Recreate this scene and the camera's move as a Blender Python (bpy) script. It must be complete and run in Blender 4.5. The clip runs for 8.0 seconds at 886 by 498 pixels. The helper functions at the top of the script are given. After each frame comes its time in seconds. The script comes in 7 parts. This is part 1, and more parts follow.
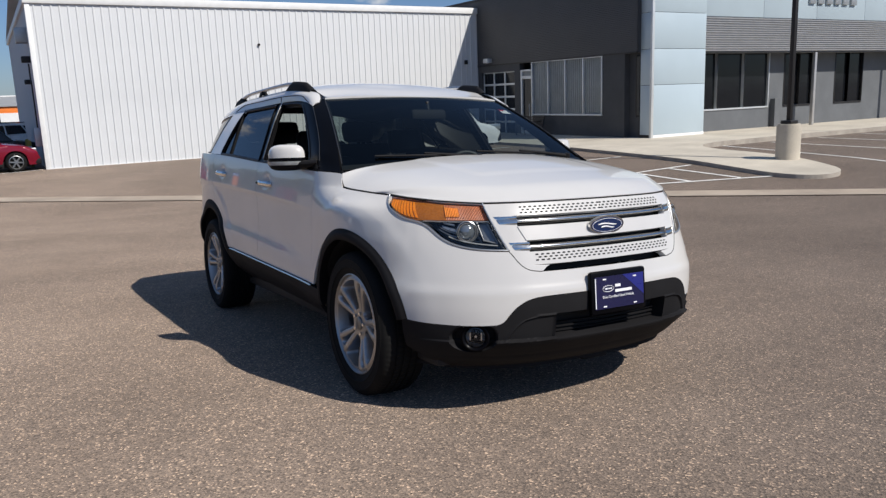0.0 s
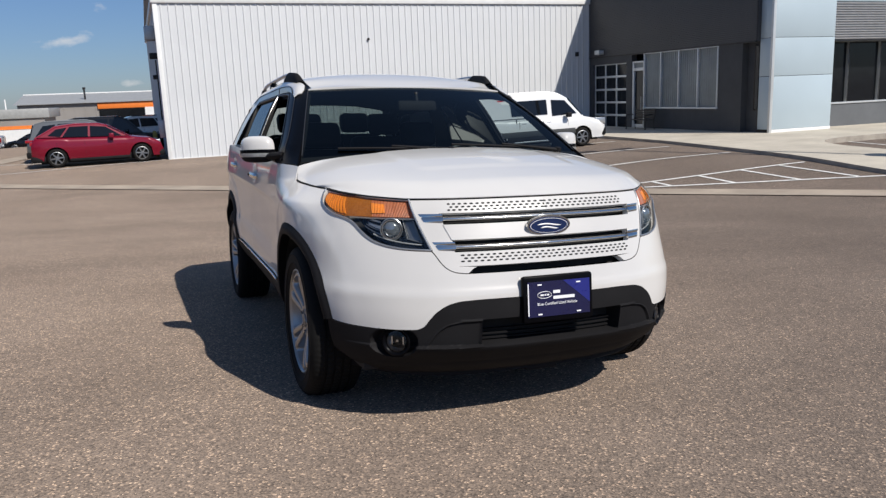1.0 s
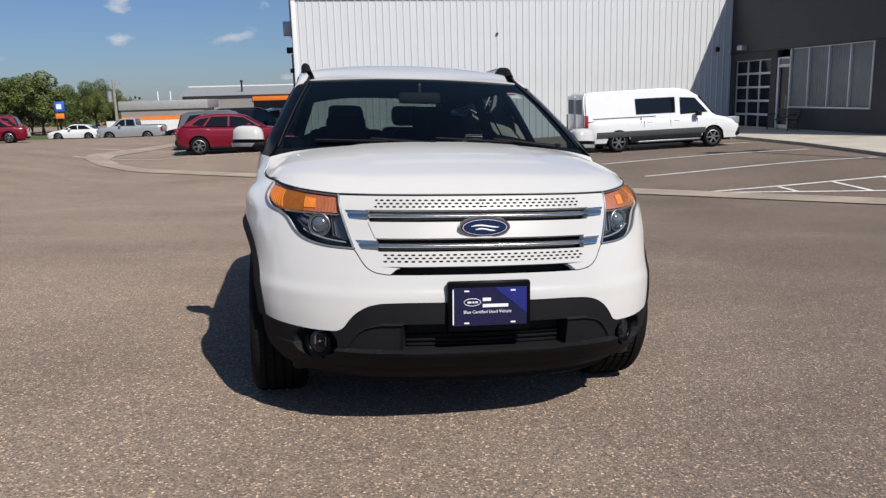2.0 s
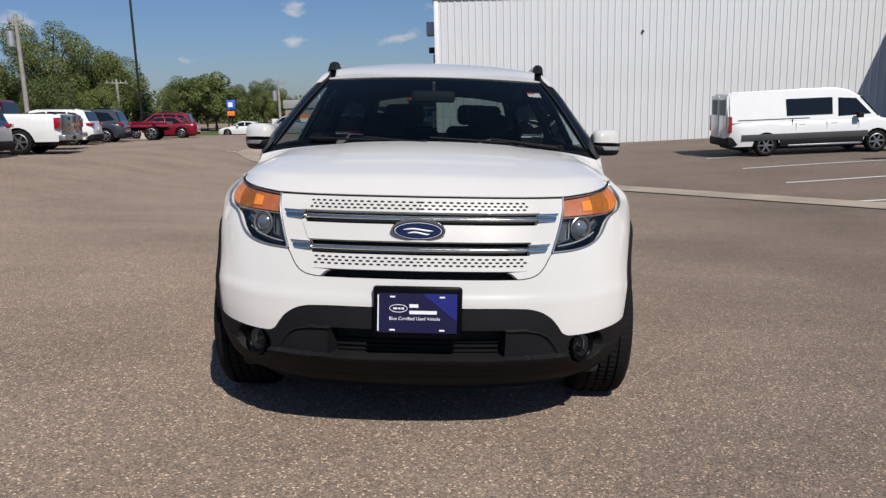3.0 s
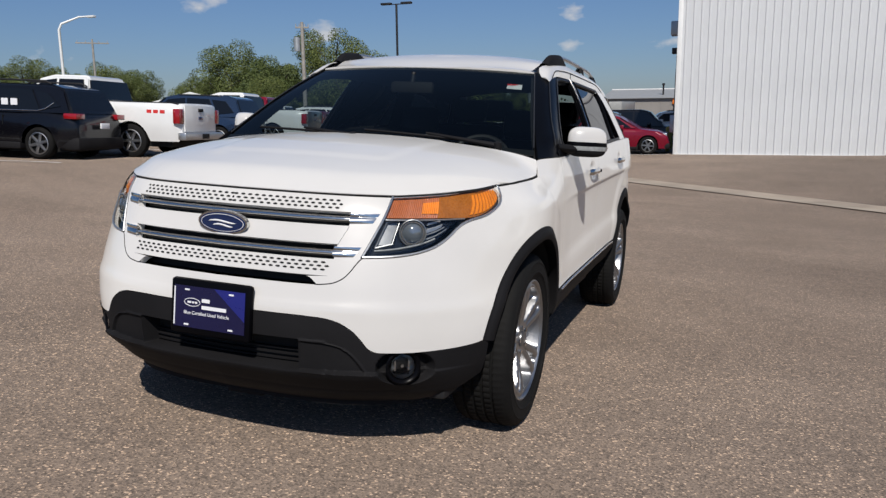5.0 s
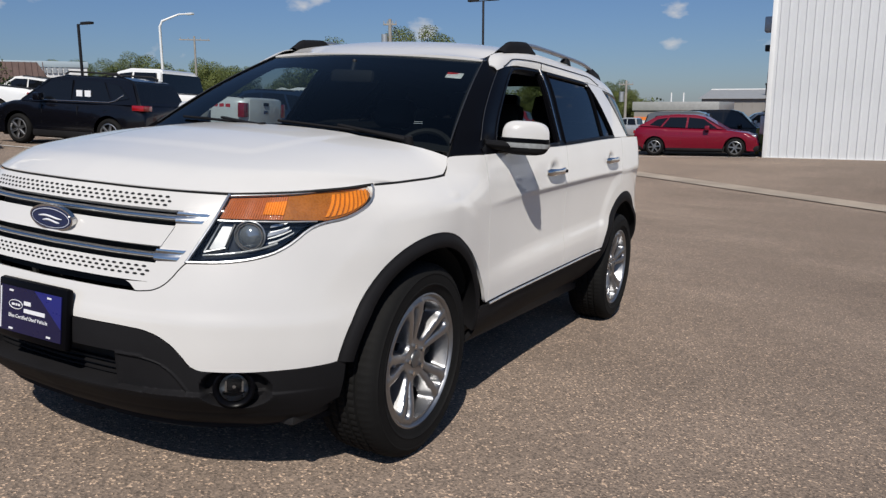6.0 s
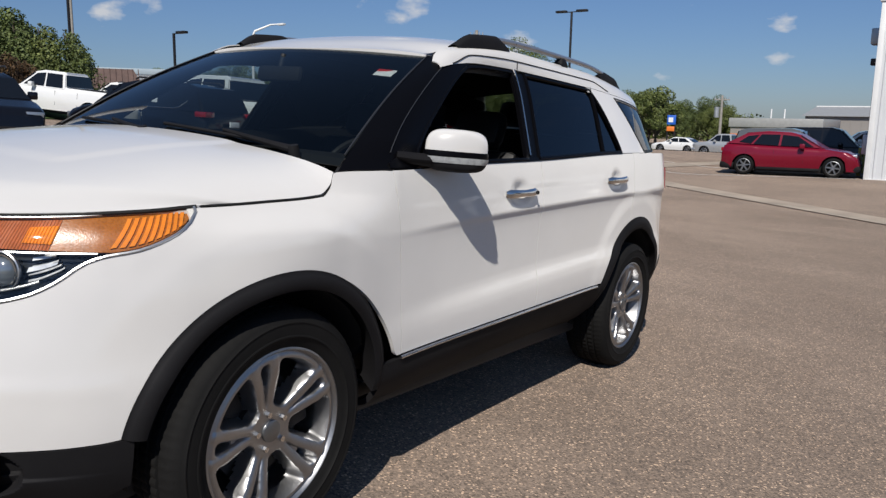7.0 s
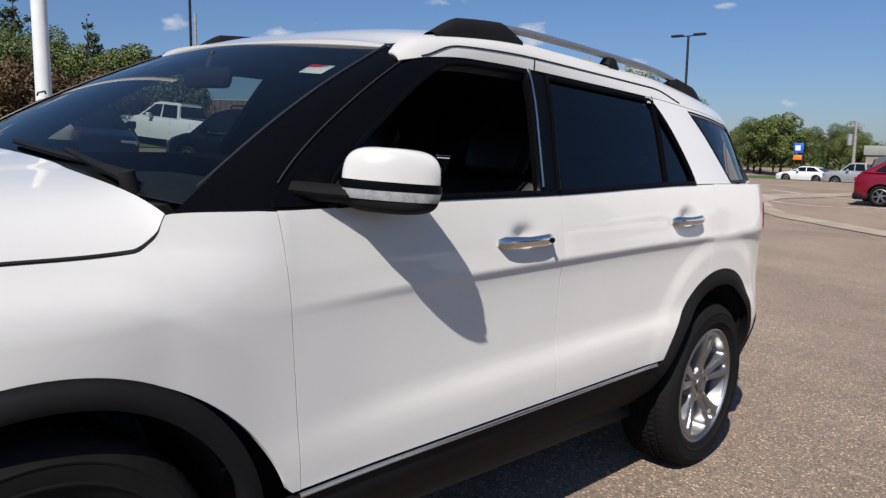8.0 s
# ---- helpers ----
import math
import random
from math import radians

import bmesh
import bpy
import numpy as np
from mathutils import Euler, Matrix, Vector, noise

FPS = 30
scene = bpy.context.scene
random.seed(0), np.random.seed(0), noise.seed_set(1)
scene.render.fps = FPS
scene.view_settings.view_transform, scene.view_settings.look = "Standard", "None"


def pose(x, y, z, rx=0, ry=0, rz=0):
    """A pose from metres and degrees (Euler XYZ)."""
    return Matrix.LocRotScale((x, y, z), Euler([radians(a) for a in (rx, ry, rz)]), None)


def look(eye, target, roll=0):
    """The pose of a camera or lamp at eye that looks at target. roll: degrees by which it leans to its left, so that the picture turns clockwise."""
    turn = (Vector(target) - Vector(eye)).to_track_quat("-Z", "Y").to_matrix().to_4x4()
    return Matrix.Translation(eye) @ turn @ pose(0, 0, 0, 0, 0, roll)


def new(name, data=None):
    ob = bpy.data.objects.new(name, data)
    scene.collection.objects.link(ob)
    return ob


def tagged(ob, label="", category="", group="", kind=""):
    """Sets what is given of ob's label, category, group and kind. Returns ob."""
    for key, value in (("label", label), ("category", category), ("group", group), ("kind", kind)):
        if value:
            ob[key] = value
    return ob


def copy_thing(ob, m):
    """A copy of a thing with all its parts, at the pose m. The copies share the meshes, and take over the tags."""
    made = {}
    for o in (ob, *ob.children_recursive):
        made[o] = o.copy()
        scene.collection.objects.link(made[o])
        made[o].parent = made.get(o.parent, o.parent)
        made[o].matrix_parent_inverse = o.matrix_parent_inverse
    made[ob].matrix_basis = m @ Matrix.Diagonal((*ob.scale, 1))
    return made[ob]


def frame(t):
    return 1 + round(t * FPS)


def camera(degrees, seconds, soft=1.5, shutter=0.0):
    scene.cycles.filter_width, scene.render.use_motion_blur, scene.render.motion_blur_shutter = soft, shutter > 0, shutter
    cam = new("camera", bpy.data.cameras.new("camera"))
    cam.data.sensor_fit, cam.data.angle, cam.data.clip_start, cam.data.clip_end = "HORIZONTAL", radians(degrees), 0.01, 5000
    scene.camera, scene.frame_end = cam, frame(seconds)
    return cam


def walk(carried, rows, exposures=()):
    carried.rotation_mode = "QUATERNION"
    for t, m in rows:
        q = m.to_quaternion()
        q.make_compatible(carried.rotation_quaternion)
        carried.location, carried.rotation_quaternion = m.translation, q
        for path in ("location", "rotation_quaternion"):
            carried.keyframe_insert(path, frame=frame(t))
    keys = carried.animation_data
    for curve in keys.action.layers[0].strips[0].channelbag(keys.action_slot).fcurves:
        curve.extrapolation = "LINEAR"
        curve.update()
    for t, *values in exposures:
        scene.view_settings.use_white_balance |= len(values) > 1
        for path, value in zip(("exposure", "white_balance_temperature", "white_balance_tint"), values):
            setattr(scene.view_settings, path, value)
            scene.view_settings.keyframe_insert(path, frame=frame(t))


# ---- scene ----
cam = camera(60.0, 8.0, soft=1.36)
# seconds, eye, target, roll
PATH = [
    (0, (-2.46, -4.981, 1.654), (-1.474, -3.285, 1.261), -2.1),
    (0.5, (-2.042, -5.064, 1.616), (-1.187, -3.299, 1.222), -2.2),
    (1, (-1.587, -5.178, 1.603), (-0.885, -3.348, 1.206), -2.3),
    (1.5, (-1.135, -5.229, 1.574), (-0.596, -3.344, 1.177), -1.9),
    (3, (0.179, -5.184, 1.522), (0.145, -3.222, 1.136), -1.5),
    (3.5, (0.597, -5.107, 1.497), (0.376, -3.154, 1.123), -1.3),
    (4, (0.984, -4.949, 1.463), (0.591, -3.022, 1.097), -1.1),
    (4.5, (1.379, -4.789, 1.446), (0.826, -2.901, 1.083), -0.9),
    (6, (2.342, -3.892, 1.387), (1.438, -2.147, 1.018), -0.0),
    (6.5, (2.507, -3.441, 1.376), (1.507, -1.746, 1.016), 0.5),
    (7, (2.58, -2.943, 1.362), (1.477, -1.31, 1.021), 1.0),
    (7.5, (2.495, -2.405, 1.345), (1.282, -0.845, 1.034), 1.1),
    (8, (2.371, -1.874, 1.328), (1.032, -0.413, 1.056), 0.8),
]
walk(cam, [(t, look(eye, target, roll)) for t, eye, target, roll in PATH], [(0.0, 0.15), (1.5, 0.08), (3.0, -0.05), (4.5, -0.14), (6.0, -0.13), (6.6, -0.09), (7.4, 0.07), (8.0, 0.19)])

# ---- sky and sun ----
SUN_DIR = Vector((0.42, -0.94, 1.04)).normalized()
world = bpy.data.worlds.new("sky")
scene.world = world
world.use_nodes = True
wt = world.node_tree
sky = wt.nodes.new("ShaderNodeTexSky")
sky.sky_type = "NISHITA"
sky.sun_disc = False
sky.sun_elevation = math.asin(SUN_DIR.z)
sky.sun_rotation = math.atan2(SUN_DIR.x, SUN_DIR.y)
sky.dust_density, sky.ozone_density, sky.air_density = 0.3, 3.0, 1.0
background = wt.nodes["Background"]
background.inputs["Strength"].default_value = 0.072
wco = wt.nodes.new("ShaderNodeTexCoord")
split_dir = wt.nodes.new("ShaderNodeSeparateXYZ")
wt.links.new(wco.outputs["Generated"], split_dir.inputs[0])
haze = wt.nodes.new("ShaderNodeValToRGB")
haze.color_ramp.elements[0].position, haze.color_ramp.elements[0].color = 0.0, (0.53, 0.64, 0.90, 1)
haze.color_ramp.elements[1].position, haze.color_ramp.elements[1].color = 0.30, (0.66, 0.81, 1.04, 1)
high = haze.color_ramp.elements.new(0.75)
high.color = (1.15, 1.18, 1.18, 1)
wt.links.new(split_dir.outputs["Z"], haze.inputs["Fac"])
blue = wt.nodes.new("ShaderNodeMixRGB")
blue.blend_type = "MULTIPLY"
blue.inputs["Fac"].default_value = 1.0
wt.links.new(sky.outputs[0], blue.inputs["Color1"])
wt.links.new(haze.outputs[0], blue.inputs["Color2"])
# small fair-weather clouds
cloud_map = wt.nodes.new("ShaderNodeMapping")
cloud_map.inputs["Scale"].default_value = (1.0, 1.0, 2.0)
wt.links.new(wco.outputs["Generated"], cloud_map.inputs["Vector"])
puffs = wt.nodes.new("ShaderNodeTexNoise")
puffs.inputs["Scale"].default_value, puffs.inputs["Detail"].default_value, puffs.inputs["Roughness"].default_value = 11.0, 6.0, 0.50
wt.links.new(cloud_map.outputs[0], puffs.inputs["Vector"])
cover = wt.nodes.new("ShaderNodeValToRGB")
cover.color_ramp.elements[0].position, cover.color_ramp.elements[0].color = 0.625, (0, 0, 0, 1)
cover.color_ramp.elements[1].position, cover.color_ramp.elements[1].color = 0.72, (0.75, 0.75, 0.75, 1)
wt.links.new(puffs.outputs["Fac"], cover.inputs["Fac"])
clouds = wt.nodes.new("ShaderNodeMixRGB")
clouds.inputs["Color2"].default_value = (9.5, 9.4, 9.4, 1)
low_sky = wt.nodes.new("ShaderNodeMapRange")
for k, value in (("From Min", 0.24), ("From Max", 0.34), ("To Min", 1.0), ("To Max", 0.0)):
    low_sky.inputs[k].default_value = value
wt.links.new(split_dir.outputs["Z"], low_sky.inputs["Value"])
low_cover = wt.nodes.new("ShaderNodeMath")
low_cover.operation = "MULTIPLY"
wt.links.new(cover.outputs[0], low_cover.inputs[0])
wt.links.new(low_sky.outputs[0], low_cover.inputs[1])
wt.links.new(low_cover.outputs[0], clouds.inputs["Fac"])
wt.links.new(blue.outputs[0], clouds.inputs["Color1"])
wt.links.new(clouds.outputs[0], background.inputs["Color"])
sun_data = bpy.data.lights.new("sun", "SUN")
sun_data.energy, sun_data.angle, sun_data.color = 4.6, radians(0.53), (1.0, 0.95, 0.88)
sun = new("sun", sun_data)
sun.rotation_euler = SUN_DIR.to_track_quat("Z", "Y").to_euler()
scene.view_settings.exposure = 0.0

# ---- materials ----
def nodes_of(name):
    m = bpy.data.materials.new(name)
    m.use_nodes = True
    nt = m.node_tree
    return m, nt, nt.nodes["Principled BSDF"]


def noise_node(nt, scale, detail=4.0, rough=0.55, stretch=None):
    tc = nt.nodes.new("ShaderNodeTexCoord")
    n = nt.nodes.new("ShaderNodeTexNoise")
    n.inputs["Scale"].default_value = scale
    n.inputs["Detail"].default_value = detail
    n.inputs["Roughness"].default_value = rough
    if stretch:
        mp = nt.nodes.new("ShaderNodeMapping")
        mp.inputs["Scale"].default_value = stretch
        nt.links.new(tc.outputs["Object"], mp.inputs["Vector"])
        nt.links.new(mp.outputs[0], n.inputs["Vector"])
    else:
        nt.links.new(tc.outputs["Object"], n.inputs["Vector"])
    return n.outputs["Fac"]


def ramp(nt, fac, stops):
    r = nt.nodes.new("ShaderNodeValToRGB")
    e = r.color_ramp.elements
    e[0].position, e[0].color = stops[0][0], (*stops[0][1], 1)
    e[1].position, e[1].color = stops[-1][0], (*stops[-1][1], 1)
    for p, c in stops[1:-1]:
        k = e.new(p)
        k.color = (*c, 1)
    nt.links.new(fac, r.inputs["Fac"])
    return r.outputs["Color"]


def mixc(nt, kind, fac, a, b):
    m = nt.nodes.new("ShaderNodeMixRGB")
    m.blend_type = kind
    for sock, v in ((m.inputs["Fac"], fac), (m.inputs["Color1"], a), (m.inputs["Color2"], b)):
        if isinstance(v, (int, float)):
            sock.default_value = v
        elif isinstance(v, tuple):
            sock.default_value = (*v, 1)
        else:
            nt.links.new(v, sock)
    return m.outputs["Color"]


def bump(nt, b, height, strength, distance):
    n = nt.nodes.new("ShaderNodeBump")
    n.inputs["Strength"].default_value = strength
    n.inputs["Distance"].default_value = distance
    nt.links.new(height, n.inputs["Height"])
    nt.links.new(n.outputs[0], b.inputs["Normal"])


def surface(name, colour, rough=0.6, metal=0.0, vary=0.15, scale=3.0, fine=60.0, relief=0.1, depth=0.002, coat=0.0, random_tint=0.0):
    """A material with broad and fine variation of tone, and a fine relief."""
    m, nt, b = nodes_of(name)
    big, small = noise_node(nt, scale), noise_node(nt, fine, 3.0)
    lo = tuple(c * (1 - vary) for c in colour)
    hi = tuple(min(1.0, c * (1 + vary)) for c in colour)
    c1 = ramp(nt, big, [(0.3, lo), (0.7, hi)])
    c2 = mixc(nt, "OVERLAY", 0.35 * vary / 0.15 if vary < 0.3 else 0.5, c1, ramp(nt, small, [(0.3, (0.35, 0.35, 0.35)), (0.7, (0.65, 0.65, 0.65))]))
    if random_tint:
        oi = nt.nodes.new("ShaderNodeObjectInfo")
        c2 = mixc(nt, "MULTIPLY", random_tint, c2, ramp(nt, oi.outputs["Random"], [(0.0, (0.55, 0.55, 0.55)), (1.0, (1.3, 1.3, 1.3))]))
    nt.links.new(c2, b.inputs["Base Color"])
    rr = nt.nodes.new("ShaderNodeMapRange")
    rr.inputs["To Min"].default_value = max(0.02, rough - 0.08)
    rr.inputs["To Max"].default_value = min(1.0, rough + 0.08)
    nt.links.new(small, rr.inputs["Value"])
    nt.links.new(rr.outputs[0], b.inputs["Roughness"])
    b.inputs["Metallic"].default_value = metal
    b.inputs["Coat Weight"].default_value = coat
    b.inputs["Coat Roughness"].default_value = 0.04
    if relief:
        bump(nt, b, small, relief, depth)
    return m


def dull(m, level):
    m.node_tree.nodes["Principled BSDF"].inputs["Specular IOR Level"].default_value = level
    return m


def glass(name, tint, gloss=0.02, ior=1.5):
    """Thin pane: tinted see-through with a mirror gloss that grows at grazing angles."""
    m, nt, b = nodes_of(name)
    out = nt.nodes["Material Output"]
    nt.nodes.remove(b)
    t = nt.nodes.new("ShaderNodeBsdfTransparent")
    t.inputs["Color"].default_value = (*tint, 1)
    g = nt.nodes.new("ShaderNodeBsdfGlossy")
    g.inputs["Roughness"].default_value = gloss
    f = nt.nodes.new("ShaderNodeFresnel")
    f.inputs["IOR"].default_value = ior
    mx = nt.nodes.new("ShaderNodeMixShader")
    nt.links.new(f.outputs[0], mx.inputs["Fac"])
    nt.links.new(t.outputs[0], mx.inputs[1])
    nt.links.new(g.outputs[0], mx.inputs[2])
    nt.links.new(mx.outputs[0], out.inputs["Surface"])
    return m


def asphalt_material():
    m, nt, b = nodes_of("asphalt")
    tc = nt.nodes.new("ShaderNodeTexCoord")
    v = nt.nodes.new("ShaderNodeTexVoronoi")
    v.inputs["Scale"].default_value = 122.0
    nt.links.new(tc.outputs["Object"], v.inputs["Vector"])
    grain = noise_node(nt, 140.0, 3.0, 0.7)
    mid = noise_node(nt, 9.0, 5.0, 0.65)
    broad = noise_node(nt, 0.35, 6.0, 0.6)
    streak = noise_node(nt, 0.8, 4.0, 0.6, (0.15, 1.6, 1.0))
    base = ramp(nt, broad, [(0.3, (0.187, 0.144, 0.112)), (0.7, (0.270, 0.212, 0.168))])
    base = mixc(nt, "OVERLAY", 0.35, base, ramp(nt, mid, [(0.3, (0.36, 0.36, 0.36)), (0.7, (0.62, 0.62, 0.62))]))
    base = mixc(nt, "OVERLAY", 0.22, base, ramp(nt, streak, [(0.35, (0.38, 0.38, 0.38)), (0.65, (0.62, 0.61, 0.60))]))
    # darkens towards +x: the sun's uneven return off the asphalt, put into the colour
    axes = nt.nodes.new("ShaderNodeSeparateXYZ")
    nt.links.new(tc.outputs["Object"], axes.inputs[0])
    edge = nt.nodes.new("ShaderNodeMath")
    edge.operation = "MULTIPLY_ADD"
    nt.links.new(noise_node(nt, 0.22, 4.0), edge.inputs[0])
    edge.inputs[1].default_value = 5.0
    nt.links.new(axes.outputs["X"], edge.inputs[2])
    span = nt.nodes.new("ShaderNodeMapRange")
    span.inputs["From Min"].default_value, span.inputs["From Max"].default_value = 1.5, 8.0
    nt.links.new(edge.outputs[0], span.inputs["Value"])
    base = mixc(nt, "MULTIPLY", 1.0, base, ramp(nt, span.outputs[0], [(0.0, (1.06, 1.06, 1.07)), (1.0, (0.76, 0.76, 0.775))]))
    sep = nt.nodes.new("ShaderNodeSeparateColor")
    nt.links.new(v.outputs["Color"], sep.inputs[0])
    stones = ramp(nt, sep.outputs[0], [(0.0, (0.33, 0.33, 0.33)), (0.55, (0.9, 0.88, 0.86)), (0.90, (1.10, 1.06, 1.0)), (0.95, (2.0, 1.86, 1.68)), (1.0, (3.0, 2.8, 2.5))])
    base = mixc(nt, "MULTIPLY", 0.85, base, stones)
    base = mixc(nt, "OVERLAY", 0.6, base, ramp(nt, grain, [(0.3, (0.3, 0.3, 0.3)), (0.7, (0.7, 0.7, 0.7))]))
    nt.links.new(base, b.inputs["Base Color"])
    b.inputs["Roughness"].default_value = 0.92
    b.inputs["Diffuse Roughness"].default_value = 0.7
    h = mixc(nt, "ADD", 0.6, v.outputs["Distance"], grain)
    bump(nt, b, h, 0.55, 0.006)
    return m


def metal_paint(name, colour, rough=0.28, coat=1.0, flake=0.35):
    m, nt, b = nodes_of(name)
    broad = noise_node(nt, 2.2, 4.0, 0.6)
    fine = noise_node(nt, 900.0, 1.0, 0.5)
    c = ramp(nt, broad, [(0.3, tuple(k * 0.95 for k in colour)), (0.7, colour)])
    c = mixc(nt, "OVERLAY", 0.06, c, ramp(nt, fine, [(0.4, (0.4, 0.4, 0.4)), (0.6, (0.6, 0.6, 0.6))]))
    nt.links.new(c, b.inputs["Base Color"])
    b.inputs["Roughness"].default_value = rough
    b.inputs["Metallic"].default_value = flake
    b.inputs["Coat Weight"].default_value = coat
    b.inputs["Coat Roughness"].default_value = 0.03
    return m


M_ASPHALT = asphalt_material()
M_CONC = surface("concrete", (0.365, 0.30, 0.235), 0.9, vary=0.22, scale=0.9, fine=45, relief=0.3, depth=0.004)
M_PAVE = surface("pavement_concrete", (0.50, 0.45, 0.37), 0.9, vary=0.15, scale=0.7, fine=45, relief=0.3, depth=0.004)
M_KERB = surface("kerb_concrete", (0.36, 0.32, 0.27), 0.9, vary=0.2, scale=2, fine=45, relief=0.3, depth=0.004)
M_LINE = surface("line_paint", (0.74, 0.72, 0.68), 0.8, vary=0.2, scale=6, fine=70, relief=0.2)
M_WALL = surface("white_steel_cladding", (0.62, 0.63, 0.64), 0.45, vary=0.05, scale=0.5, fine=30, relief=0.05)
M_TRIM = surface("white_trim", (0.74, 0.74, 0.73), 0.4, vary=0.05)
M_DARK = surface("dark_cladding", (0.060, 0.060, 0.063), 0.55, vary=0.1, scale=0.8)
M_BLOCK = surface("dark_painted_block", (0.057, 0.059, 0.063), 0.8, vary=0.12, scale=1.5, fine=25, relief=0.3)
M_BLUE = surface("pale_blue_panel", (0.41, 0.49, 0.535), 0.4, vary=0.04, scale=0.4, relief=0.03)
M_GREYW = surface("grey_painted_wall", (0.115, 0.122, 0.130), 0.75, vary=0.1, scale=1.2, fine=25, relief=0.3)
M_CORR = surface("corrugated_steel", (0.42, 0.41, 0.40), 0.4, metal=0.4, vary=0.08)
M_FRAME = surface("window_frame", (0.55, 0.57, 0.58), 0.4, metal=0.3, vary=0.06)
M_BLINDS = surface("pale_blinds", (0.25, 0.27, 0.27), 0.7, vary=0.15, scale=1.0)
M_PANE = surface("dark_window_pane", (0.008, 0.009, 0.011), 0.06, vary=0.2, relief=0.0)
dull(M_PANE, 0.3)
M_STEEL = surface("galvanised_steel", (0.45, 0.47, 0.48), 0.45, metal=0.6, vary=0.1)
M_POLE = surface("dark_bronze_pole", (0.022, 0.020, 0.020), 0.5, metal=0.3, vary=0.1)
M_WOOD = surface("weathered_pole_wood", (0.30, 0.28, 0.25), 0.85, vary=0.2, scale=3)
M_ORANGE = surface("orange_fascia", (0.78, 0.20, 0.03), 0.5, vary=0.06)
M_GREYSHED = surface("grey_steel_cladding", (0.27, 0.25, 0.23), 0.5, vary=0.07, scale=0.6)
M_ROOFGREY = surface("grey_roof_steel", (0.33, 0.33, 0.32), 0.45, vary=0.1)
M_BROWN = surface("brown_roof", (0.10, 0.06, 0.05), 0.7, vary=0.2)

M_PEARL = metal_paint("pearl_white_paint", (0.685, 0.668, 0.645), 0.38, 0.85, 0.0)
M_PEARL.node_tree.nodes["Principled BSDF"].inputs["Diffuse Roughness"].default_value = 0.8
M_GLOSSBLACK = dull(metal_paint("gloss_black", (0.003, 0.003, 0.004), 0.3, 0.0, 0.0), 0.07)
M_CLAD = surface("black_textured_plastic", (0.0125, 0.012, 0.013), 0.66, vary=0.2, scale=3, fine=450, relief=0.25, depth=0.0008)
dull(M_CLAD, 0.13)

M_SEAL = surface("grey_black_rubber", (0.028, 0.028, 0.030), 0.42, vary=0.1, relief=0)
M_REARGREY = surface("satin_grey_corner", (0.33, 0.34, 0.35), 0.35, vary=0.05, relief=0)
M_BRIGHT = surface("satin_chrome", (0.70, 0.70, 0.71), 0.2, metal=1.0, vary=0.04, relief=0)
M_RUBBER = surface("tyre_rubber", (0.0075, 0.0072, 0.007), 0.8, vary=0.25, scale=6, fine=220, relief=0.2, depth=0.001)
dull(M_RUBBER, 0.2)
M_GAP = surface("black_void", (0.004, 0.004, 0.004), 0.8, vary=0.1, relief=0)
M_CHROME = surface("chrome", (0.74, 0.73, 0.71), 0.15, metal=1.0, vary=0.02, relief=0)
M_ALLOY = surface("machined_alloy", (0.40, 0.40, 0.405), 0.40, metal=1.0, vary=0.06, fine=120, relief=0.03)
M_ALLOYDARK = surface("grey_alloy", (0.24, 0.245, 0.25), 0.38, metal=0.9, vary=0.06)
M_BRAKE = surface("cast_iron", (0.055, 0.052, 0.05), 0.55, metal=0.8, vary=0.2)
M_AMBER = surface("amber_lens", (0.72, 0.22, 0.008), 0.7, vary=0.12, scale=30, fine=160, relief=0.25, depth=0.001, coat=0.08)
# its copper cast paints the sun's sheen into the amber
M_AMBERDEEP = surface("deep_amber_lens", (0.38, 0.105, 0.028), 0.5, vary=0.15, scale=30, fine=160, relief=0.2, coat=0.06)
M_AMBERMID = surface("brown_amber_lens", (0.34, 0.115, 0.014), 0.28, vary=0.15, scale=30, fine=160, relief=0.2, coat=0.35)
M_PROJECTOR = surface("projector_glass", (0.24, 0.27, 0.30), 0.10, metal=0.6, vary=0.1, relief=0, coat=1.0)
M_STRIP = surface("clear_signal_lens", (0.33, 0.34, 0.34), 0.15, vary=0.2, scale=60, fine=300, relief=0.2, coat=1.0)
M_REDLENS = surface("red_lens", (0.30, 0.006, 0.010), 0.15, vary=0.1, scale=40, coat=1.0)
M_HOUSING = surface("dark_lamp_housing", (0.014, 0.018, 0.024), 0.2, metal=0.3, vary=0.15)
M_CLEARLENS = glass("clear_lens", (0.93, 0.95, 0.96))
M_SHIELD = glass("windshield_glass", (0.34, 0.405, 0.41), ior=1.43)
M_REAR = glass("rear_glass", (0.45, 0.50, 0.47))
M_TINT = glass("tinted_glass", (0.05, 0.055, 0.065))
M_INTERIOR = surface("black_interior_trim", (0.011, 0.011, 0.012), 0.65, vary=0.15, scale=8, fine=200)
M_LEATHER = surface("dark_leather", (0.015, 0.0145, 0.0145), 0.5, vary=0.15, scale=8, fine=120)
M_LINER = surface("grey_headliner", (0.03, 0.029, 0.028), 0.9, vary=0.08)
M_PLATE = surface("deep_blue_plate", (0.007, 0.006, 0.042), 0.3, vary=0.06, coat=0.5, relief=0)
M_PLATEB = surface("bright_blue_plate", (0.014, 0.018, 0.17), 0.3, vary=0.06, coat=0.5, relief=0)
M_BADGE = surface("badge_blue", (0.008, 0.022, 0.085), 0.2, vary=0.05, coat=1.0, relief=0)
M_PRINT = surface("white_print", (0.80, 0.80, 0.82), 0.4, vary=0.03, relief=0)
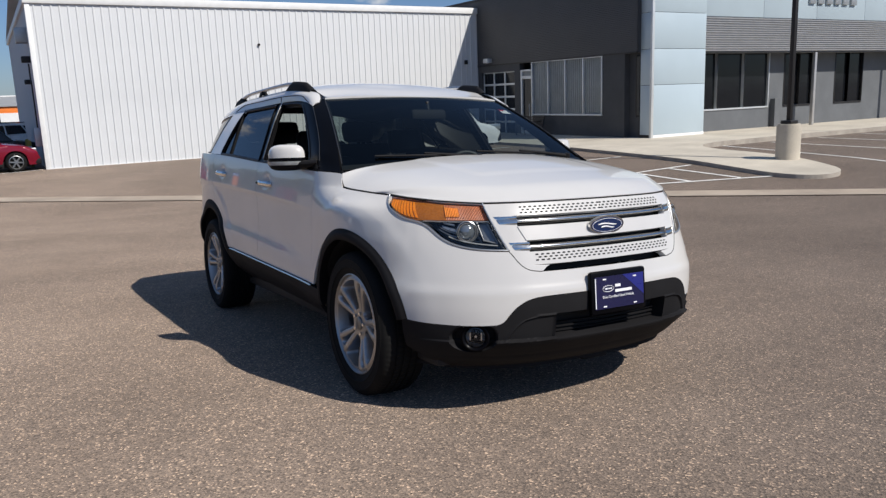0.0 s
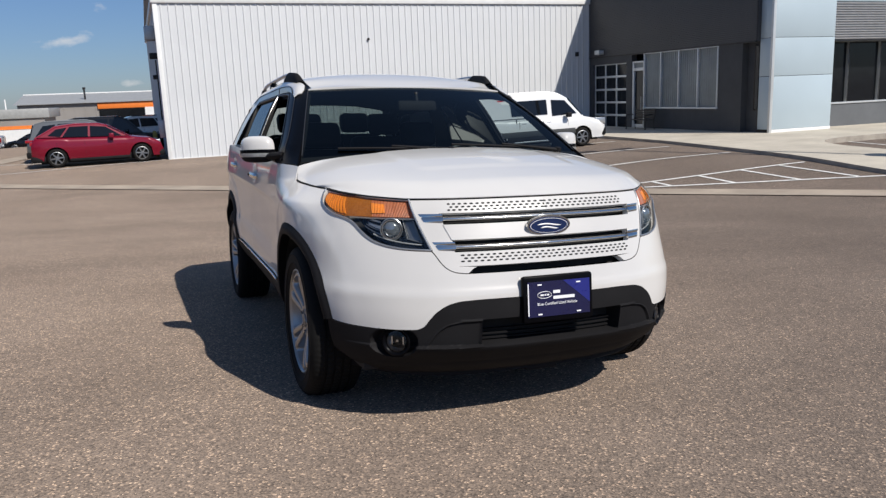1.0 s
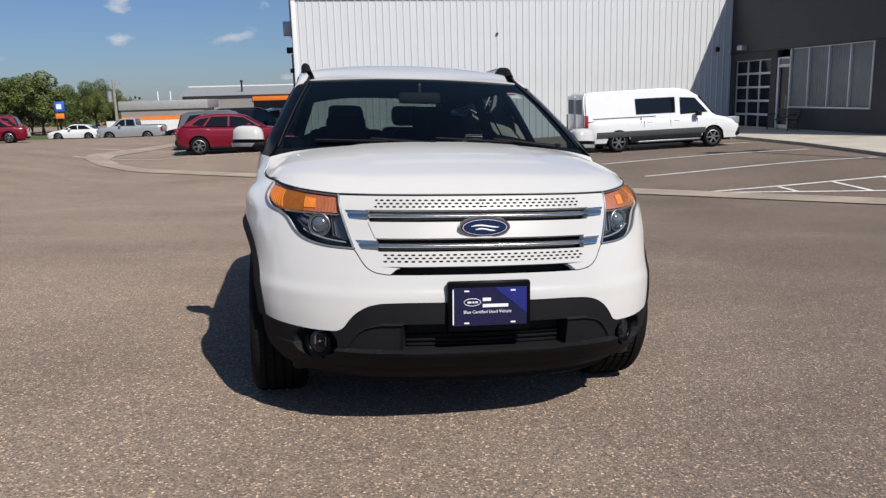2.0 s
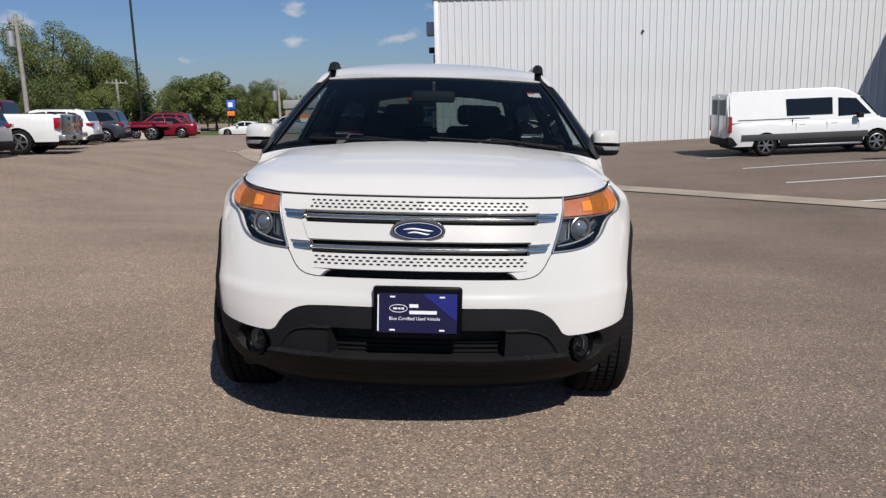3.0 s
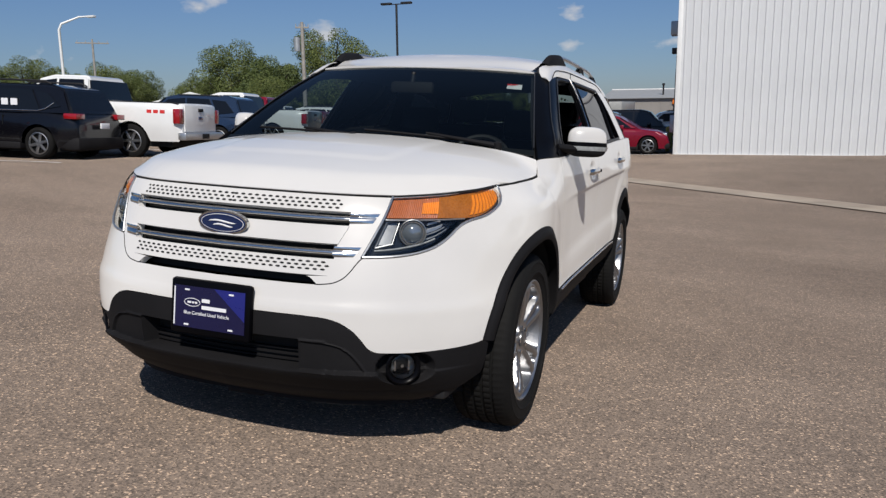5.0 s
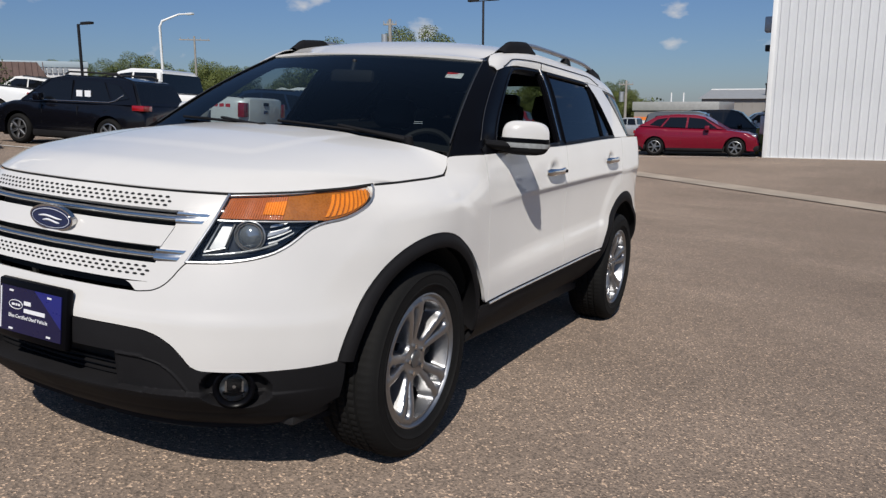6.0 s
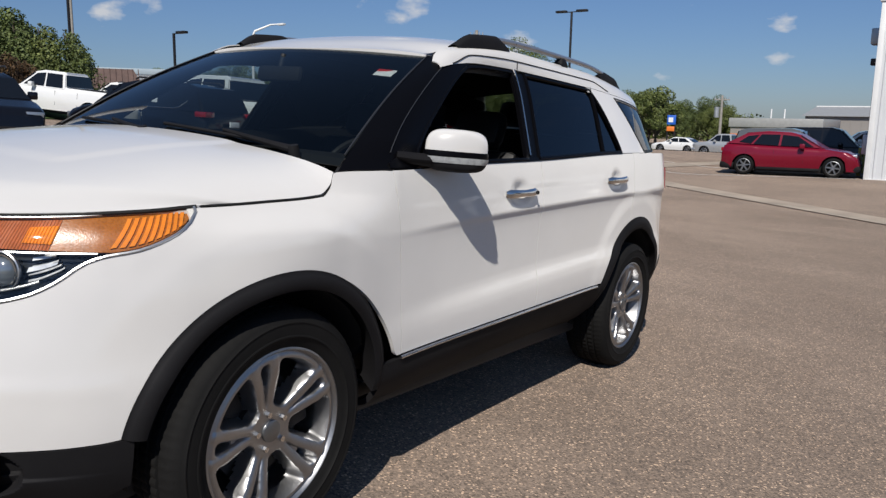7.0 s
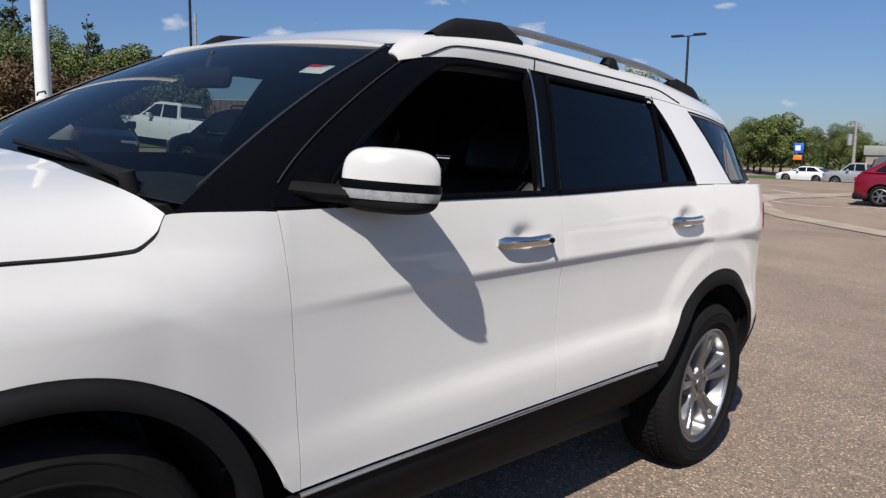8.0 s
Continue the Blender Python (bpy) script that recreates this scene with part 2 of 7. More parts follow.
M_REDPRINT = surface("red_print", (0.62, 0.03, 0.03), 0.5, vary=0.05, relief=0)
M_SILVER = surface("satin_silver", (0.50, 0.51, 0.52), 0.3, metal=0.8, vary=0.04)


# ---- building blocks ----
def smooth(a, b, v):
    k = min(1.0, max(0.0, (v - a) / (b - a)))
    return k * k * (3 - 2 * k)


def lerp(a, b, k):
    return a + (b - a) * k


def curve1(*pts):
    """A smooth function through (x, y) pairs, monotone between them."""
    px, py = [p[0] for p in pts], [p[1] for p in pts]
    n = len(px)
    d = [(py[i + 1] - py[i]) / (px[i + 1] - px[i]) for i in range(n - 1)]
    t = [d[0]] + [0.0 if d[i - 1] * d[i] <= 0 else 2 * d[i - 1] * d[i] / (d[i - 1] + d[i]) for i in range(1, n - 1)] + [d[-1]]

    def f(x):
        if x <= px[0]:
            return py[0]
        if x >= px[-1]:
            return py[-1]
        i = 0
        while x > px[i + 1]:
            i += 1
        h = px[i + 1] - px[i]
        k = (x - px[i]) / h
        return (2 * k**3 - 3 * k**2 + 1) * py[i] + (k**3 - 2 * k**2 + k) * h * t[i] + (-2 * k**3 + 3 * k**2) * py[i + 1] + (k**3 - k**2) * h * t[i + 1]

    return f


def line1(*pts):
    """A straight-sided function through (x, y) pairs."""
    px, py = [p[0] for p in pts], [p[1] for p in pts]
    return lambda x: float(np.interp(x, px, py))


def obj(name, bm, material, parent=None, label="", soft=False):
    me = bpy.data.meshes.new(name)
    bm.to_mesh(me)
    bm.free()
    for mt in material if isinstance(material, (list, tuple)) else [material]:
        me.materials.append(mt)
    if soft:
        for p in me.polygons:
            p.use_smooth = True
        me.set_sharp_from_angle(angle=radians(38))
    ob = new(name, me)
    ob.parent = parent
    if label:
        tagged(ob, label)
    return ob


def part(name, bm, material, parent, label="", soft=True):
    return obj(name, bm, material, parent, label, soft)


def thing(name, label, category, m=None, group="", kind=""):
    ob = new(name)
    ob.empty_display_size = 0.1
    if m is not None:
        ob.matrix_world = m
    return tagged(ob, label, category, group, kind)


def box(bm, x0, x1, y0, y1, z0, z1, bevel=0.0, m=None):
    vs = bmesh.ops.create_cube(bm, size=1, matrix=Matrix.Translation(((x0 + x1) / 2, (y0 + y1) / 2, (z0 + z1) / 2)) @ Matrix.Diagonal((abs(x1 - x0), abs(y1 - y0), abs(z1 - z0), 1)))["verts"]
    if m is not None:
        bmesh.ops.transform(bm, matrix=m, verts=vs)
    if bevel:
        es = list({e for v in vs for e in v.link_edges})
        bmesh.ops.bevel(bm, geom=es, offset=bevel, segments=2, affect="EDGES", profile=0.5)
    return bm


def boxed(x0, x1, y0, y1, z0, z1, bevel=0.0, m=None):
    return box(bmesh.new(), x0, x1, y0, y1, z0, z1, bevel, m)


def rod(bm, a, b, r0, r1=None, segments=12, caps=True):
    a, b = Vector(a), Vector(b)
    d = b - a
    m = Matrix.Translation((a + b) / 2) @ d.to_track_quat("Z", "Y").to_matrix().to_4x4()
    bmesh.ops.create_cone(bm, cap_ends=caps, segments=segments, radius1=r0, radius2=r0 if r1 is None else r1, depth=d.length, matrix=m)
    return bm


def tube(bm, pts, r, segments=8):
    """A round bar along points; r is a number or one for each point."""
    pts = [Vector(p) for p in pts]
    rs = [r] * len(pts) if isinstance(r, (int, float)) else r
    rings = []
    for i, p in enumerate(pts):
        d = (pts[min(i + 1, len(pts) - 1)] - pts[max(i - 1, 0)]).normalized()
        q = d.to_track_quat("Z", "Y")
        rings.append([bm.verts.new(p + q @ Vector((rs[i] * math.cos(a), rs[i] * math.sin(a), 0))) for a in (2 * math.pi * k / segments for k in range(segments))])
    for a, b in zip(rings, rings[1:]):
        for k in range(segments):
            bm.faces.new((a[k], a[(k + 1) % segments], b[(k + 1) % segments], b[k]))
    bm.faces.new(rings[0][::-1])
    bm.faces.new(rings[-1])
    return bm


def grid(bm, f, nu, nv, closed_u=False, flip=False):
    """A sheet f(u, v), u and v from 0 to 1."""
    vs = [[bm.verts.new(f(i / nu, j / nv)) for j in range(nv + 1)] for i in range(nu if closed_u else nu + 1)]
    n = len(vs)
    for i in range(nu):
        for j in range(nv):
            q = (vs[i][j], vs[(i + 1) % n][j], vs[(i + 1) % n][j + 1], vs[i][j + 1])
            bm.faces.new(q[::-1] if flip else q)
    return vs


def panel(f, nu, nv, thick=0.012, flip=False, bm=None):
    """A sheet f(u, v) with thickness, its rim turned inwards. The front is the side from which u runs right as v runs up."""
    bm = bm or bmesh.new()
    own = bmesh.new()
    grid(own, f, nu, nv, flip=flip)
    own.normal_update()
    if thick:
        off = {v: v.co - v.normal * thick for v in own.verts}
        rim = [e for e in own.edges if e.is_boundary]
        back = {}
        for e in rim:
            for v in e.verts:
                if v not in back:
                    back[v] = own.verts.new(off[v])
        for e in rim:
            fc = e.link_faces[0]
            a, b = next((l.vert, l.link_loop_next.vert) for l in fc.loops if l.edge == e)
            own.faces.new((b, a, back[a], back[b]))
    me = bpy.data.meshes.new("tmp")
    own.to_mesh(me)
    own.free()
    bm.from_mesh(me)
    bpy.data.meshes.remove(me)
    return bm


def mirrored(bm):
    """A copy of a bmesh mirrored in x."""
    c = bm.copy()
    bmesh.ops.scale(c, vec=(-1, 1, 1), verts=c.verts)
    bmesh.ops.reverse_faces(c, faces=c.faces)
    return c


def both(name, bm, material, parent, label=""):
    """A part on the car's left and its mirror image on the right."""
    c = mirrored(bm)
    return part(name, bm, material, parent, label), part(name, c, material, parent, label)


def lathe(bm, profile, segments, m=None):
    """Turns (radius, along x) pairs about the x axis."""
    vs = []
    rings = []
    for k in range(segments):
        a = 2 * math.pi * k / segments
        rings.append([bm.verts.new((x, r * math.cos(a), r * math.sin(a))) for r, x in profile])
        vs += rings[-1]
    for k in range(segments):
        a, b = rings[k], rings[(k + 1) % segments]
        for j in range(len(profile) - 1):
            bm.faces.new((a[j], a[j + 1], b[j + 1], b[j]))
    if m is not None:
        bmesh.ops.transform(bm, matrix=m, verts=vs)
    return bm


def prism(bm, pts, depth, m):
    """A flat outline (x, y) pulled out along z, laid by m."""
    lo = [bm.verts.new(m @ Vector((x, y, 0))) for x, y in pts]
    hi = [bm.verts.new(m @ Vector((x, y, depth))) for x, y in pts]
    bm.faces.new(lo[::-1])
    bm.faces.new(hi)
    for i in range(len(pts)):
        j = (i + 1) % len(pts)
        bm.faces.new((lo[i], lo[j], hi[j], hi[i]))
    return bm


def words(text, size, m, material, parent, label="", depth=0.0006):
    cu = bpy.data.curves.new("lettering", "FONT")
    cu.body, cu.size, cu.extrude = text, size, depth
    cu.align_x, cu.align_y = "LEFT", "BOTTOM"
    tmp = bpy.data.objects.new("tmp", cu)
    me = bpy.data.meshes.new_from_object(tmp)
    bpy.data.objects.remove(tmp)
    me.materials.append(material)
    me.transform(m)
    ob = new("lettering", me)
    ob.parent = parent
    if label:
        tagged(ob, label)
    return ob

# ---- ground ----
LEFT_Y = (-60.0, 0.0, 9.5, 20.0, 34.0, 48.0, 80.0)
LEFT_Z = (0.9, 0.66, 0.33, 0.0, -0.33, -0.75, -0.8)


def gz(x, y):
    """Height of the lot: it falls to the gutter and rises gently past it, and up to the street on the west."""
    cx, cy = max(-12.0, min(20.0, x)), max(-14.0, min(30.0, y))
    u = 13.5 - (0.673 * x + 0.74 * y)
    plane = -(0.0434 * cx + 0.0593 * cy)
    if u > 0:
        w = smooth(0, 8, u)
        h = w * plane + (1 - w) * (-0.87 + 0.052 * u)
    else:
        h = -0.87 + 0.19 * (1 - math.exp(u / 4)) + 0.15 * smooth(5, 14, x) * smooth(0, -6, u)
    k = smooth(-6, -12, x)
    h = (1 - k) * h + k * float(np.interp(y, LEFT_Y, LEFT_Z))
    h += (0.20 * smooth(-11.5, -18.0, x) + 0.42 * smooth(-18.0, -25.0, x)) * (1 - 0.75 * smooth(10, 30, y)) + 1.2 * smooth(-24, -40, x) * (1 - smooth(20, 60, y))
    # the far lot beyond the row lies lower
    h -= 0.9 * smooth(50, 66, y)
    far = smooth(70, 170, math.hypot(x, y))
    return (1 - far) * h + far * -1.7


def axis_steps(lo, hi):
    near = list(np.arange(lo, hi + 0.01, 0.6))
    out = [hi + d for d in (2, 5, 10, 18, 30, 50, 90, 160, 300, 600, 1200, 2500)]
    return [lo - d for d in (2500, 1200, 600, 300, 160, 90, 50, 30, 18, 10, 5, 2)] + near + out


xs, ys = axis_steps(-26, 34), axis_steps(-16, 54)
verts = [(x, y, gz(x, y)) for y in ys for x in xs]
nx = len(xs)
faces = [(j * nx + i, j * nx + i + 1, (j + 1) * nx + i + 1, (j + 1) * nx + i) for j in range(len(ys) - 1) for i in range(nx - 1)]
me = bpy.data.meshes.new("ground")
me.from_pydata(verts, [], faces)
me.materials.append(M_ASPHALT)
for p in me.polygons:
    p.use_smooth = True
tagged(new("ground", me), "weathered brown-grey asphalt parking lot with pale aggregate", "ground", kind="structure")


def ribbon(bm, pts, width, lift, step=0.3, thick=0.03):
    """A flat strip that follows the ground along points."""
    pts = [Vector(p) for p in pts]
    line = [pts[0]]
    for a, b in zip(pts, pts[1:]):
        n = max(1, int((b - a).length / step))
        line += [a.lerp(b, k / n) for k in range(1, n + 1)]
    rows = []
    for i, p in enumerate(line):
        d = (line[min(i + 1, len(line) - 1)] - line[max(i - 1, 0)]).normalized()
        nrm = Vector((-d.y, d.x))
        rows.append([bm.verts.new((q.x, q.y, gz(q.x, q.y) + lift)) for q in (p - nrm * width / 2, p, p + nrm * width / 2)])
    for a, b in zip(rows, rows[1:]):
        for j in range(2):
            bm.faces.new((a[j + 1], a[j], b[j], b[j + 1]))
    bmesh.ops.recalc_face_normals(bm, faces=bm.faces)
    if rows and bm.faces[:][0].normal.z < 0:
        bmesh.ops.reverse_faces(bm, faces=bm.faces)
    return bm


bend = [(26.0, -5.4), (15.3, 4.35), (3.0, 15.5), (-5.6, 23.3), (-7.6, 25.4), (-8.5, 27.2), (-8.6, 29.0), (-7.6, 34.0), (-6.2, 42.0)]
tagged(obj("gutter", ribbon(bmesh.new(), bend, 0.95, 0.022), M_CONC), "pale concrete drainage gutter crossing the lot", "gutter", kind="structure")
bm = ribbon(bmesh.new(), [(-30.0, -3.0), (-40.0, 60.0), (-42.0, 90.0)], 9.0, 0.05, 2.0)
M_GRASS = surface("mown_grass", (0.075, 0.115, 0.03), 0.95, vary=0.25, scale=0.7, fine=30, relief=0.5, depth=0.02)
tagged(obj("verge", bm, M_GRASS), "mown green grass verge beside the lot", "grass", kind="structure")
bm = ribbon(bmesh.new(), [(-62.0, 60.0), (-40.0, 63.0), (-27.0, 72.0), (-20.0, 84.0), (-20.0, 96.0)], 9.0, 0.06, 2.0)
tagged(obj("verge", bm, M_GRASS), "mown green grass strip under the far trees", "grass", kind="structure")

LINES = [((8.45, 20.2), (15.9, 20.9)), ((8.45, 16.95), (15.7, 17.25)), ((8.4, 13.9), (15.5, 14.0)), ((8.6, 11.0), (15.1, 10.7)), ((8.6, 10.9), (15.3, 7.75)), ((10.3, 10.85), (10.3, 10.15)), ((11.68, 10.8), (11.66, 9.5)), ((13.0, 10.75), (13.05, 8.85)), ((14.2, 10.65), (14.3, 8.3)), ((20.7, 14.2), (19.0, 7.0)), ((23.0, 13.9), (22.4, 7.6)), ((25.9, 13.9), (25.5, 7.0)), ((28.8, 13.9), (28.3, 7.0)), ((-9.4, 27.3), (-0.7, 29.62)), ((-9.6, 32.2), (-1.0, 33.0)), ((-11.0, 7.4), (-16.5, 6.4)), ((-11.3, 10.8), (-16.8, 9.8)), ((-12.0, 14.2), (-17.5, 13.2)), ((-13.2, 17.2), (-18.5, 16.2)), ((-13.8, 20.8), (-19.2, 19.8)), ((-14.5, 24.6), (-20.0, 23.6))]
for a, b in LINES:
    tagged(obj("parking_line", ribbon(bmesh.new(), [a, b], 0.11, 0.014), M_LINE), "worn white painted parking line on asphalt", "parking line", "painted parking lines", "structure")

# raised pavement with its kerb
WALK_EDGE = [(17.2, 29.7), (16.7, 24.0), (16.5, 18.5), (15.9, 14.4), (15.4, 11.0), (15.0, 8.6), (15.0, 7.5), (15.35, 6.9), (15.9, 6.7), (16.5, 6.9), (16.95, 7.5), (17.7, 9.0), (18.3, 10.8), (18.55, 12.6), (18.9, 13.6), (19.6, 14.1), (21.0, 14.25), (26.0, 14.3), (34.0, 14.2), (46.0, 14.1), (46.0, 19.5), (30.0, 19.5), (20.35, 19.5), (20.35, 29.7)]


for _ in range(2):
    # rounds the corners of the island's nose
    soft_edge = []
    for i, (x, y) in enumerate(WALK_EDGE):
        px, py = WALK_EDGE[i - 1]
        nx2, ny2 = WALK_EDGE[(i + 1) % len(WALK_EDGE)]
        if 6 < y < 14.25 and x < 21:
            soft_edge += [(lerp(x, px, 0.25), lerp(y, py, 0.25)), (lerp(x, nx2, 0.25), lerp(y, ny2, 0.25))]
        else:
            soft_edge.append((x, y))
    WALK_EDGE = soft_edge


def walk_z(x, y):
    return gz(x, y) + 0.11 + 0.09 * smooth(17.0, 20.3, x) * smooth(12, 15, y)


bm = bmesh.new()
top = [bm.verts.new((x, y, walk_z(x, y))) for x, y in WALK_EDGE]
low_ring = [bm.verts.new((x, y, gz(x, y) - 0.1)) for x, y in WALK_EDGE]
bm.faces.new(top)
for i in range(len(top)):
    j = (i + 1) % len(top)
    bm.faces.new((top[i], low_ring[i], low_ring[j], top[j]))
bmesh.ops.triangulate(bm, faces=[f for f in bm.faces if len(f.verts) > 4])
bmesh.ops.recalc_face_normals(bm, faces=bm.faces)
# faces that do not point up take the darker kerb tone
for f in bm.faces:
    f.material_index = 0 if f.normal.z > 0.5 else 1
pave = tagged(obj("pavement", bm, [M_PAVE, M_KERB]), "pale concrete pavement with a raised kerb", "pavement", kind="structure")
for k in range(7):
    bm = bmesh.new()
    a, b = (16.2 + 0.05 * k, 14.2 + 2.4 * k), (20.3, 14.6 + 2.4 * k)
    vs = []
    for q in np.linspace(0, 1, 10):
        x, y = lerp(a[0], b[0], q), lerp(a[1], b[1], q)
        vs.append((bm.verts.new((x, y - 0.012, walk_z(x, y) + 0.012)), bm.verts.new((x, y + 0.012, walk_z(x, y) + 0.012))))
    for p, q in zip(vs, vs[1:]):
        bm.faces.new((p[0], q[0], q[1], p[1]))
    part("joint", bm, M_KERB, pave)

# ---- white steel building ----
Y0, ZB, ZT = 29.8, -0.95, 5.72
white = thing("white_warehouse", "white ribbed steel warehouse with a shallow roof behind the lot", "building")


def ribbed_sheet(width, height, pitch=0.305, rib=0.028):
    """A wall sheet in x and z, facing -y, with raised ribs."""
    bm = bmesh.new()
    prof = []
    n = int(round(width / pitch))
    for k in range(n):
        x = k * pitch
        prof += [(x, 0), (x + pitch - 0.085, 0), (x + pitch - 0.060, -rib), (x + pitch - 0.025, -rib)]
    prof.append((n * pitch, 0))
    lo = [bm.verts.new((x, y, 0)) for x, y in prof]
    hi = [bm.verts.new((x, y, height)) for x, y in prof]
    for i in range(len(prof) - 1):
        bm.faces.new((lo[i], lo[i + 1], hi[i + 1], hi[i]))
    return bm


sheet = part("cladding_sheet", ribbed_sheet(0.915, ZT - ZB), M_WALL, white, soft=False)
sheet.matrix_basis = pose(-0.5, Y0, ZB)
for k in range(1, 23):
    c = new("cladding_sheet", sheet.data)
    c.parent = white
    c.matrix_basis = pose(-0.5 + 0.915 * k, Y0 - 0.0015 * (k % 2), ZB)
for k in range(24):
    c = new("cladding_sheet", sheet.data)
    c.parent = white
    c.matrix_basis = pose(-0.5 + 0.0015 * (k % 2), Y0 + 0.915 * (k + 1), ZB, 0, 0, -90)
part("wall_core", boxed(-0.47, 20.5, Y0 + 0.03, 52, ZB, ZT), M_WALL, white, soft=False)
part("eave_trim", boxed(-0.62, 20.4, Y0 - 0.10, Y0 + 0.1, ZT, ZT + 0.30, 0.02), M_TRIM, white, "white folded eave trim")
part("eave_trim", boxed(-0.62, -0.42, Y0 + 0.1, 52, ZT, ZT + 0.30, 0.02), M_TRIM, white)
part("corner_trim", boxed(-0.56, -0.38, Y0 - 0.045, Y0 + 0.02, ZB, ZT, 0.008), M_TRIM, white)
part("base_trim", boxed(-0.5, 20.3, Y0 - 0.05, Y0 - 0.005, -0.80, -0.66), M_TRIM, white)
bm = bmesh.new()
grid(bm, lambda u, v: Vector((lerp(-0.62, 20.4, u), lerp(Y0 - 0.1, 52, v), ZT + 0.3 + 1.3 * (1 - abs(2 * v - 1)))), 1, 2)
part("roof", bm, M_WALL, white, soft=False)
bm = bmesh.new()
rod(bm, (8.58, Y0 - 0.09, 4.17), (8.58, Y0, 4.17), 0.055)
part("wall_fitting", bm, M_POLE, white)
part("wall_fitting", boxed(19.45, 19.60, Y0 - 0.14, Y0, 3.18, 3.40, 0.02), M_POLE, white)
# fittings on the shaded end wall
part("vent_hood", boxed(-0.95, -0.5, 31.2, 31.9, 4.35, 4.95, 0.04), M_STEEL, white, "galvanised vent hood")
part("wall_lamp", boxed(-0.85, -0.5, 30.9, 31.3, 3.55, 3.80, 0.03), M_POLE, white, "dark wall lamp")
part("wall_lamp", boxed(-0.75, -0.5, 33.0, 33.3, 2.75, 2.95, 0.03), M_POLE, white)
part("meter_box", boxed(-0.78, -0.5, 30.4, 30.8, 0.2, 0.95, 0.02), M_STEEL, white, "grey meter box")
bm = bmesh.new()
tube(bm, [(-0.62, 30.6, 0.95), (-0.62, 30.6, 2.6), (-0.62, 30.9, 3.0), (-0.62, 30.9, 3.5)], 0.03)
part("conduit", bm, M_POLE, white)
for y in (31.8, 33.6):
    bm = bmesh.new()
    rod(bm, (-0.95, y, -0.8), (-0.95, y, 0.35), 0.08)
    bmesh.ops.create_uvsphere(bm, u_segments=12, v_segments=6, radius=0.08, matrix=Matrix.Translation((-0.95, y, 0.35)))
    tagged(obj("bollard", bm, surface("bollard_yellow", (0.34, 0.28, 0.06), 0.7), None, soft=True), "faded yellow steel bollard beside the warehouse end", "bollard", "bollards")

# ---- dealership building ----
XD, ZW, ZG = 20.3, -0.62, -0.40
deal = thing("dealership_building", "dark grey and pale blue dealership building with storefront windows", "building")
part("block_wall", boxed(XD, XD + 0.3, 18.9, 20.25, ZW, 3.05), M_BLOCK, deal, "dark painted block wall", soft=False)
part("block_wall", boxed(XD, XD + 0.3, 20.25, 25.12, ZW, 0.56), M_BLOCK, deal, soft=False)
part("block_wall", boxed(XD, XD + 0.3, 26.12, 26.55, ZW, 3.05), M_BLOCK, deal, soft=False)
part("block_wall", boxed(XD, XD + 0.3, 26.55, 29.8, 2.70, 3.05), M_BLOCK, deal, soft=False)
part("block_wall", boxed(XD, XD + 0.3, 29.42, 29.8, ZW, 2.70), M_BLOCK, deal, soft=False)
bm = bmesh.new()
n = 44
for k in range(n):
    z0 = 3.07 + (6.30 - 3.07) * k / n
    z1 = 3.07 + (6.30 - 3.07) * (k + 1) / n
    zs = (z0, z0 + (z1 - z0) * 0.6, z0 + (z1 - z0) * 0.75, z1)
    xo = (XD - 0.02, XD - 0.02, XD + 0.0, XD + 0.0)
    pts = [(x, z) for x, z in zip(xo, zs)]
    a = [bm.verts.new((x, 29.8, z)) for x, z in pts]
    b = [bm.verts.new((x, 18.2, z)) for x, z in pts]
    for i in range(3):
        bm.faces.new((a[i], b[i], b[i + 1], a[i + 1]))
part("upper_cladding", bm, M_DARK, deal, "dark horizontal ribbed cladding", soft=False)
part("upper_core", boxed(XD + 0.02, XD + 0.4, 18.2, 34, 3.05, 6.36), M_DARK, deal, soft=False)
part("cladding_trim", boxed(XD - 0.04, XD + 0.05, 18.2, 29.8, 3.03, 3.09), M_POLE, deal)
part("parapet_cap", boxed(XD - 0.06, XD + 0.45, 18.2, 34, 6.34, 6.44), M_POLE, deal)
part("back_mass", boxed(XD + 0.6, 46, 21.0, 46, ZW, 6.30), M_BLOCK, deal, soft=False)

garage = part("garage_door", boxed(XD + 0.14, XD + 0.18, 26.55, 29.42, ZG, 2.70), M_PANE, deal, "glazed sectional garage door")
for k in range(6):
    z = lerp(ZG, 2.70, k / 5)
    part("rail", boxed(XD + 0.09, XD + 0.15, 26.55, 29.42, max(ZG, z - 0.05), min(2.70, z + 0.05), 0.006), M_FRAME, garage)
for k in range(4):
    y = lerp(26.55, 29.42, k / 3)
    part("stile", boxed(XD + 0.085, XD + 0.145, max(26.55, y - 0.045), min(29.42, y + 0.045), ZG, 2.70, 0.006), M_FRAME, garage)
door = part("door", boxed(XD + 0.12, XD + 0.15, 25.2, 26.05, ZG, 2.35), M_PANE, deal, "glazed door with a pale frame")
for b in ((25.12, 25.26, ZG, 2.72), (25.98, 26.12, ZG, 2.72), (25.26, 25.98, 2.28, 2.42), (25.26, 25.98, 2.64, 2.72), (25.26, 25.98, ZG, ZG + 0.22)):
    part("door_frame", boxed(XD + 0.03, XD + 0.14, *b, 0.008), M_FRAME, door)
part("transom", boxed(XD + 0.10, XD + 0.13, 25.26, 25.98, 2.42, 2.64), M_BLINDS, door)
bm = bmesh.new()
rod(bm, (XD, 25.36, 0.5), (XD, 25.36, 1.1), 0.015)
part("door_handle", bm, M_STEEL, door)
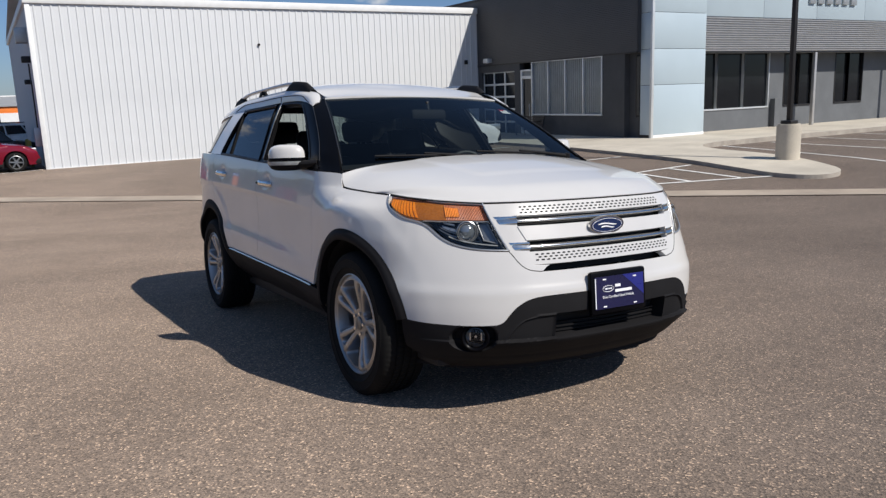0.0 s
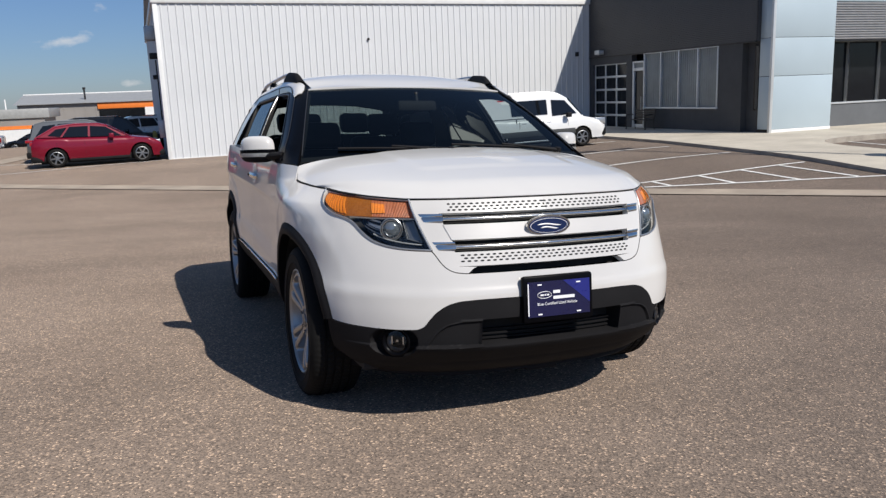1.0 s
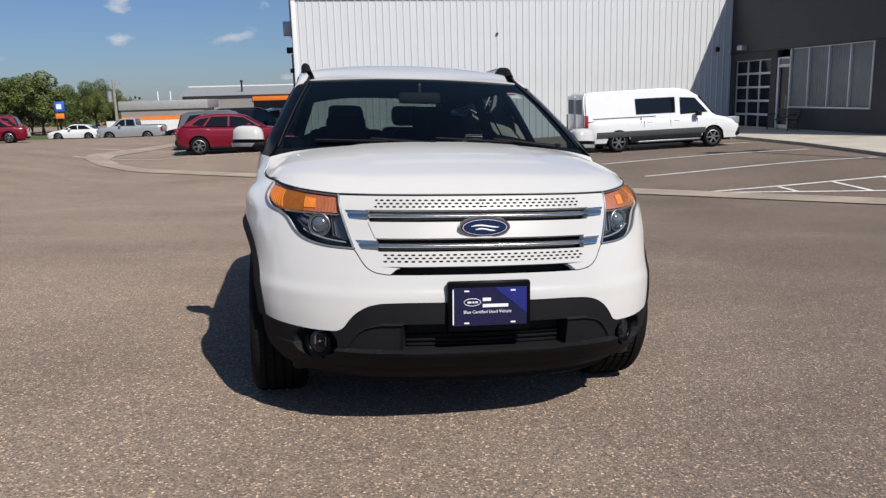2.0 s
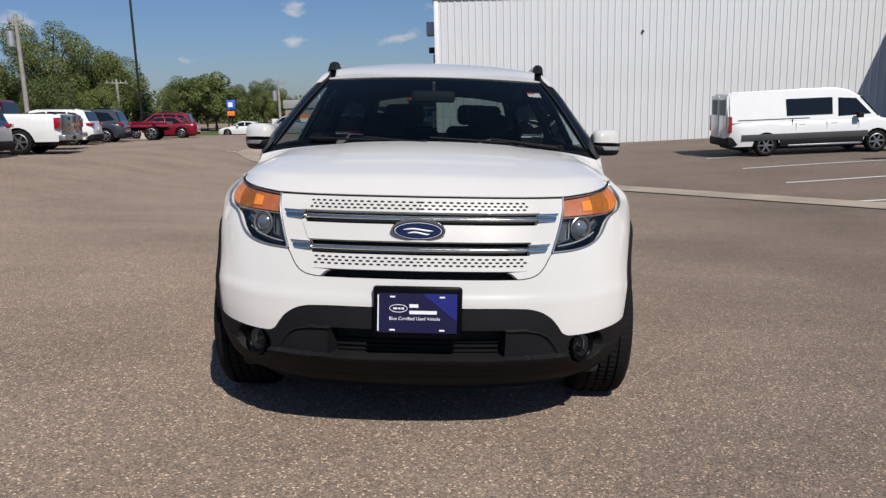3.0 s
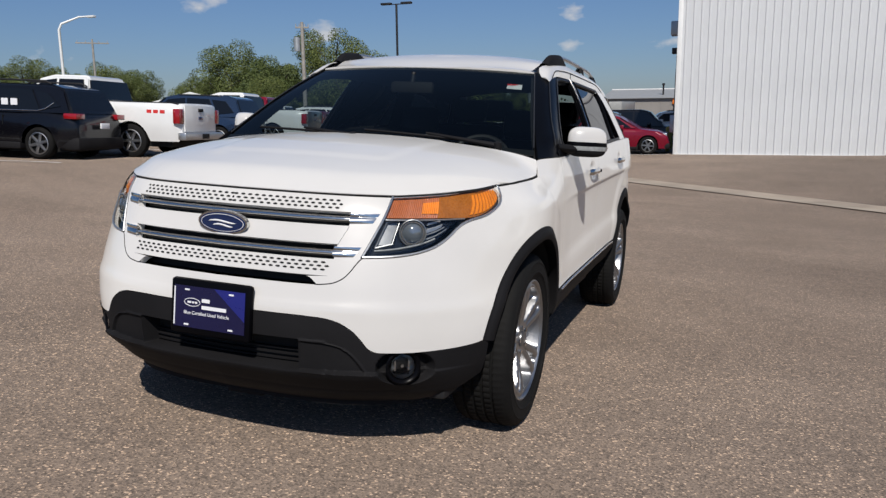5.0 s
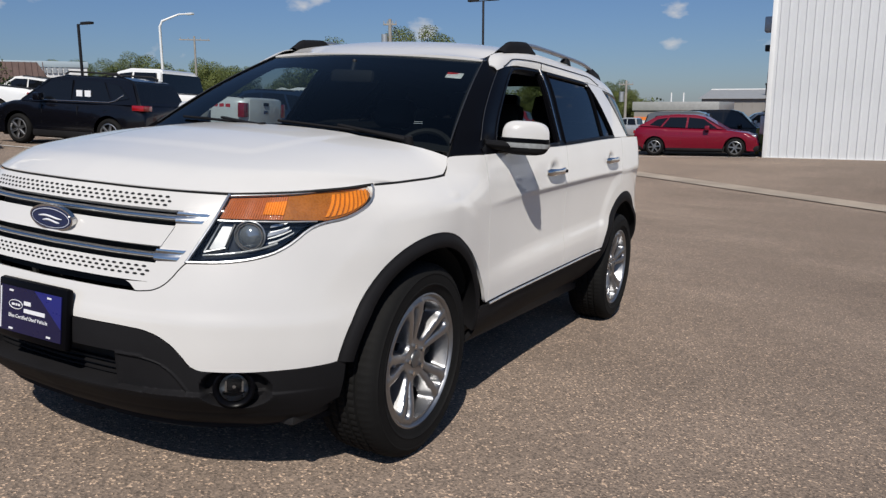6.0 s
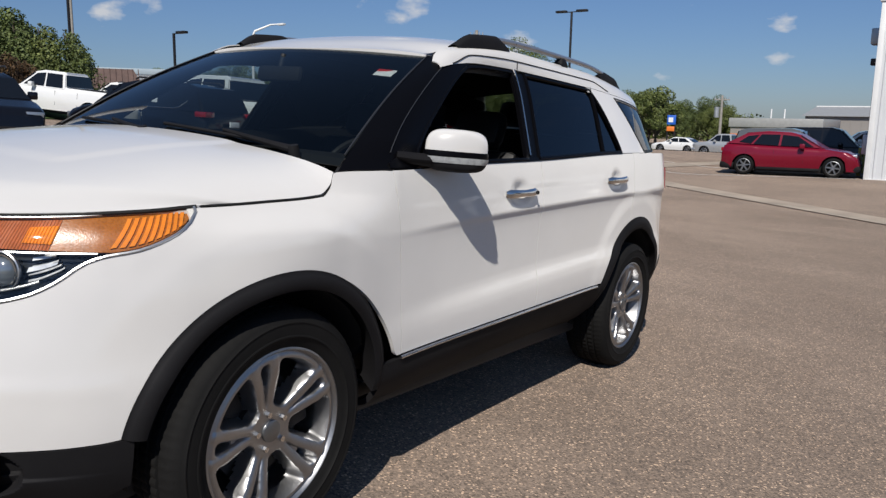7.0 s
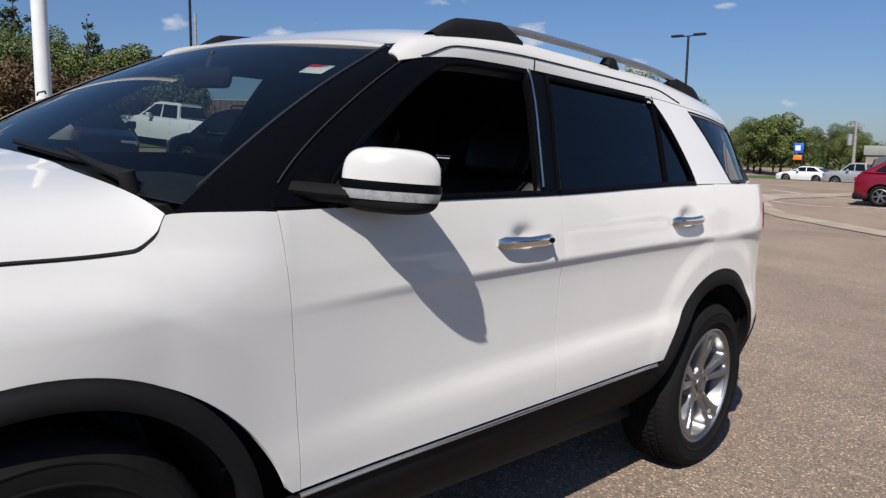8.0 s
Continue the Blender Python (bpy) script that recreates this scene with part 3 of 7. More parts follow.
ym = (20.25, 21.45, 22.68, 23.92, 25.12)
for a, b in zip(ym, ym[1:]):
    win = part("window", boxed(XD + 0.10, XD + 0.12, a, b, 0.60, 3.02), M_BLINDS, deal, "storefront window with closed pale blinds")
    for k in range(8):
        y = lerp(a + 0.06, b - 0.06, (k + 0.5) / 8)
        part("blind", boxed(XD + 0.075, XD + 0.098, y - 0.058, y + 0.058, 0.62, 3.0, 0.004), M_BLINDS, win)
    part("mullion", boxed(XD - 0.03, XD + 0.11, b - 0.035, b + 0.035, 0.58, 3.04, 0.006), M_FRAME, win)
part("window_sill", boxed(XD - 0.06, XD + 0.1, 20.2, 25.15, 0.55, 0.62, 0.008), M_FRAME, deal)
part("window_head", boxed(XD - 0.04, XD + 0.1, 20.2, 25.15, 3.00, 3.06, 0.008), M_FRAME, deal)
part("window_mullion", boxed(XD - 0.03, XD + 0.11, 20.215, 20.285, 0.58, 3.04, 0.006), M_FRAME, deal)
lampw = part("wall_lamp", boxed(XD - 0.32, XD, 28.45, 28.85, 3.18, 3.40, 0.03), M_FRAME, deal, "pale wall lamp")
part("recess_back", boxed(XD + 0.28, XD + 0.38, 18.2, 18.95, ZW, 3.05), M_BLOCK, deal)
part("recess_door", boxed(XD + 0.20, XD + 0.275, 18.24, 18.42, 0.55, 2.9), M_PANE, deal, "dark glazed side door")
part("recess_frame", boxed(XD + 0.19, XD + 0.27, 18.42, 18.46, 0.5, 2.95), M_POLE, deal)

# pale blue corner tower and front
seams = (ZG + 0.17, 1.75, 3.15, 4.55, 5.95, 7.2)
for z0, z1 in zip(seams, seams[1:]):
    part("blue_panel", boxed(XD + 0.32, 23.55, 17.6, 17.64, z0 + 0.008, z1 - 0.008, 0.004), M_BLUE, deal, "pale blue metal panel")
    part("blue_panel", boxed(XD + 0.20, XD + 0.24, 17.66, 18.2, z0 + 0.008, z1 - 0.008, 0.004), M_BLUE, deal)
part("tower_core", boxed(XD + 0.24, 23.5, 17.64, 18.3, ZW, 7.15), M_POLE, deal)
part("corner_post", boxed(XD + 0.18, XD + 0.31, 17.57, 17.68, ZG - 0.05, 7.2, 0.01), M_FRAME, deal, "pale grey corner post")
part("tower_base", boxed(XD + 0.20, 23.55, 17.575, 17.66, ZG - 0.1, ZG + 0.17, 0.01), M_TRIM, deal)
for k in range(6):
    part("blue_panel", boxed(23.56 + 3.7 * k, 23.56 + 3.7 * (k + 1) - 0.016, 17.70, 17.74, 4.46, 7.2, 0.004), M_BLUE, deal)
bm = bmesh.new()
n, last = 15, None
for k in range(n):
    z0, dz = 3.05 + 1.40 * k / n, 1.40 / n
    pts = ((17.74, z0), (17.68, z0 + dz * 0.2), (17.68, z0 + dz * 0.5), (17.74, z0 + dz * 0.7), (17.74, z0 + dz))
    for y, z in pts if k == n - 1 else pts[:-1]:
        edge = (bm.verts.new((23.56, y, z)), bm.verts.new((46, y, z)))
        if last:
            bm.faces.new((last[0], last[1], edge[1], edge[0]))
        last = edge
part("corrugated_band", bm, M_CORR, deal, "grey corrugated steel band", soft=False)
part("soffit", boxed(23.5, 46, 17.75, 19.2, 3.0, 7.1), M_GREYW, deal)
# plain pale shapes where the sign's characters stand
for k in range(6):
    part("sign_shape", boxed(30.3 + 0.62 * k, 30.3 + 0.62 * k + 0.42, 17.60, 17.70, 5.12, 5.75, 0.02), M_STEEL, deal, "plain raised sign shape")
YF = 18.55
part("front_wall", boxed(23.5, 46, YF, YF + 0.25, ZW, 0.60), M_GREYW, deal, "grey painted block wall", soft=False)
for a, b in ((28.9, 30.0), (32.1, 33.9), (36.2, 46)):
    part("front_wall", boxed(a, b, YF, YF + 0.25, 0.60, 3.0), M_GREYW, deal, soft=False)
part("wall_pier", boxed(29.1, 29.45, YF - 0.25, YF, ZW, 0.95), M_GREYW, deal)
for a, b in ((23.62, 25.4), (25.4, 27.15), (27.15, 28.9), (30.0, 31.1), (31.1, 32.1), (33.9, 35.0), (35.0, 36.2)):
    win = part("window", boxed(a, b, YF + 0.10, YF + 0.12, 0.62, 3.0), M_PANE, deal, "dark front window")
    part("window_frame", boxed(a - 0.03, a + 0.03, YF - 0.02, YF + 0.1, 0.6, 3.0, 0.006), M_FRAME if a < 29 else M_POLE, win)
    part("window_frame", boxed(b - 0.03, b + 0.028, YF - 0.02, YF + 0.1, 0.6, 3.0, 0.006), M_FRAME if a < 29 else M_POLE, win)
    part("window_sill", boxed(a, b, YF - 0.04, YF + 0.1, 0.56, 0.63, 0.006), M_FRAME if a < 29 else M_POLE, win)
part("canopy_post", boxed(31.1, 31.25, 17.75, 17.9, ZW, 3.05, 0.01), M_CORR, deal, "steel canopy post")
part("canopy_post", boxed(38.1, 38.25, 17.75, 17.9, ZW, 3.05, 0.01), M_CORR, deal)

# bench by the windows
bz = walk_z(19.6, 24.4)
bench = thing("bench", "black metal slatted bench against the storefront wall", "bench", pose(19.75, 24.4, bz))
for k in range(5):
    part("slat", boxed(-0.42 + 0.09 * k, -0.35 + 0.09 * k, -0.75, 0.75, 0.42, 0.445, 0.005), M_POLE, bench)
for k in range(4):
    part("slat", boxed(0.05 + 0.02 * k, 0.075 + 0.02 * k, -0.75, 0.75, 0.50 + 0.1 * k, 0.57 + 0.1 * k, 0.005), M_POLE, bench)
for y in (-0.72, 0.72):
    bm = bmesh.new()
    tube(bm, [(-0.42, y, 0), (-0.40, y, 0.42), (-0.42, y, 0.64), (-0.05, y, 0.66)], 0.025)
    tube(bm, [(0.08, y, 0), (0.03, y, 0.42), (0.14, y, 0.9)], 0.025)
    part("leg", bm, M_POLE, bench)


# ---- lamp posts and poles ----
def street_lamp(x, y, base_z, height, material, label, base=None, arms=1):
    g = gz(x, y)
    ob = thing("street_lamp", label, "street lamp", pose(x, y, g), group="lamp posts")
    z0 = 0.0
    if base:
        r, z0 = base
        bm = bmesh.new()
        rod(bm, (0, 0, -0.2), (0, 0, z0), r, r, 28)
        bmesh.ops.bevel(bm, geom=[e for e in bm.edges if abs(e.verts[0].co.z - z0) < 1e-4 and abs(e.verts[1].co.z - z0) < 1e-4], offset=0.03, segments=2, affect="EDGES")
        part("footing", bm, M_PAVE, ob, "round concrete footing")
        part("base_plate", boxed(-0.17, 0.17, -0.17, 0.17, z0, z0 + 0.10, 0.02), material, ob)
    part("pole", boxed(-0.062, 0.062, -0.062, 0.062, z0, height, 0.012), material, ob)
    for k in range(arms):
        sg = 1 if k == 0 else -1
        part("arm", boxed(min(0, sg * 0.5), max(0, sg * 0.5), -0.03, 0.03, height - 0.06, height, 0.01), material, ob)
        part("lamp_head", boxed(sg * 0.75 - 0.38, sg * 0.75 + 0.38, -0.17, 0.17, height - 0.05, height + 0.09, 0.03), material, ob)
    return ob


street_lamp(17.3, 9.1, 0, 9.6, M_POLE, "dark bronze lamp post on a round concrete footing", (0.33, 1.10), 2)
street_lamp(-20.3, 45.8, 0, 9.0, M_POLE, "dark bronze lamp post with twin heads among parked cars", (0.3, 0.8), 2)
street_lamp(-37.1, 26.9, 0, 4.9, M_POLE, "dark bronze lamp post with one head", (0.3, 0.6), 1)
street_lamp(-40.6, 22.5, 0, 8.6, M_POLE, "dark bronze lamp post with one head", (0.3, 0.6), 1)


def utility_pole(x, y, top, arm, label, r=0.16, turn=0.0, box_on=False):
    g = gz(x, y)
    ob = thing("utility_pole", label, "utility pole", pose(x, y, g, 0, 0, turn), group="utility poles")
    h = top - g
    bm = bmesh.new()
    rod(bm, (0, 0, -0.3), (0, 0, h), r, r * 0.7, 12)
    part("pole", bm, M_WOOD, ob)
    if arm:
        part("cross_arm", boxed(-arm, arm, -0.06, 0.06, h - 0.45, h - 0.33, 0.01), M_WOOD, ob)
        for k in (-0.9, -0.4, 0.4, 0.9):
            bm = bmesh.new()
            rod(bm, (k * arm, 0, h - 0.33), (k * arm, 0, h - 0.12), 0.05, 0.03, 8)
            part("insulator", bm, M_STEEL, ob)
    if box_on:
        bm = bmesh.new()
        rod(bm, (-0.42, 0, h - 2.1), (-0.42, 0, h - 1.1), 0.24, 0.24, 14)
        part("transformer", bm, M_STEEL, ob, "grey drum transformer")
    return ob


utility_pole(-28.6, 47.2, 7.7, 0.5, "pale wooden utility pole with a grey transformer", 0.17, 30, True)
utility_pole(-42.6, 73.7, 5.0, 1.3, "pale wooden utility pole with a cross-arm", 0.17, 40)
utility_pole(-33.0, 72.0, 4.2, 1.0, "pale wooden utility pole with a cross-arm", 0.17, 40)
utility_pole(-61.1, 60.0, 8.7, 1.6, "wooden utility pole with a cross-arm", 0.14, 45)
utility_pole(-17.6, 74.7, 3.8, 0.7, "wooden utility pole beside trees", 0.16, 10, True)
utility_pole(-49.6, 28.0, 10.4, 0.0, "slim pale pole against the sky", 0.12)
bm = bmesh.new()
cable = thing("cable", "thin dark overhead cable between utility poles", "cable", kind="structure")
tube(bm, [(-28.6, 47.2, 7.4), (-26.5, 47.5, 4.5), (-25.0, 47.8, 0.3)], 0.025, 6)
tube(bm, [(lerp(-42.6, -33.0, k), lerp(73.7, 72.0, k), lerp(4.6, 3.9, k) - 0.5 * k * (1 - k)) for k in np.linspace(0, 1, 10)], 0.03, 6)
part("wire", bm, M_POLE, cable)
# pale street light with a bent arm
sl = thing("street_lamp", "pale steel street light with a bent arm", "street lamp", pose(-41.6, 37.1, gz(-41.6, 37.1)), group="lamp posts")
hh = 7.25 - gz(-41.6, 37.1)
bm = bmesh.new()
tube(bm, [(0, 0, 0), (0, 0, hh - 0.4), (0.12, 0.12, hh), (0.9, 0.95, hh + 0.5), (1.3, 1.4, hh + 0.56)], [0.11, 0.09, 0.08, 0.06, 0.05])
part("pole", bm, M_TRIM, sl)
part("lamp_head", boxed(1.2, 1.8, 1.3, 1.6, hh + 0.48, hh + 0.62, 0.03), M_TRIM, sl)
# thick white pole by the street
wp = thing("flag_pole", "thick white painted steel pole beside the hedge", "pole", pose(-21.1, 6.8, gz(-21.1, 6.8)))
bm = bmesh.new()
rod(bm, (0, 0, 0), (0, 0, 12.0), 0.22, 0.20, 24)
part("pole", bm, M_TRIM, wp)
part("base_plate", boxed(-0.35, 0.35, -0.35, 0.35, 0, 0.12, 0.02), M_TRIM, wp)
# sign: plain colour fields
sg_ob = thing("street_sign", "blue and white sign over an orange panel on posts", "sign", pose(-24.1, 80.0, gz(-24.1, 80.0), 0, 0, 10))
zz = 1.9 - gz(-24.1, 80.0)
part("panel", boxed(-0.45, 0.45, -0.1, 0.1, zz - 1.0, zz, 0.02), surface("sign_blue", (0.02, 0.12, 0.55), 0.4), sg_ob)
part("white_field", boxed(-0.30, 0.18, -0.125, -0.10, zz - 0.75, zz - 0.25), M_PRINT, sg_ob)
part("orange_panel", boxed(-0.45, 0.35, -0.1, 0.1, zz - 1.7, zz - 1.2, 0.02), M_ORANGE, sg_ob)
for x in (-0.38, 0.38):
    part("post", boxed(x - 0.06, x + 0.06, -0.06, 0.06, -0.2, zz - 1.0), M_POLE, sg_ob)

# ---- far buildings ----
FAR = Vector((-1.1, -5.2, 1.57))
shed = thing("grey_shed", "low grey steel workshop with an orange band over its doorway", "building", Matrix.Translation(FAR + Vector((0.6, 0, 0))) @ Matrix.Scale(1.65, 4) @ Matrix.Translation(-FAR))
part("wall", boxed(-11.2, 14.0, 69.6, 84, -2.6, 2.05), M_GREYSHED, shed, soft=False)
bm = bmesh.new()
grid(bm, lambda u, v: Vector((lerp(-11.5, 14.2, u), lerp(69.3, 77, v), lerp(2.0, 2.95, v))), 26, 1)
part("roof", bm, M_ROOFGREY, shed, "grey steel roof", soft=False)
part("ridge", boxed(-11.5, 14.2, 76.9, 77.1, 2.9, 3.02), M_TRIM, shed)
part("orange_band", boxed(-4.95, 2.0, 69.45, 69.6, 1.45, 1.98, 0.01), M_ORANGE, shed, "orange fascia band")
part("white_bay", boxed(-1.1, 2.0, 69.4, 69.6, -2.5, 1.46), M_TRIM, shed)
part("doorway", boxed(-4.85, -1.15, 69.5, 69.6, -2.5, 1.40), M_PANE, shed, "dark open doorway")
part("window", boxed(-10.2, -8.8, 69.5, 69.6, 0.1, 0.95), M_POLE, shed)
bm = bmesh.new()
rod(bm, (-6.0, 72.0, 2.2), (-6.0, 72.0, 3.2), 0.08)
rod(bm, (-6.0, 72.0, 3.2), (-6.0, 72.0, 3.4), 0.13)
part("chimney_stack", bm, M_POLE, shed)
for k in range(30):
    x = -11.0 + 0.84 * k
    if not -5.0 < x < 2.1:
        part("rib", boxed(x - 0.03, x + 0.03, 69.57, 69.6, -2.5, 2.0), M_GREYSHED, shed)
lowb = thing("low_building", "low grey building with a white base and an orange stripe", "building", pose(1.1, 0, 0))
part("wall", boxed(-21.0, -12.0, 88.0, 100, -2.6, 0.75), M_GREYSHED, lowb)
part("roof", boxed(-21.2, -11.5, 87.8, 101, 0.75, 1.75, 0.05), M_ROOFGREY, lowb)
part("orange_stripe", boxed(-21.0, -12.0, 87.9, 88.0, -0.35, 0.0), M_ORANGE, lowb)
part("white_base", boxed(-22.6, -12.0, 87.7, 88.0, -2.7, -0.40), M_TRIM, lowb)
for x in (-17.2, -15.8):
    bm = bmesh.new()
    rod(bm, (x, 90, 1.7), (x, 90, 2.8), 0.08)
    part("vent_pipe", bm, M_TRIM, lowb)
farb = thing("white_store", "long white flat-roofed store with plain raised sign shapes", "building", pose(-59.0, 39.2, 0, 0, 0, 55))
part("wall", boxed(-14, 4.2, 0, 12, -0.5, 4.55), M_TRIM, farb)
part("parapet", boxed(-14, 4.3, -0.1, 12, 4.55, 5.05, 0.02), M_BLUE, farb)
for k in range(8):
    part("sign_shape", boxed(-0.6 + 0.42 * k, -0.3 + 0.42 * k, -0.15, 0, 4.05, 4.5), M_STEEL, farb)
part("window_band", boxed(-14, 4.0, -0.05, 0.0, 0.8, 3.0), M_PANE, farb)
brown = thing("brown_roofed_shop", "red-walled shop with a dark ribbed mansard roof", "building", pose(-36.5, 20.9, 0, 0, 0, 57))
part("wall", boxed(-6, 2.6, 0.3, 6, 0.0, 2.6), surface("dull_red_wall", (0.16, 0.035, 0.03), 0.7), brown)
bm = bmesh.new()
grid(bm, lambda u, v: Vector((lerp(-6.3, lerp(2.9, 2.3, v), u), lerp(0, 0.7, v), lerp(2.45, 3.6, v))), 30, 1)
part("mansard_roof", bm, M_BROWN, brown, "dark ribbed mansard roof", soft=False)
for k in range(30):
    x = -6.1 + 0.3 * k
    bm = bmesh.new()
    rod(bm, (x, -0.02, 2.45), (x - 0.05 * (x > 2), 0.68, 3.6), 0.025, 0.025, 6)
    part("roof_rib", bm, M_BROWN, brown)
white2 = thing("white_gabled_shed", "small white gabled shed behind the parked trucks", "building", pose(-44.8, 54.4, 0, 0, 0, 40))
part("wall", boxed(-3.2, 3.2, 0, 5, -0.5, 2.1), M_TRIM, white2)
bm = bmesh.new()
prism(bm, [(-3.4, 2.1), (3.4, 2.1), (0, 3.0)], 5.2, Matrix.Rotation(radians(90), 4, "X") @ Matrix.Translation((0, 0, -5.1)))
part("roof", bm, M_TRIM, white2, soft=False)

# ---- the white car in the middle of the lot ----
CAR = Matrix(((0.99906, 0.0, 0.04331), (-0.00256, 0.99825, 0.05915), (-0.04323, -0.05920, 0.99731))).to_4x4()
suv = thing("suv", "pearl white mid-size SUV with black lower cladding parked on the asphalt", "car", CAR)

PLAN_X = curve1((0, 0.0), (0.25, 0.25), (0.45, 0.448), (0.64, 0.62), (0.83, 0.765), (1.02, 0.878), (1.23, 0.950), (1.48, 0.983), (1.78, 0.986), (2.08, 0.974), (2.38, 0.967), (3.18, 0.970), (3.98, 0.974), (4.38, 0.974), (4.74, 0.958), (5.0, 0.925), (5.27, 0.84), (5.5, 0.69), (5.78, 0.42), (6.2, 0.0))
PLAN_Y = curve1((0, -2.372), (0.25, -2.358), (0.45, -2.322), (0.64, -2.245), (0.83, -2.125), (1.02, -1.96), (1.23, -1.755), (1.48, -1.505), (1.78, -1.205), (2.38, -0.605), (3.18, 0.195), (3.98, 0.995), (4.38, 1.395), (4.74, 1.75), (5.0, 2.0), (5.27, 2.25), (5.5, 2.42), (5.78, 2.51), (6.2, 2.53))
CREASE = curve1((-1.8, 0.93), (-0.94, 0.959), (-0.55, 0.984), (0.15, 1.022), (0.96, 1.059), (2.0, 1.09))
BELT = curve1((-1.2, 1.166), (-0.96, 1.172), (-0.44, 1.202), (0.11, 1.228), (0.93, 1.280), (1.3, 1.296), (2.1, 1.315))
HOODLINE = curve1((-1.74, 1.053), (-1.5, 1.068), (-1.27, 1.085), (-1.215, 1.115), (-1.185, 1.158), (-1.0, 1.171))
SIDE_IN = curve1((-0.70, 0.14), (-0.62, 0.07), (-0.50, 0.012), (-0.43, 0.003), (-0.38, 0.001), (-0.35, 0.003), (-0.29, 0.0155), (-0.265, 0.0172), (-0.15, 0.0160), (-0.07, 0.0135), (-0.030, 0.0095), (-0.008, 0.0016), (0.0, 0.0), (0.008, 0.0010), (0.04, 0.005), (0.10, 0.012), (0.19, 0.028), (0.26, 0.048))
SIDE_PLAIN = curve1((-0.70, 0.14), (-0.62, 0.07), (-0.50, 0.012), (-0.36, 0.003), (-0.20, 0.002), (-0.05, 0.003), (0.05, 0.008), (0.12, 0.016), (0.19, 0.028), (0.26, 0.048))
FRONT_IN = curve1((0.18, 0.22), (0.24, 0.10), (0.30, 0.045), (0.42, 0.012), (0.55, 0.0), (0.605, 0.0005), (0.625, 0.004), (0.645, 0.011), (0.70, 0.024), (0.78, 0.046), (0.88, 0.078), (0.96, 0.108), (1.01, 0.138), (1.06, 0.175), (1.12, 0.22))
REAR_IN = curve1((0.25, 0.10), (0.40, 0.02), (0.60, 0.0), (0.75, 0.03), (1.0, 0.05), (1.2, 0.07), (1.32, 0.10))


def inset(s, y, z):
    a = abs(s)
    wf = 1 - smooth(0.72, 1.72, a)
    wr = smooth(4.7, 5.5, a)
    k = smooth(-1.20, -0.15, y)
    side = lerp(SIDE_PLAIN(z - CREASE(y)), SIDE_IN(z - CREASE(y)), k)
    if y < -0.95:
        q = (z - min(1.086, HOODLINE(y)) + 0.13) / 0.13
        roll = 0.0 if q < 0 else 0.066 * q * q if q < 1 else 0.066 + 0.04 * (1 - math.exp(2 - 2 * q))
        side += roll * smooth(-0.92, -1.30, y)
    # the panels swell round the wheel arches
    side -= 0.010 * smooth(0.665, 0.600, math.hypot(y + 1.447, z - 0.395)) * smooth(-0.96, -1.35, y)
    side -= 0.010 * smooth(0.70, 0.60, math.hypot(y - 1.42, z - 0.398)) * smooth(0.70, 1.05, y)
    # full shoulders over the front wheels
    side -= 0.0 if y > -1.2 else 0.014 * smooth(-2.15, -1.95, y) * smooth(-1.2, -1.5, y) * smooth(0.68, 0.86, z) * smooth(1.05, 0.98, z) / max(0.3, 1 - wf)
    return wf * FRONT_IN(z) + wr * REAR_IN(z) + (1 - wf - wr) * side


def shell(s, z, out=0.0):
    """The body's skin: s runs round the car from the middle of the nose, to its left where s > 0."""
    a, h = abs(s), 1e-3
    x, y = PLAN_X(a), PLAN_Y(a)
    dx, dy = PLAN_X(a + h) - PLAN_X(max(0, a - h)), PLAN_Y(a + h) - PLAN_Y(max(0, a - h))
    ln = math.hypot(dx, dy) or 1.0
    nx, ny = dy / ln, -dx / ln
    d = inset(s, y, z) - out
    return Vector(((x - nx * d) * (1 if s >= 0 else -1), y - ny * d, z))


S_TABLE = np.linspace(0, 6.19, 1240)
Y_TABLE = np.array([PLAN_Y(s) for s in S_TABLE])


def s_y(y):
    return float(np.interp(y, Y_TABLE, S_TABLE))


def s_at_x(x, z):
    """The s on the nose where the skin at height z reaches x."""
    lo, hi = 0.0, 1.6
    for _ in range(30):
        mid = (lo + hi) / 2
        lo, hi = (mid, hi) if shell(mid, z).x < x else (lo, mid)
    return lo


def skin(y, z, out=0.0):
    return shell(s_y(y), z, out)


def arch_front(y):
    return 0.395 + math.sqrt(max(0.0, 0.481**2 - (y + 1.447) ** 2))


def arch_rear(y):
    return 0.398 + math.sqrt(max(0.0, 0.520**2 - (y - 1.42) ** 2))


# head lamp outline: inner edge from S_B (bottom) to S_A (top), outer tip at S_T
S_A, S_B = s_at_x(0.578, 1.010), s_at_x(0.526, 0.798)
S_T = s_y(-1.715)
LAMP_LO = curve1((0, 0.798), (0.14, 0.802), (0.265, 0.811), (0.40, 0.833), (0.483, 0.862), (0.584, 0.914), (0.65, 0.931), (0.752, 0.946), (0.897, 0.987), (0.96, 1.013), (1, 1.041))
LAMP_HI = curve1((0, 1.011), (0.4, 1.023), (0.8, 1.040), (1, 1.051))


def lamp_at(u, v, out=0.0):
    s = lerp(lerp(S_B, S_A, v), S_T, u)
    return shell(s, lerp(LAMP_LO(u), LAMP_HI(u), v), out)


LOW_EDGE = curve1((0, 0.592), (0.30, 0.592), (0.42, 0.588), (0.473, 0.578), (0.53, 0.548), (0.564, 0.514), (0.595, 0.478), (0.63, 0.466), (0.74, 0.464), (0.879, 0.467), (1.02, 0.474), (1.07, 0.48), (1.2, 0.49))


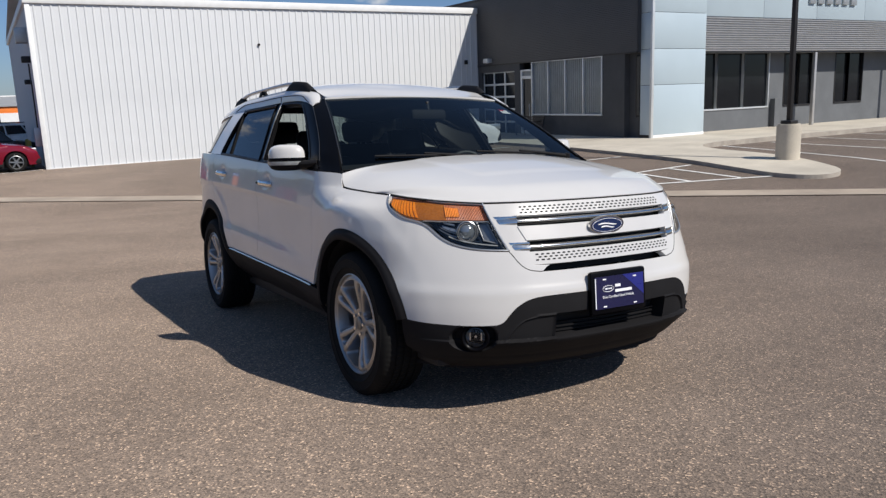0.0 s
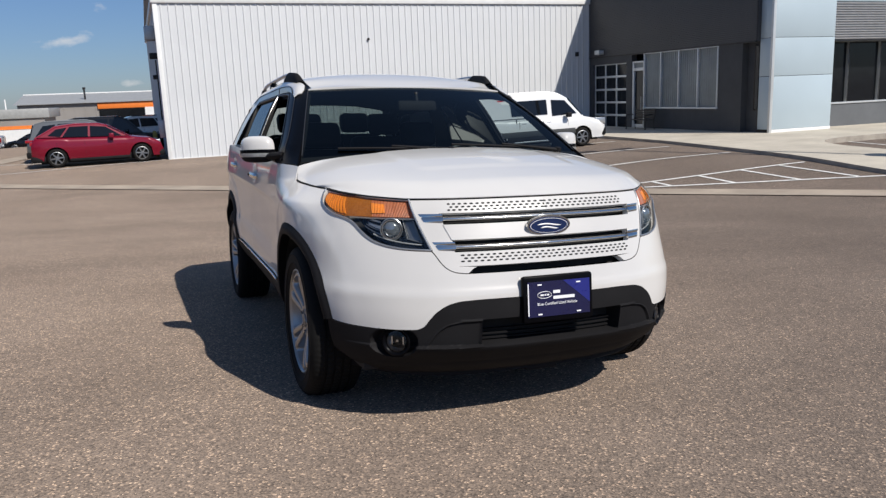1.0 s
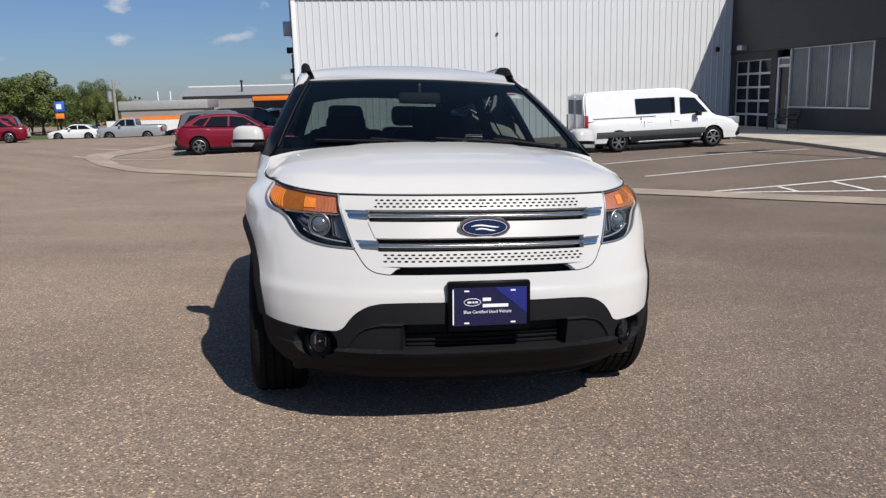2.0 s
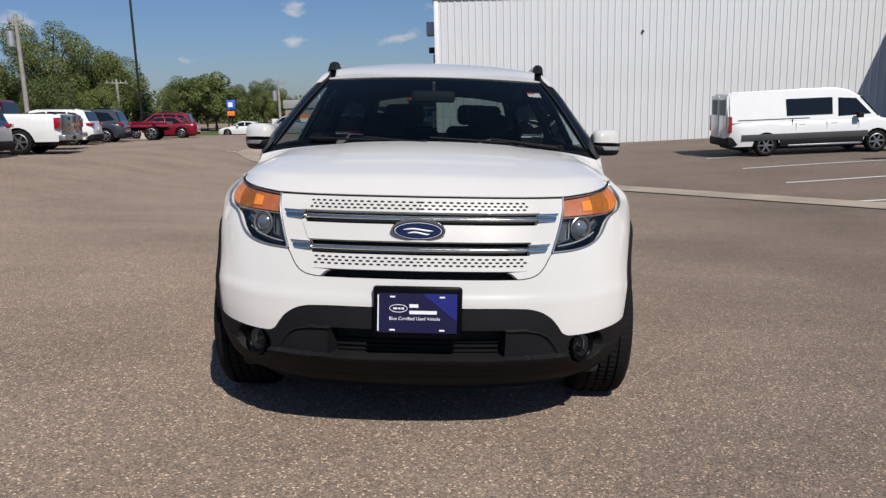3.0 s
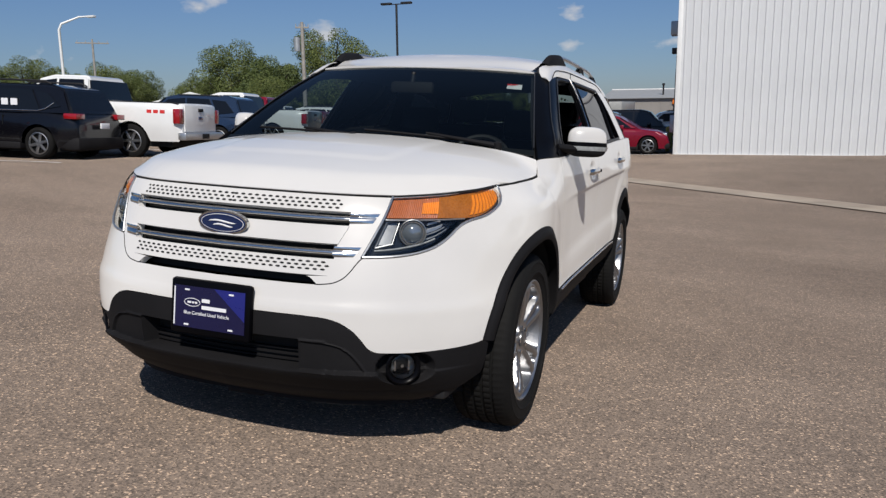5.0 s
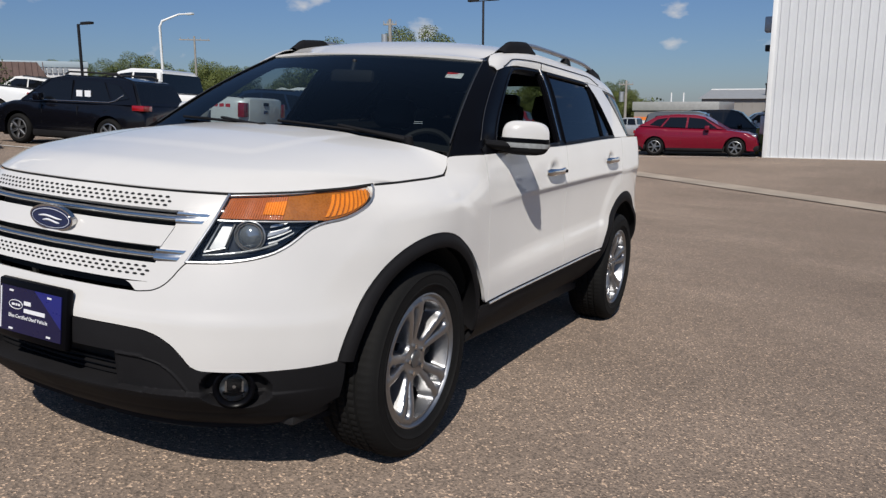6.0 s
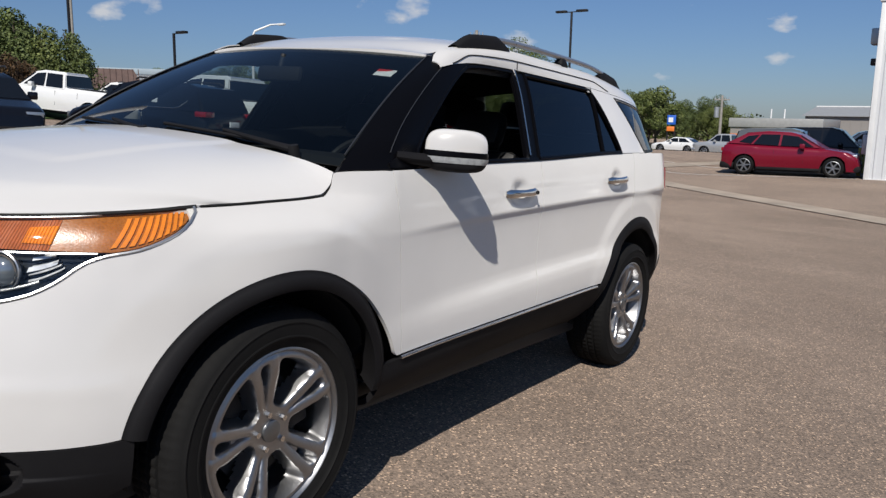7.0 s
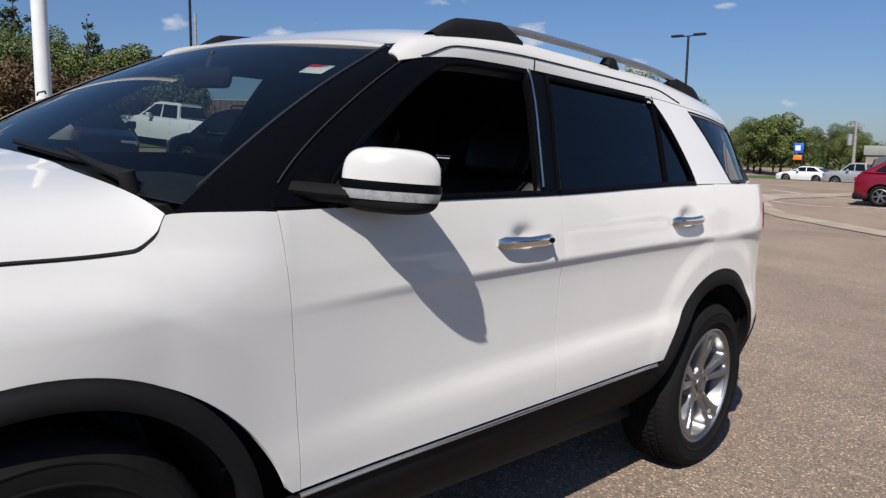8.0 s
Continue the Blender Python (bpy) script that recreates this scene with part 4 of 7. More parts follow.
def white_bottom(s):
    a = abs(s)
    y = PLAN_Y(a)
    return max(LOW_EDGE(a), arch_front(y) if y > -1.95 else 0)


S_GRILLE = s_at_x(0.400, 0.700)
GRILLE_SEAM = curve1((0.400, 0.699), (0.435, 0.705), (0.466, 0.720), (0.490, 0.745), (0.508, 0.772), (0.526, 0.796))


def fascia_top(s):
    a = abs(s)
    if a < S_GRILLE:
        return 0.699
    if a < S_B:
        return GRILLE_SEAM(lerp(0.400, 0.526, (a - S_GRILLE) / (S_B - S_GRILLE)))
    return LAMP_LO((a - S_B) / (S_T - S_B)) - 0.004


def fascia(u, v):
    s = lerp(-S_T + 0.0005, S_T - 0.0005, u)
    return shell(s, lerp(white_bottom(s), fascia_top(s), v))


part("front_bumper", panel(fascia, 240, 26, 0.02), M_PEARL, suv)


POD_EDGE = curve1((0.375, 0.570), (0.41, 0.553), (0.44, 0.534), (0.469, 0.508), (0.487, 0.475), (0.497, 0.43))


# the lip stands out below the opening, and the chin lies back under it
LIP = curve1((0.20, -0.075), (0.26, -0.050), (0.305, -0.034), (0.318, -0.024), (0.335, -0.012), (0.375, 0.016), (0.386, 0.020), (0.394, 0.0), (0.60, 0.0))


def within(lo, hi, v, soft):
    return smooth(lo, lo + soft, v) * smooth(hi, hi - soft, v)


def intake(x, z):
    """How far the lower black moulding steps back or out."""
    a = abs(x)
    o = LIP(z) * smooth(0.90, 0.60, a)
    o -= 0.075 * smooth(0.340, 0.332, a) * within(0.392, 0.503, z, 0.006)
    # flush pods beside the opening, inside a thin raised lip
    top = 0.499
    pod = within(0.344, POD_EDGE(z), a, 0.007) * within(0.388, top, z, 0.007)
    rim = within(0.338, POD_EDGE(z) + 0.010, a, 0.006) * within(0.382, top + 0.009, z, 0.006)
    o += 0.004 * rim - 0.010 * pod
    fx, fz = (a - 0.683) / 0.086, (z - 0.406) / 0.072
    o -= 0.045 * smooth(1.0, 0.86, math.hypot(fx, fz))
    return o


CHIN = curve1((0, 0.210), (0.60, 0.212), (0.80, 0.224), (0.90, 0.246), (0.98, 0.282), (1.10, 0.345), (1.2, 0.37))


def lower_fascia(u, v):
    s = lerp(-s_y(-1.895), s_y(-1.895), u)
    z = lerp(CHIN(abs(s)), LOW_EDGE(abs(s)) - 0.003, v)
    p = shell(s, z)
    return shell(s, z, intake(p.x, z) + 0.004)


lower = part("lower_bumper", panel(lower_fascia, 330, 90, 0.02), M_CLAD, suv, "black textured plastic lower bumper")
for k in range(3):
    part("intake_slat", panel(lambda u, v, k=k: shell(lerp(-0.33, 0.33, u), 0.404 + 0.020 * k + 0.006 * v, -0.050), 24, 1, 0.012), M_CLAD, lower)
bm = bmesh.new()
panel(lambda u, v: shell(lerp(-0.36, 0.36, u), lerp(0.38, 0.51, v), -0.066), 20, 2, 0.0, bm=bm)
part("intake_backing", bm, M_GAP, lower)
part("chin_plate", panel(lambda u, v: Vector((lerp(-0.80, 0.80, u), lerp(-2.20, -1.7, v) + 0.45 * (abs(u - 0.5) * 2) ** 4 * (1 - v), 0.240)), 24, 6, 0.02), M_CLAD, suv)
part("tow_cover", boxed(-0.06, 0.10, -2.20, -2.10, 0.205, 0.240, 0.01), M_CLAD, suv)

# fog lamps
for sx in (1, -1):
    c = shell(s_at_x(0.683, 0.406), 0.406, -0.022)
    n = (shell(s_at_x(0.683, 0.406), 0.406, 0.1) - c).normalized()
    c.x *= sx
    n.x *= sx
    m = Matrix.Translation(c) @ n.to_track_quat("X", "Z").to_matrix().to_4x4()
    fog = part("fog_lamp", lathe(bmesh.new(), [(0.066, 0.010), (0.060, 0.014), (0.052, 0.010), (0.048, 0.002), (0.046, -0.030), (0.0005, -0.030)], 28, m), M_GLOSSBLACK, suv)
    part("reflector", lathe(bmesh.new(), [(0.045, 0.004), (0.040, -0.010), (0.026, -0.022), (0.012, -0.026), (0.0005, -0.026)], 24, m), M_SILVER, fog, "grey reflector")
    bm = lathe(bmesh.new(), [(0.046, 0.005), (0.038, 0.0075), (0.018, 0.0095), (0.0005, 0.010)], 24, m)
    bmesh.ops.reverse_faces(bm, faces=bm.faces[:])
    part("lens", bm, M_CLEARLENS, fog, "clear lens")
    bm = bmesh.new()
    rod(bm, m @ Vector((-0.022, 0, 0)), m @ Vector((-0.004, 0, 0)), 0.010, 0.006)
    for q in (-0.026, 0.026):
        box(bm, -0.014, -0.008, q - 0.003, q + 0.003, -0.018, 0.018, 0.0, m)
    part("bulb", bm, M_CHROME, fog, "bright bulb holder and side reflectors")

# grille
GRILLE_EDGE = line1((0.696, 0.398), (0.706, 0.385), (0.722, 0.366), (0.729, 0.345), (0.731, 0.425), (0.80, 0.438), (0.84, 0.440), (0.90, 0.465), (0.95, 0.478), (1.02, 0.500))


def bar(z0, z1, out, edge=0.0, nu=60, thick=0.02, nv=2):
    def f(u, v):
        z = lerp(z0, z1, v)
        e = s_at_x(GRILLE_EDGE(z), z) - edge
        return shell(lerp(-e, e, u), z, out)

    return panel(f, nu, nv, thick)


grille = part("grille", bar(0.696, 1.004, -0.055, -0.02, 40, 0.0, 24), M_GAP, suv, "dark grille behind white and chrome bars")
for z0, z1, sag in ((0.953, 1.007, 0.0), (0.842, 0.906, 0.004), (0.7315, 0.790, 0.0)):
    part("white_bar", bar(z0, z1, sag, 0.0, 60, 0.03, 6), M_PEARL, grille, "white painted grille bar")


def lamp_edge(z):
    """Where the white surround ends: at the head lamp, or at the bumper below it."""
    if z > 0.798:
        return lerp(S_B, S_A, (z - 0.798) / 0.212) - 0.006
    lo, hi = S_GRILLE, S_B
    for _ in range(24):
        mid = (lo + hi) / 2
        lo, hi = (mid, hi) if fascia_top(mid) < z else (lo, mid)
    return lo - 0.003


for zc, half in ((0.9285, 0.0090), (0.8115, 0.0090)):
    # a rounded bar that runs through the slot and widens into a forked blade at each end
    def bar_at(u, v, zc=zc, half=half):
        e = s_at_x(GRILLE_EDGE(zc), zc) + 0.004
        a = math.pi * (v - 0.5)
        return shell(lerp(-e, e, u), zc + half * math.sin(a), -0.016 + 0.012 * math.cos(a))

    part("chrome_strip", panel(bar_at, 60, 8, 0.0), M_CHROME, grille, "bright chrome strip")
    for sx in (1, -1):
        def blade(u, v, sx=sx, zc=zc):
            z = lerp(zc - 0.0125, zc + 0.0225, v)
            e0 = s_at_x(GRILLE_EDGE(zc), zc) - 0.012 + 0.018 * (v - 0.4) ** 2
            e1 = lamp_edge(zc) - 0.020 + 0.03 * (v - 0.5)
            q = u if sx > 0 else 1 - u
            ridge = 0.0035 + 0.0045 * abs(math.sin(1.5 * math.pi * v + 0.3)) * (1 - 0.6 * q) - 0.004 * q
            return shell(sx * lerp(e0, e1, q), z, ridge)
        part("chrome_blade", panel(blade, 10, 18, 0.010), M_CHROME, grille, "bright forked chrome end")
for sx in (1, -1):

    def f(u, v, sx=sx):
        z = lerp(0.699, 1.007, v)
        e = s_at_x(GRILLE_EDGE(z), z) - 0.002
        b = max(e + 0.002, lamp_edge(z))
        return shell(lerp(e, b, u) if sx > 0 else lerp(-b, -e, u), z)
    part("grille_surround", panel(f, 5, 77, 0.03), M_PEARL, grille)
bm = bmesh.new()
tube(bm, [shell(a, fascia_top(a) + 0.001, -0.0015) for a in np.linspace(S_GRILLE - 0.02, S_B, 20)], 0.0028, 6)
both("grille_seam", bm, M_GAP, grille)
for z0, rows, half in ((0.9655, 3, 0.470), (0.752, 3, 0.415)):
    bm = bmesh.new()
    for r in range(rows):
        z = z0 + 0.0125 * r
        n = int(2 * half / 0.0285)
        for k in range(n + 1):
            s = -half + (k + 0.5 * (r % 2)) * 0.0285
            vs = [bm.verts.new(shell(s + 0.0090 * math.cos(a), z + 0.0036 * math.sin(a), 0.0012)) for a in (2 * math.pi * q / 10 for q in range(10))]
            bm.faces.new(vs)
    part("perforation", bm, M_GAP, grille, "rows of dark oval holes")

# badge: a plain blue oval with a chrome rim and plain pale strokes
mb = Matrix.Translation(shell(0, 0.888, 0.006)) @ Matrix.Rotation(radians(8), 4, "X")


def oval(a, b, d0, d1, rim=0.0):
    bm = bmesh.new()
    pts = [(a * math.cos(t), b * math.sin(t)) for t in (2 * math.pi * k / 40 for k in range(40))]
    prism(bm, pts, d1 - d0, mb @ Matrix.Rotation(radians(90), 4, "X") @ Matrix.Translation((0, 0, d0)))
    if rim:
        bmesh.ops.bevel(bm, geom=[e for e in bm.edges if e.calc_face_angle(0) > 1], offset=rim, segments=2, affect="EDGES")
    return bm


badge = part("badge", oval(0.106, 0.045, 0.0, 0.016, 0.005), M_CHROME, suv, "oval blue badge with a chrome rim")
part("badge_face", oval(0.098, 0.038, 0.012, 0.0178), M_BADGE, badge)
part("badge_ring", oval(0.092, 0.033, 0.012, 0.0182), M_PRINT, badge)
part("badge_field", oval(0.0895, 0.031, 0.012, 0.0187), M_BADGE, badge)
bm = bmesh.new()
for x0, x1, z0 in ((-0.058, 0.058, 0.004), (-0.040, 0.044, -0.010)):
    tube(bm, [mb @ Vector((lerp(x0, x1, k), -0.0187, z0 + 0.004 * math.sin(5 * k))) for k in np.linspace(0, 1, 9)], [0.001, 0.003, 0.0036, 0.0036, 0.0036, 0.0036, 0.0036, 0.003, 0.001], 6)
part("badge_strokes", bm, M_PRINT, badge, "plain pale strokes")

# number plate carrier with a printed dealer plate
py = -2.392
mp = Matrix.Translation((0, py, 0.577)) @ Matrix.Rotation(radians(-3), 4, "X")
plate = part("plate_frame", boxed(-0.172, 0.172, 0.0, 0.03, -0.102, 0.102, 0.012, mp), M_GLOSSBLACK, suv, "black plate frame")
part("plate_bracket", boxed(-0.10, 0.10, 0.028, 0.09, -0.06, 0.07, 0.0, mp), M_CLAD, plate)
part("dealer_plate", boxed(-0.152, 0.152, -0.003, 0.004, -0.076, 0.076, 0.0, mp), M_PLATE, plate, "deep blue printed plate")
mt = mp @ Matrix.Rotation(radians(90), 4, "X")
bm = bmesh.new()
prism(bm, [(0.152, 0.076), (0.02, 0.076), (0.152, -0.03)], 0.0012, mt @ Matrix.Translation((0, 0, 0.003)))
part("bright_corner", bm, M_PLATEB, plate)
part("edge_stripe", boxed(-0.152, -0.147, -0.0045, 0.0, -0.070, 0.070, 0.0, mp), M_PRINT, plate)
bm = bmesh.new()
tube(bm, [mt @ Vector((-0.072 + 0.034 * math.cos(a), 0.018 + 0.0145 * math.sin(a), 0.0045)) for a in (2 * math.pi * k / 24 for k in range(25))], 0.0013, 5)
for a, b in ((-0.092, -0.076), (-0.072, -0.064), (-0.060, -0.050)):
    box(bm, a, b, -0.0055, -0.004, 0.0145, 0.0215, 0, mp)
part("oval_mark", bm, M_PRINT, plate)
for x0, x1, z0 in ((-0.030, 0.004, 0.022), (-0.030, 0.075, -0.003)):
    part("printed_bar", boxed(x0, x1, -0.0055, -0.004, z0, z0 + 0.013, 0, mp), M_PRINT, plate)
for x0 in (-0.105, 0.085):
    for z0 in (0.060, -0.068):
        part("printed_mark", boxed(x0, x0 + 0.02, -0.0055, -0.004, z0, z0 + 0.006, 0, mp), M_PRINT, plate)
words("Blue Certified Used Vehicle", 0.0175, mt @ Matrix.Translation((-0.108, -0.030, 0.0045)), M_PRINT, plate)

# head lamps
for sx in (1, -1):
    def put(bm, name, mat, par, label=""):
        if sx < 0:
            c = mirrored(bm)
            bm.free()
            bm = c
        return part(name, bm, mat, par, label)

    head = put(panel(lambda u, v: lamp_at(u, v, -0.045), 28, 10, 0.0), "head_lamp", M_HOUSING, suv, "clear head lamp with an amber upper section")
    rimbm = bmesh.new()
    edge = [lamp_at(u, 0.01, 0.002) for u in np.linspace(0, 1, 30)] + [lamp_at(1, v, 0.002) for v in (0.5, 1)] + [lamp_at(u, 0.975, -0.004) for u in np.linspace(1, 0, 24)] + [lamp_at(0, v, 0.002) for v in np.linspace(1, 0.01, 10)]
    tube(rimbm, edge, [0.0044] * 32 + [0.0022] * 24 + [0.0040] * 10, 6)
    put(rimbm, "bezel", M_SILVER, head, "silver bezel")
    split = lambda u: max(0.04, (0.935 + 0.006 * u - LAMP_LO(u)) / (LAMP_HI(u) - LAMP_LO(u)))
    sec = lambda a, b, top, d, ripple=0.0, lo=0.0: (lambda u, v: lamp_at(lerp(a, b, u), lerp(split(lerp(a, b, u)) + lo, top, v), d + ripple * math.sin(u * (b - a) * 420)))
    put(panel(sec(0.02, 0.40, 0.93, -0.014, 0.0012), 150, 6, 0.012), "turn_lens", M_AMBERDEEP, head, "amber turn lens with copper sheen in its colour")
    put(panel(sec(0.402, 0.985, 0.93, -0.014), 40, 6, 0.012), "side_marker", M_AMBERMID, head, "brown-amber side marker")
    put(panel(sec(0.27, 0.40, 0.86, -0.0105, 0.0014, 0.08), 60, 6, 0.004), "bulb_shield", M_AMBER, head, "bright amber bulb shield")
    for k in range(9):
        a = 0.66 + 0.032 * k
        f = lambda u, v, a=a: lamp_at(a + 0.020 * u + 0.030 * v, lerp(split(a) + 0.10, 0.84, v), -0.010)
        put(panel(f, 2, 4, 0.004), "amber_rib", M_AMBER, head, "bright amber rib")
    bm = bmesh.new()
    tube(bm, [lamp_at(u, max(0.02, split(u) - 0.03), -0.010) for u in np.linspace(0.02, 0.62, 24)], 0.0032, 6)
    put(bm, "divider", M_SILVER, head, "silver divider")
    c = lamp_at(0.255, 0.36, -0.030)
    n = (lamp_at(0.255, 0.36, 0.1) - c).normalized()
    n = Vector((n.x * 0.55, n.y, n.z * 0.3)).normalized()
    m = Matrix.Translation(c) @ n.to_track_quat("X", "Z").to_matrix().to_4x4()
    put(lathe(bmesh.new(), [(0.048, 0.008), (0.050, 0.018), (0.047, 0.020), (0.043, 0.008), (0.0005, 0.004)], 30, m), "projector_ring", M_SILVER, head, "silver projector ring")
    put(lathe(bmesh.new(), [(0.042, 0.012), (0.042, 0.019), (0.038, 0.019), (0.037, 0.010)], 30, m), "projector_rim", M_CHROME, head, "chrome projector rim")
    put(lathe(bmesh.new(), [(0.037, 0.010), (0.030, 0.021), (0.018, 0.028), (0.0005, 0.031)], 24, m), "projector_lens", M_PROJECTOR, head, "grey glass projector lens")
    bm = bmesh.new()
    tube(bm, [lamp_at(u, v, -0.024) for u, v in ((0.045, 0.14), (0.045, 0.56), (0.13, 0.58), (0.145, 0.20), (0.045, 0.14))], 0.004, 6)
    put(bm, "reflector_frame", M_ALLOYDARK, head)
    put(panel(lambda u, v: lamp_at(lerp(0.05, 0.135, u), lerp(0.18, 0.54, v), -0.034), 5, 5, 0.004), "inner_reflector", M_ALLOYDARK, head)
    put(panel(lambda u, v: lamp_at(lerp(0.35, 0.46, u), lerp(0.30, 0.36, v), -0.026), 8, 2, 0.008), "outer_reflector", M_SILVER, head)
    put(panel(lambda u, v: lamp_at(lerp(0.35, 0.44, u), lerp(0.44, 0.48, v), -0.026), 8, 2, 0.008), "outer_reflector", M_SILVER, head)
    for k in range(4):
        put(panel(lambda u, v, k=k: lamp_at(lerp(0.36, 0.50 - 0.02 * k, u), lerp(0.16 + 0.09 * k, 0.19 + 0.09 * k, v), -0.034 + 0.010 * u), 8, 2, 0.006), "housing_step", M_ALLOYDARK, head)
    bm = bmesh.new()
    tube(bm, [lamp_at(u, 0.09 + 0.05 * math.sin(3.0 * u), -0.020) for u in np.linspace(0.05, 0.42, 20)], 0.0034, 6)
    put(bm, "light_guide", M_STRIP, head, "clear light guide")
    cover = put(panel(lambda u, v: lamp_at(u, v, 0.0), 36, 12, 0.0), "cover", M_CLEARLENS, head, "clear plastic cover")
    cover.visible_shadow = False

# fenders
def fender(u, v):
    y = lerp(-1.7345, -0.955, u)
    lo = max(arch_front(y), 0.516 + 0.03 * (y + 0.95)) if y > -1.94 else 0.5
    hi = HOODLINE(y) - 0.007 if y > -1.735 else 1.045
    z = lerp(lo, hi, v)
    if u > 0.5:
        k = (u - 0.5) * 2
        y = lerp(y, y + (1.17 - z) * 0.142 - 0.0115, k)
    return skin(y, z)


both("fender", panel(fender, 80, 60, 0.015), M_PEARL, suv)

# hood
HOOD_MID = curve1((-2.26, 1.050), (-2.2, 1.064), (-2.1, 1.088), (-1.8, 1.150), (-1.5, 1.200), (-1.2, 1.232))
HOOD_FRONT = [shell(s, 1.012) for s in np.linspace(0, S_A, 10)] + [lamp_at(u, 1.0, 0.0) for u in np.linspace(0.05, 1, 14)]
hood_fy = line1(*[(p.x, p.y) for p in HOOD_FRONT])
hood_fz = line1(*[(p.x, p.z) for p in HOOD_FRONT])
X_TIP = HOOD_FRONT[-1].x
Y_TIP = HOOD_FRONT[-1].y
HOOD_REAR = curve1((0, -1.235), (0.5, -1.222), (0.75, -1.20), (0.93, -1.185))


def hood(u, v):
    a = abs(2 * u - 1)
    sg = 1 if u >= 0.5 else -1
    x0 = a * X_TIP
    y = lerp(hood_fy(x0), HOOD_REAR(x0), v)
    ye = lerp(Y_TIP, HOOD_REAR(X_TIP), v)
    x = a * lerp(X_TIP, skin(ye, HOODLINE(ye)).x - 0.003, smooth(0, 0.25, v))
    crown = 0.064
    fall = HOOD_MID(ye) - crown - HOODLINE(ye)
    z = HOOD_MID(y) - crown * a * a - fall * a**9
    nose = max(0.0, 1 - (y - hood_fy(x0)) / 0.17)
    z += 0.0042 * smooth(0.54, 0.46, a + 0.06 * (1 - v)) * smooth(0.34, 0.43, v)
    z += (hood_fz(x0) + 0.0045 - z) * nose**2.4
    return Vector((sg * x, y, z))


part("hood", panel(hood, 160, 80, 0.02), M_PEARL, suv)
bm = bmesh.new()
tube(bm, [skin(y, HOODLINE(y) - 0.004 - 0.004 * smooth(-1.32, -1.24, y), -0.009) for y in np.linspace(-1.73, -1.19, 40)], 0.0042, 6)
both("hood_seam", bm, M_GAP, suv)
bm = bmesh.new()
tube(bm, [(p.x, p.y + 0.0075, p.z + 0.0005) for p in HOOD_FRONT], 0.0065, 6)
both("hood_seal", bm, M_GAP, suv)


# sides: doors, quarter panels
def sill_z(y):
    return 0.517 + 0.031 * (y + 0.865)


def seam_a(z):
    return -0.965 + (1.17 - z) * 0.142


def seam_b(z):
    return 0.118 + (1.21 - z) * 0.067


def cup(y, z, yc, zc):
    return 0.020 * math.exp(-(((y - yc) / 0.050) ** 2) - ((z - zc - 0.008) / 0.030) ** 2)


def front_door(u, v):
    y0 = lerp(-0.92, 0.14, u)
    z = lerp(sill_z(y0), BELT(y0) - 0.006, v)
    y = lerp(seam_a(z) + 0.001, seam_b(z) - 0.002, u)
    z = lerp(sill_z(y), BELT(y) - 0.006, v)
    return skin(y, z, -cup(y, z, -0.085, 1.085))


def rear_door(u, v):
    y0 = lerp(0.14, 1.27, u)
    lo = max(sill_z(y0), arch_rear(y0) if y0 > 0.90 else 0)
    z = lerp(lo, BELT(y0) - 0.006, v)
    y = lerp(seam_b(z) + 0.002, 1.27, u)
    lo = max(sill_z(y), arch_rear(y) if y > 0.90 else 0)
    z = lerp(lo, BELT(y) - 0.006, v)
    return skin(y, z, -cup(y, z, 0.995, 1.14))


def quarter(u, v):
    y = lerp(1.274, 2.02, u)
    lo = max(0.52, arch_rear(y) if y < 1.94 else 0)
    return skin(y, lerp(lo, BELT(y) - 0.004, v))


for nm, f, hy, hz in (("front_door", front_door, -0.085, 1.082), ("rear_door", rear_door, 0.995, 1.140)):
    bm = panel(f, 80, 120, 0.02)
    for k, door in enumerate(both(nm, bm, M_PEARL, suv)):
        sg = 1 if k == 0 else -1
        pts, rs = [], []
        for q in np.linspace(0, 1, 15):
            y = lerp(hy - 0.128, hy + 0.128, q)
            o = 0.019 * math.sin(math.pi * q) ** 0.45
            p = skin(y, hz + 0.006 * (q - 0.5), o + 0.002)
            pts.append((p.x * sg, p.y, p.z))
            rs.append(0.0115 + 0.0035 * abs(2 * q - 1) if 0 < q < 1 else 0.008)
        hb = bmesh.new()
        tube(hb, pts, rs, 10)
        bmesh.ops.scale(hb, vec=(1, 1, 1.35), verts=hb.verts, space=Matrix.Translation((0, 0, -hz)))
        part("handle", hb, M_CHROME, door, "chrome door handle")
        if nm == "front_door":
            hb = bmesh.new()
            p = skin(hy + 0.105, hz + 0.003, 0.019)
            rod(hb, (p.x * sg, p.y, p.z), ((p.x + 0.014) * sg, p.y, p.z), 0.009, 0.008)
            part("key_cylinder", hb, M_GLOSSBLACK, door)
both("quarter_panel", panel(quarter, 44, 30, 0.015), M_PEARL, suv)

